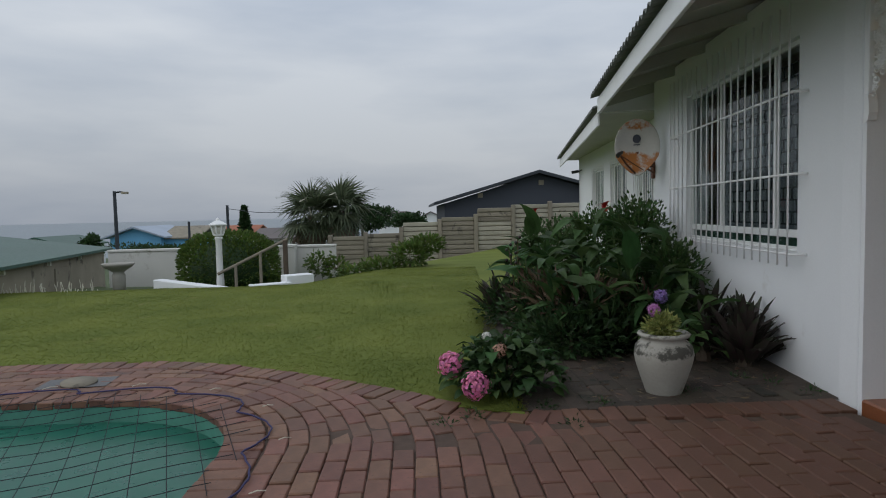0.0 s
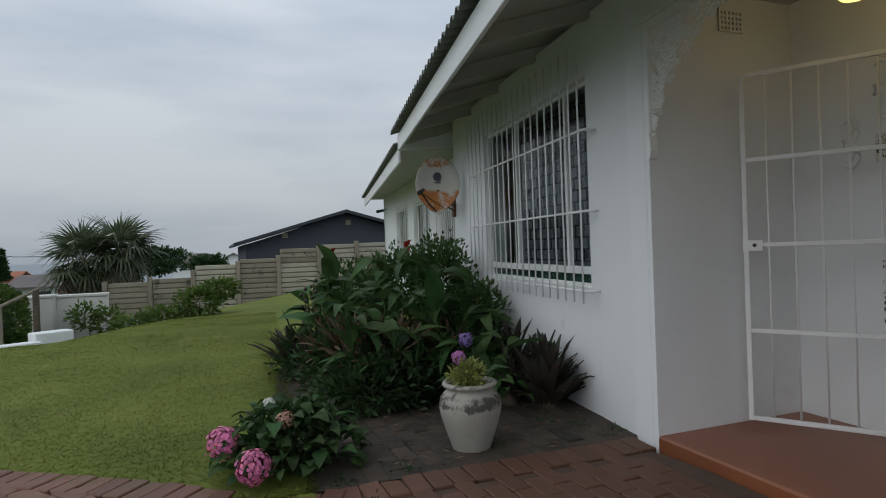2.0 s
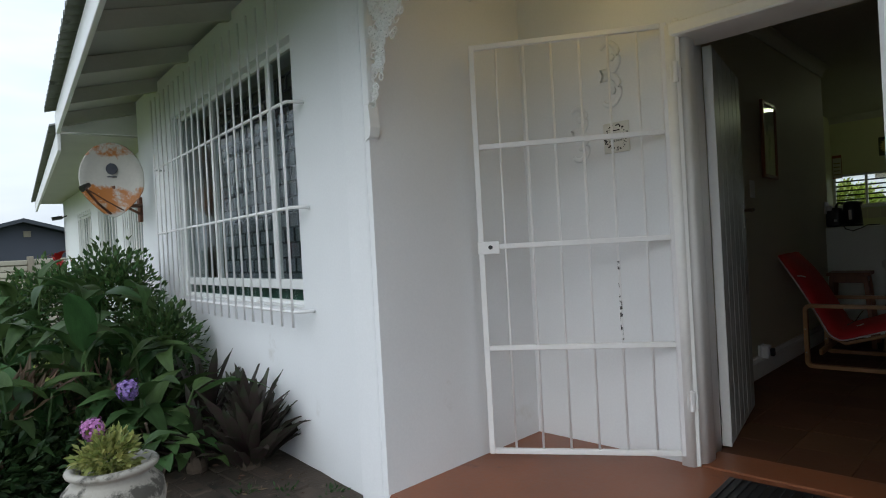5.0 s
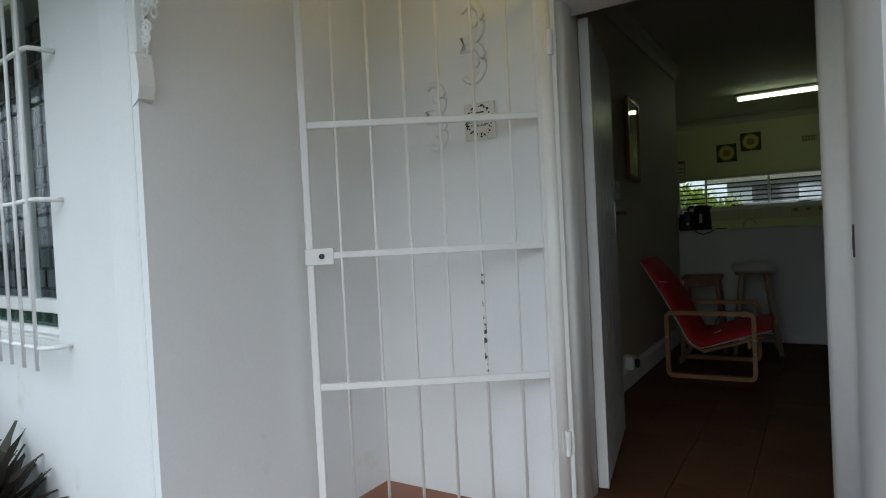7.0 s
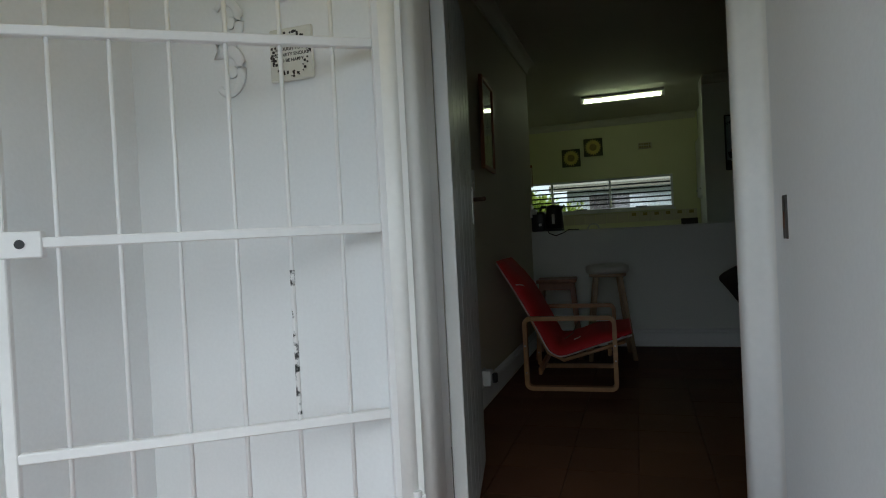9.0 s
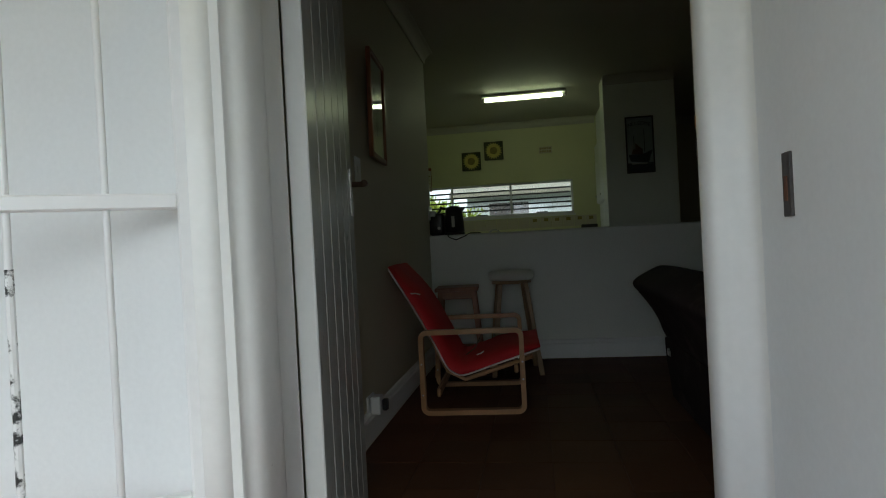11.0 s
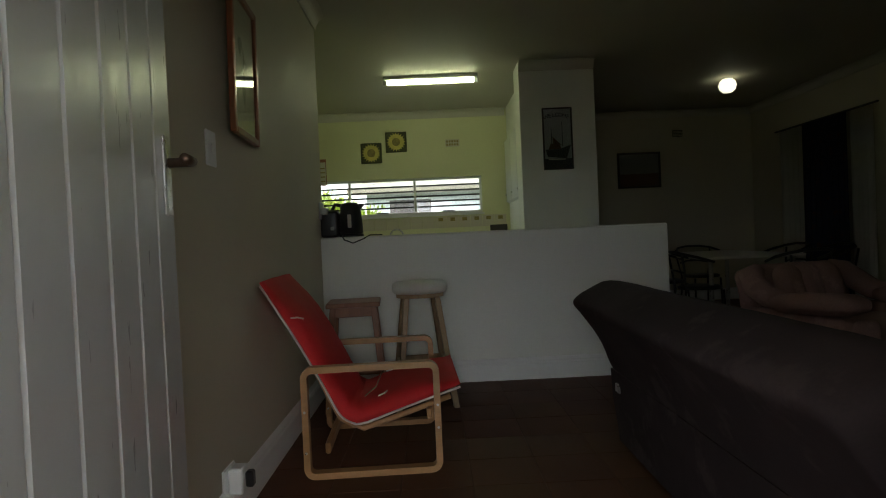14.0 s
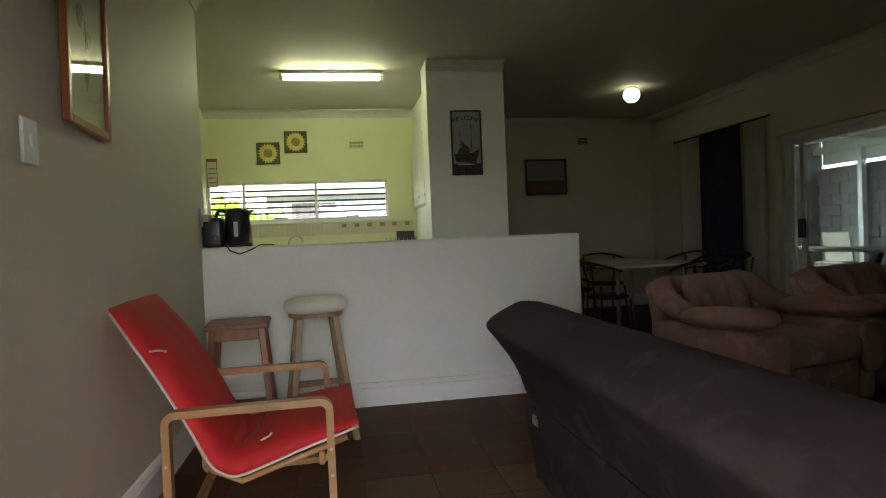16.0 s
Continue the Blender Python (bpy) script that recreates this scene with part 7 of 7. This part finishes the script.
def hung_frame(m, w, h, material_, fw, name, label, bg):
    f = thing(name, label, "picture", m)
    part("frame", box(-w / 2, -w / 2 + fw, -0.025, 0, -h / 2, h / 2, 0.004), material_, f)
    part("frame", box(w / 2 - fw, w / 2, -0.025, 0, -h / 2, h / 2, 0.004), material_, f)
    part("frame", box(-w / 2 + fw, w / 2 - fw, -0.025, 0, -h / 2, -h / 2 + fw, 0.004), material_, f)
    part("frame", box(-w / 2 + fw, w / 2 - fw, -0.025, 0, h / 2 - fw, h / 2, 0.004), material_, f)
    pr = part("print", box(-w / 2 + fw, w / 2 - fw, -0.010, -0.002, -h / 2 + fw, h / 2 - fw), bg, f)
    g = part("glass", box(-w / 2 + fw, w / 2 - fw, -0.0165, -0.0145, -h / 2 + fw, h / 2 - fw), M_PICGL, f)
    g.visible_shadow = False
    return f, pr


# botanical print by the door
f, pr = hung_frame(pose(6.10, LW - 0.018, 1.79, 0.8, 0, 3.4), 0.42, 0.60, M_FRAMEW, 0.03, "framed_print", "glazed botanical print in a cherry wood frame", M_PAPER)
for x, z, s_ in ((-0.05, 0.08, 1.0), (0.03, 0.02, 0.8), (0.0, -0.1, 0.9)):
    part("flower_drawing", prism(bmesh.new(), [(x + 0.03 * s_ * math.cos(a) * (1 + 0.3 * math.sin(3 * a)), z + 0.04 * s_ * math.sin(a)) for a in [0.5236 * i for i in range(12)]], -0.0125, -0.0105, "xz"), M_SHRUB, pr)
part("stem_drawing", box(-0.004, 0.004, -0.0125, -0.0105, -0.16, 0.08), M_SHRUB, pr)

# ship poster on the pier; faces -x
M_POSTER = material("poster_grey_blue", (0.46, 0.50, 0.52), 0.6, 0.15, 4, 30, 0.02)
M_HULL = material("poster_navy", (0.025, 0.035, 0.055), 0.6, 0.2, 9, 40, 0.02)
f, pr = hung_frame(pose(9.287, 1.22, 1.935, 0, 0, -90), 0.285, 0.59, M_FRAMED, 0.014, "ship_poster", "framed vintage steamship poster on the pier", M_POSTER)
part("hull", prism(bmesh.new(), [(-0.10, -0.17), (0.08, -0.19), (0.125, -0.06), (0.02, -0.10), (-0.12, -0.10)], -0.0125, -0.0105, "xz"), M_HULL, pr, "dark ship's hull")
part("deck", prism(bmesh.new(), [(-0.09, -0.098), (0.03, -0.098), (0.02, -0.05), (-0.07, -0.045)], -0.0125, -0.0105, "xz"), M_RUST, pr, "orange deckhouse")
for x, z1 in ((-0.06, 0.10), (0.045, 0.16)):
    part("mast", box(x - 0.003, x + 0.003, -0.0125, -0.0105, -0.08, z1), M_HULL, pr)
part("sea", box(-0.128, 0.128, -0.012, -0.0105, -0.28, -0.19), M_HULL, pr)
for i, ch_ in enumerate("WELCOME"):
    fc = bpy.data.curves.new("letter", "FONT")
    fc.body, fc.size, fc.align_x, fc.extrude = ch_, 0.052, "CENTER", 0.001
    tmp = bpy.data.objects.new("letter", fc)
    me = bpy.data.meshes.new_from_object(tmp)
    bpy.data.objects.remove(tmp)
    me.materials.append(M_HULL)
    a = radians(24 - 48 * i / 6)
    lt = new("letter", me)
    lt.parent = pr
    lt.matrix_basis = pose(-0.235 * math.sin(a), -0.0115, -0.01 + 0.22 * math.cos(a), 0, math.degrees(-a), 0) @ pose(0, 0, 0, 90, 0, 0)
part("reflection", box(-0.09, 0.07, -0.0128, -0.0105, -0.202, -0.192), M_VINYL, pr, "pale bow wave")
part("sail", prism(bmesh.new(), [(-0.045, -0.05), (0.035, -0.06), (-0.05, 0.02)], -0.0125, -0.0105, "xz"), M_RUST, pr, "brown furled sail")
# sea picture on the dining wall
M_SEAP = material("painted_sky", (0.24, 0.26, 0.27), 0.5, 0.3, 5, 30, 0.03)
f, pr = hung_frame(pose(DB - 0.003, -0.485, 1.865, 0, 0, -90), 0.61, 0.50, M_FRAMED, 0.03, "sea_painting", "dark framed seascape on the dining wall", M_SEAP)
part("shore", box(-0.272, 0.272, -0.0125, -0.0105, -0.218, -0.05), M_RUST, pr, "brown shore")

# switch and sockets on the left wall
sw = thing("light_switch", "tall white light switch plate", "switch", pose(5.73, LW, 1.40))
part("plate", box(-0.045, 0.045, -0.010, 0.0, -0.065, 0.065, 0.004), M_TRIMW, sw)
part("rocker", box(-0.012, 0.012, -0.018, -0.011, -0.02, 0.02, 0.003), M_TRIMW, sw)
sk = thing("wall_socket", "white wall socket with a plugged adaptor near the floor", "socket", pose(5.74, LW, 0.175))
part("plate", box(-0.06, 0.06, -0.012, 0.0, -0.055, 0.055, 0.004), M_TRIMW, sk)
part("adaptor", box(-0.03, 0.045, -0.065, -0.012, -0.045, 0.05, 0.006), M_TRIMW, sk)
part("plug", box(0.0, 0.035, -0.095, -0.065, -0.03, 0.03, 0.006), M_DARK, sk)

# ---- sliding door and covered patio ----
sdoor = thing("door_2", "aluminium sliding glass door standing partly open", "door")
tagged(sdoor, kind="structure")
SX0, SX1, SY = 5.98, 9.47, RW - 0.10
SH = 1.985
for a, b in ((SX0, SX0 + 0.05), (SX1 - 0.05, SX1)):
    part("frame", box(a, b, SY - 0.05, SY + 0.05, 0, SH, 0.004), M_ALU, sdoor)
part("frame", box(SX0, SX1, SY - 0.05, SY + 0.05, SH - 0.05, SH, 0.004), M_ALU, sdoor)
part("track", box(SX0, SX1, SY - 0.05, SY + 0.05, 0.0, 0.02, 0.003), M_ALU, sdoor)
for x0, x1, y in ((SX1 - 1.32, SX1 - 0.05, SY - 0.02), (SX1 - 1.55, SX1 - 0.23, SY + 0.02)):
    part("sash", box(x0, x0 + 0.05, y - 0.015, y + 0.015, 0.02, SH - 0.05, 0.003), M_ALU, sdoor)
    part("sash", box(x1 - 0.05, x1, y - 0.015, y + 0.015, 0.02, SH - 0.05, 0.003), M_ALU, sdoor)
    part("sash", box(x0, x1, y - 0.015, y + 0.015, 0.02, 0.08, 0.003), M_ALU, sdoor)
    part("sash", box(x0, x1, y - 0.015, y + 0.015, SH - 0.11, SH - 0.05, 0.003), M_ALU, sdoor)
    p_ = part("pane", box(x0 + 0.045, x1 - 0.045, y - 0.002, y + 0.002, 0.08, SH - 0.11), M_GLASS, sdoor)
    p_.visible_shadow = False
part("lock_case", box(SX1 - 0.30, SX1 - 0.23, SY + 0.036, SY + 0.075, 0.93, 1.12, 0.006), M_DARK, sdoor, "black lock case")
cr = thing("curtain_rail", "dark curtain rail above the sliding door", "curtain rail")
part("rail", cyl(bmesh.new(), (9.45, RW + 0.09, 2.20), (11.25, RW + 0.09, 2.20), 0.012, seg=8), M_DARK, cr)
RCM = pose(0, RW + 0.09, 0, 0, 0, -90)
lone("curtain", curtain_bm(9.90, 10.66, 0.04, 2.19, 0.0, 0.04, 8), M_CURTD, "dark blue patterned curtain drawn aside", "curtain", pose(0, RW + 0.10, 0, 0, 0, 0) @ Matrix(((0, 1, 0, 0), (1, 0, 0, 0), (0, 0, 1, 0), (0, 0, 0, 1))), "", True)
for a, b in ((9.56, 9.90), (10.67, 11.2)):
    lone("curtain", curtain_bm(a, b, 0.04, 2.19, 0.0, 0.03, 5), M_SHEER, "sheer white curtain beside the dark curtain", "curtain", pose(0, RW + 0.06, 0, 0, 0, 0) @ Matrix(((0, 1, 0, 0), (1, 0, 0, 0), (0, 0, 1, 0), (0, 0, 0, 1))), "sheer curtains", True)
setting("patio_floor", box(3.5, 14.0, -7.5, RW - 0.2, -0.3, -0.02), M_CONC, "grey concrete floor of the covered patio")
pwall = setting("wall_patio", box(3.5, 14.2, -6.70, -6.52, -0.3, 2.06), M_BLOCK, "grey block wall round the covered patio")
BL = mesh_of("block", box(-0.193, 0.193, -0.02, 0.02, -0.093, 0.093, 0.006), M_BLOCK)
for j in range(10):
    for i in range(22):
        b = new("block", BL)
        b.parent, b.matrix_basis = pwall, pose(5.2 + 0.40 * i + (0.2 if j % 2 else 0), -6.51, 0.10 + 0.195 * j)
setting("wall_patio_end", wall_bm(4.3, 0.2, -0.3, 2.6, [(-5.7, -4.1, 1.05, 2.1)], -6.6, 13.9), M_BLOCK, "grey block end wall of the patio")
proof = thing("patio_roof", "white beamed lean-to roof over the back patio", "roof")
tagged(proof, kind="structure")
part("roof_sheet", box(4.4, 14.2, -6.6, RW - 0.2, 2.62, 2.66), M_ROOFD, proof)
for i in range(7):
    part("beam", box(5.0 + 1.25 * i, 5.12 + 1.25 * i, -6.6, RW - 0.2, 2.44, 2.62, 0.006), M_TRIMW, proof)
part("fascia", box(3.6, 13.9, -6.64, -6.60, 2.125, 2.60, 0.005), M_TRIMW, proof)
for y in (-3.6, -5.0, -6.45):
    part("purlin", box(3.6, 13.9, y - 0.05, y + 0.05, 2.32, 2.44, 0.005), M_TRIMW, proof)
for x in (8.0, 10.4, 12.8):
    part("post", box(x - 0.05, x + 0.05, -6.42, -6.32, -0.02, 2.32, 0.006), M_TRIMW, proof)
plm = thing("patio_light", "small lit bulkhead lamp under the patio roof", "light", pose(10.74, -4.5, 0))
part("globe", lathe(bmesh.new(), [(0.01, 2.30), (0.07, 2.32), (0.09, 2.37), (0.07, 2.43)], 16), M_GLOBE, plm, "", True)
part("mount", lathe(bmesh.new(), [(0.07, 2.43), (0.08, 2.44), (0.08, 2.62), (0.02, 2.62)], 16), M_TRIMW, plm)
pt = thing("picnic_table", "grey weathered wooden picnic table with joined benches", "table", pose(11.1, -4.3, -0.02, 0, 0, 6))
for i in range(5):
    part("plank", box(-0.95, 0.95, -0.36 + 0.146 * i, -0.225 + 0.146 * i, 0.70, 0.74, 0.005), M_CONC, pt)
for s_ in (-1, 1):
    for k in (0, 1):
        part("bench_plank", box(-0.95, 0.95, s_ * 0.72 - 0.14 + 0.145 * k, s_ * 0.72 - 0.01 + 0.145 * k, 0.42, 0.455, 0.005), M_CONC, pt)
    for x in (-0.7, 0.7):
        part("leg", box(-0.02, 0.02, -0.045, 0.045, 0, 0.80, 0.005, pose(x, s_ * 0.52, 0, s_ * 30, 0, 0)), M_CONC, pt)
for x in (-0.66, 0.66):
    part("cross_bar", box(x - 0.02, x + 0.02, -0.85, 0.85, 0.33, 0.42, 0.005), M_CONC, pt)
pb = thing("folding_chair", "pale wooden folding chair by the patio wall", "chair", pose(12.5, -5.7, -0.02, 0, 0, 15))
part("backrest", box(-0.22, 0.22, 0, 0.03, 0.45, 0.95, 0.006, pose(0, 0, 0, -12, 0, 0)), M_PAPER, pb)
part("seat", box(-0.22, 0.22, 0.0, 0.42, 0.42, 0.45, 0.006), M_PAPER, pb)
for x in (-0.2, 0.2):
    for y in (0.04, 0.38):
        part("leg", box(x - 0.015, x + 0.015, y - 0.015, y + 0.015, 0, 0.42), M_WOOD, pb)

# ---- outside the kitchen window ----
nb = hip_house("house", "pale grey neighbouring house behind the kitchen", 18.0, 26.0, -2.0, 4.0, -0.5, 2.2, 3.4, M_WALL, M_CONC, False, 0.4)
for y in (0.2, 2.4):
    w = part("window", box(17.95, 18.02, y, y + 1.1, 1.55, 2.05), M_TRIMW, nb)
    part("pane", box(17.94, 17.955, y + 0.06, y + 1.04, 1.61, 1.99), M_GREYR, w)
yw = thing("garden_wall", "grey block garden wall behind the kitchen", "wall")
part("wall_body", box(15.6, 15.8, -1.2, 9.0, -0.4, 1.55, 0.02), M_BLOCK, yw)
M_LIME = material("lime_green_leaf", (0.34, 0.42, 0.05), 0.5, 0.3, 2, 20, 0.05, island=0.35)
shrub("leafy_shrub", "bright yellow-green shrub outside the kitchen window", [((14.1, 4.25, 1.35), (0.6, 0.65, 0.65), 1800), ((14.2, 3.65, 1.15), (0.5, 0.6, 0.55), 1300), ((14.0, 4.8, 0.9), (0.7, 0.8, 0.9), 1200)], 0.10, 0.05, M_LIME, 51, 6)
# ---- pool net, rope and clips ----
net = thing("pool_net", "dark knotted safety net stretched over the pool", "pool net")
bm = bmesh.new()
NZ = -0.075


def net_z(x, y):
    d = min(1.2, max(0.0, -pool_dist(x, y) + 0.1))
    return -0.035 - 0.05 * d


def net_line(p, d, L):
    pts = []
    n = int(L / 0.12)
    for i in range(n + 1):
        q = (p[0] + d[0] * 0.12 * i, p[1] + d[1] * 0.12 * i)
        if pool_dist(*q) < 0.13 and q[0] > -5.5 and q[1] > 1.2:
            pts.append((q[0], q[1], net_z(*q) + 0.006 * math.sin(7 * q[0] + 5 * q[1])))
        elif len(pts) > 1:
            tube(bm, pts, 0.0022, 4)
            pts = []
        else:
            pts = []
    if len(pts) > 1:
        tube(bm, pts, 0.0022, 4)


A1, A2 = radians(22), radians(112)
for k in range(-62, 62):
    for a in (A1, A2):
        d = (math.cos(a), math.sin(a))
        nrm = (-d[1], d[0])
        c = (-3.0 + nrm[0] * 0.155 * k, 2.8 + nrm[1] * 0.155 * k)
        net_line((c[0] - d[0] * 6, c[1] - d[1] * 6), d, 12.0)
tagged(part("netting", bm, M_NET, net), kind="stuff")


def pool_line(s, d):
    """A place at arc length s along the line d outside the pool's edge."""
    r, straight = POOL_R + d, POOL_Y - POOL_R - 0.9
    if s < straight:
        return POOL_X + d, 0.9 + s
    if s < straight + r * math.pi / 2:
        a = (s - straight) / r
        return POOL_X - POOL_R + r * math.cos(a), POOL_Y - POOL_R + r * math.sin(a)
    return POOL_X - POOL_R - (s - straight - r * math.pi / 2), POOL_Y + d


pts = []
for i in range(170):
    s = 1.2 + 0.035 * i
    d = 0.12 + 0.12 * abs(math.sin(i * 0.16)) + 0.004 * math.sin(i * 1.7)
    pts.append((*pool_line(s, d), -0.036))
part("edge_rope", tube(bmesh.new(), pts, 0.0055, 6), M_ROPE, net, "blue edge rope lying in loops", True)
for i in range(9):
    s = 1.5 + 0.62 * i
    x, y = pool_line(s, 0.28)
    x2, y2 = pool_line(s + 0.03, 0.345)
    part("clip", tube(bmesh.new(), [(x, y, -0.04), ((x + x2) / 2, (y + y2) / 2, -0.034), (x2, y2, -0.042)], 0.003, 5), M_PAPER, net, "pale anchor clip")
wl_ = thing("skimmer_lid", "broken grey skimmer lid let into the paving", "lid", pose(-2.5, 4.95, -0.05, 0, 0, 6))
part("pit", box(-0.24, 0.24, -0.13, 0.13, -0.02, 0.003), M_DARK, wl_)
part("lid", lathe(bmesh.new(), [(0.001, 0.0), (0.10, 0.0), (0.12, 0.006), (0.12, 0.014), (0.001, 0.02)], 20), M_CONC, wl_, "", True, pose(0.02, -0.02, 0.004, 4, 3, 0))
# ---- pavers and floor tiles ----
def paver_me(name, L, W, H, material_):
    return mesh_of(name, box(-L / 2, L / 2, -W / 2, W / 2, -H, 0, 0.006), material_)


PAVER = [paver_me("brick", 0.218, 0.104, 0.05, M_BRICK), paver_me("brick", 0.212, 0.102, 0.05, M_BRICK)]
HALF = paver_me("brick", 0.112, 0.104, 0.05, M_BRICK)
rb = random.Random(2)
spots = []


def rail_point(s, d):
    """A place at arc length s along the line that runs d outside the pool's edge, and the way's direction."""
    r = POOL_R + d
    straight = POOL_Y - POOL_R + 1.335
    arc_l = r * math.pi / 2
    if s < straight:
        return POOL_X + d, s - 1.335, 90.0
    if s < straight + arc_l:
        a = (s - straight) / r
        return POOL_X - POOL_R + r * math.cos(a), POOL_Y - POOL_R + r * math.sin(a), 90 + math.degrees(a)
    return POOL_X - POOL_R - (s - straight - arc_l), POOL_Y + d, 180.0


def free(x, y, clear):
    if x > STOEP_X - clear or x < -6.5:
        return False
    return y < (lawn_edge(x) - clear if x < 0.72 else 3.96 - clear)


s = 0.0
while s < 11.7:
    x, y, a = rail_point(s * 1.0, 0.10)
    if free(x, y, 0.1):
        spots.append((x, y, -0.048, a + 90, 0))
    s += 0.112 if 4.785 > s or s > 6.635 else 0.108
for i in range(34):
    d = 0.275 + 0.1095 * i
    s = 0.11 * (i % 2)
    while s < 13.2:
        x, y, a = rail_point(s, d)
        if free(x, y, 0.17):
            spots.append((x, y, -0.05, a, 0))
        s += 0.2235
x = -6.0
while x < STOEP_X - 0.1:
    e = lawn_edge(x) if x < 0.72 else 3.97
    e2 = lawn_edge(x + 0.02) if x < 0.70 else 3.97
    a = math.degrees(math.atan2(e2 - e, 0.02))
    spots.append((x + 0.05, e - 0.085, -0.047, a + 90, 0))
    x += 0.112 * math.cos(radians(a))
near = sorted(range(len(spots)), key=lambda k: math.hypot(spots[k][0] - 0.3, spots[k][1] - 3.5))
near_set = set(near[:300])
far_bm = bmesh.new()
far_v, far_f = [], []
for k, (x, y, z, a, h) in enumerate(spots):
    gone = rb.random()
    dz, tx, ty, da = rb.uniform(-0.004, 0.003), rb.uniform(-1.4, 1.4), rb.uniform(-1.4, 1.4), rb.uniform(-1.2, 1.2)
    if -0.5 < x < 1.1 and 3.5 < y < 4.1:
        dz, da, tx, ty = dz - rb.uniform(0, 0.012), da * 4, tx * 2.5, ty * 2.5
        if gone < 0.07:
            continue
    m = pose(x, y, z + dz, tx, ty, a + da)
    if k in near_set:
        b = new("brick", PAVER[k % 2])
        b.parent, b.matrix_basis = PAVE, m
    else:
        me_ = PAVER[0]
        o = len(far_v)
        far_v += [tuple(m @ v.co) for v in me_.vertices]
        far_f += [tuple(o + i for i in p.vertices) for p in me_.polygons]
me = bpy.data.meshes.new("brick_rows")
me.from_pydata(far_v, [], far_f)
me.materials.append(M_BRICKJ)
ob = new("brick_rows", me)
ob.parent = PAVE
tagged(ob, "rows of clay pavers further off", kind="stuff")
far_bm.free()
# old sunken pavers in the garden bed
far_v, far_f = [], []
for i in range(14):
    for j in range(6):
        x, y = 0.95 + 0.113 * i, 4.10 + 0.228 * j + (0.114 if i % 2 else 0)
        if y > 5.2 or rb.random() < 0.12:
            continue
        m = pose(x, y, -0.050 + rb.uniform(-0.006, 0.003), rb.uniform(-1.2, 1.2), rb.uniform(-1.2, 1.2), 90 + rb.uniform(-2, 2))
        o = len(far_v)
        far_v += [tuple(m @ v.co) for v in PAVER[0].vertices]
        far_f += [tuple(o + q for q in p.vertices) for p in PAVER[0].polygons]
me = bpy.data.meshes.new("old_bricks")
me.from_pydata(far_v, [], far_f)
me.materials.append(M_OLDBRICK)
ob = new("old_bricks", me)
ob.parent = bpy.data.objects["flower_bed"]
tagged(ob, "sunken mossy pavers", kind="stuff")
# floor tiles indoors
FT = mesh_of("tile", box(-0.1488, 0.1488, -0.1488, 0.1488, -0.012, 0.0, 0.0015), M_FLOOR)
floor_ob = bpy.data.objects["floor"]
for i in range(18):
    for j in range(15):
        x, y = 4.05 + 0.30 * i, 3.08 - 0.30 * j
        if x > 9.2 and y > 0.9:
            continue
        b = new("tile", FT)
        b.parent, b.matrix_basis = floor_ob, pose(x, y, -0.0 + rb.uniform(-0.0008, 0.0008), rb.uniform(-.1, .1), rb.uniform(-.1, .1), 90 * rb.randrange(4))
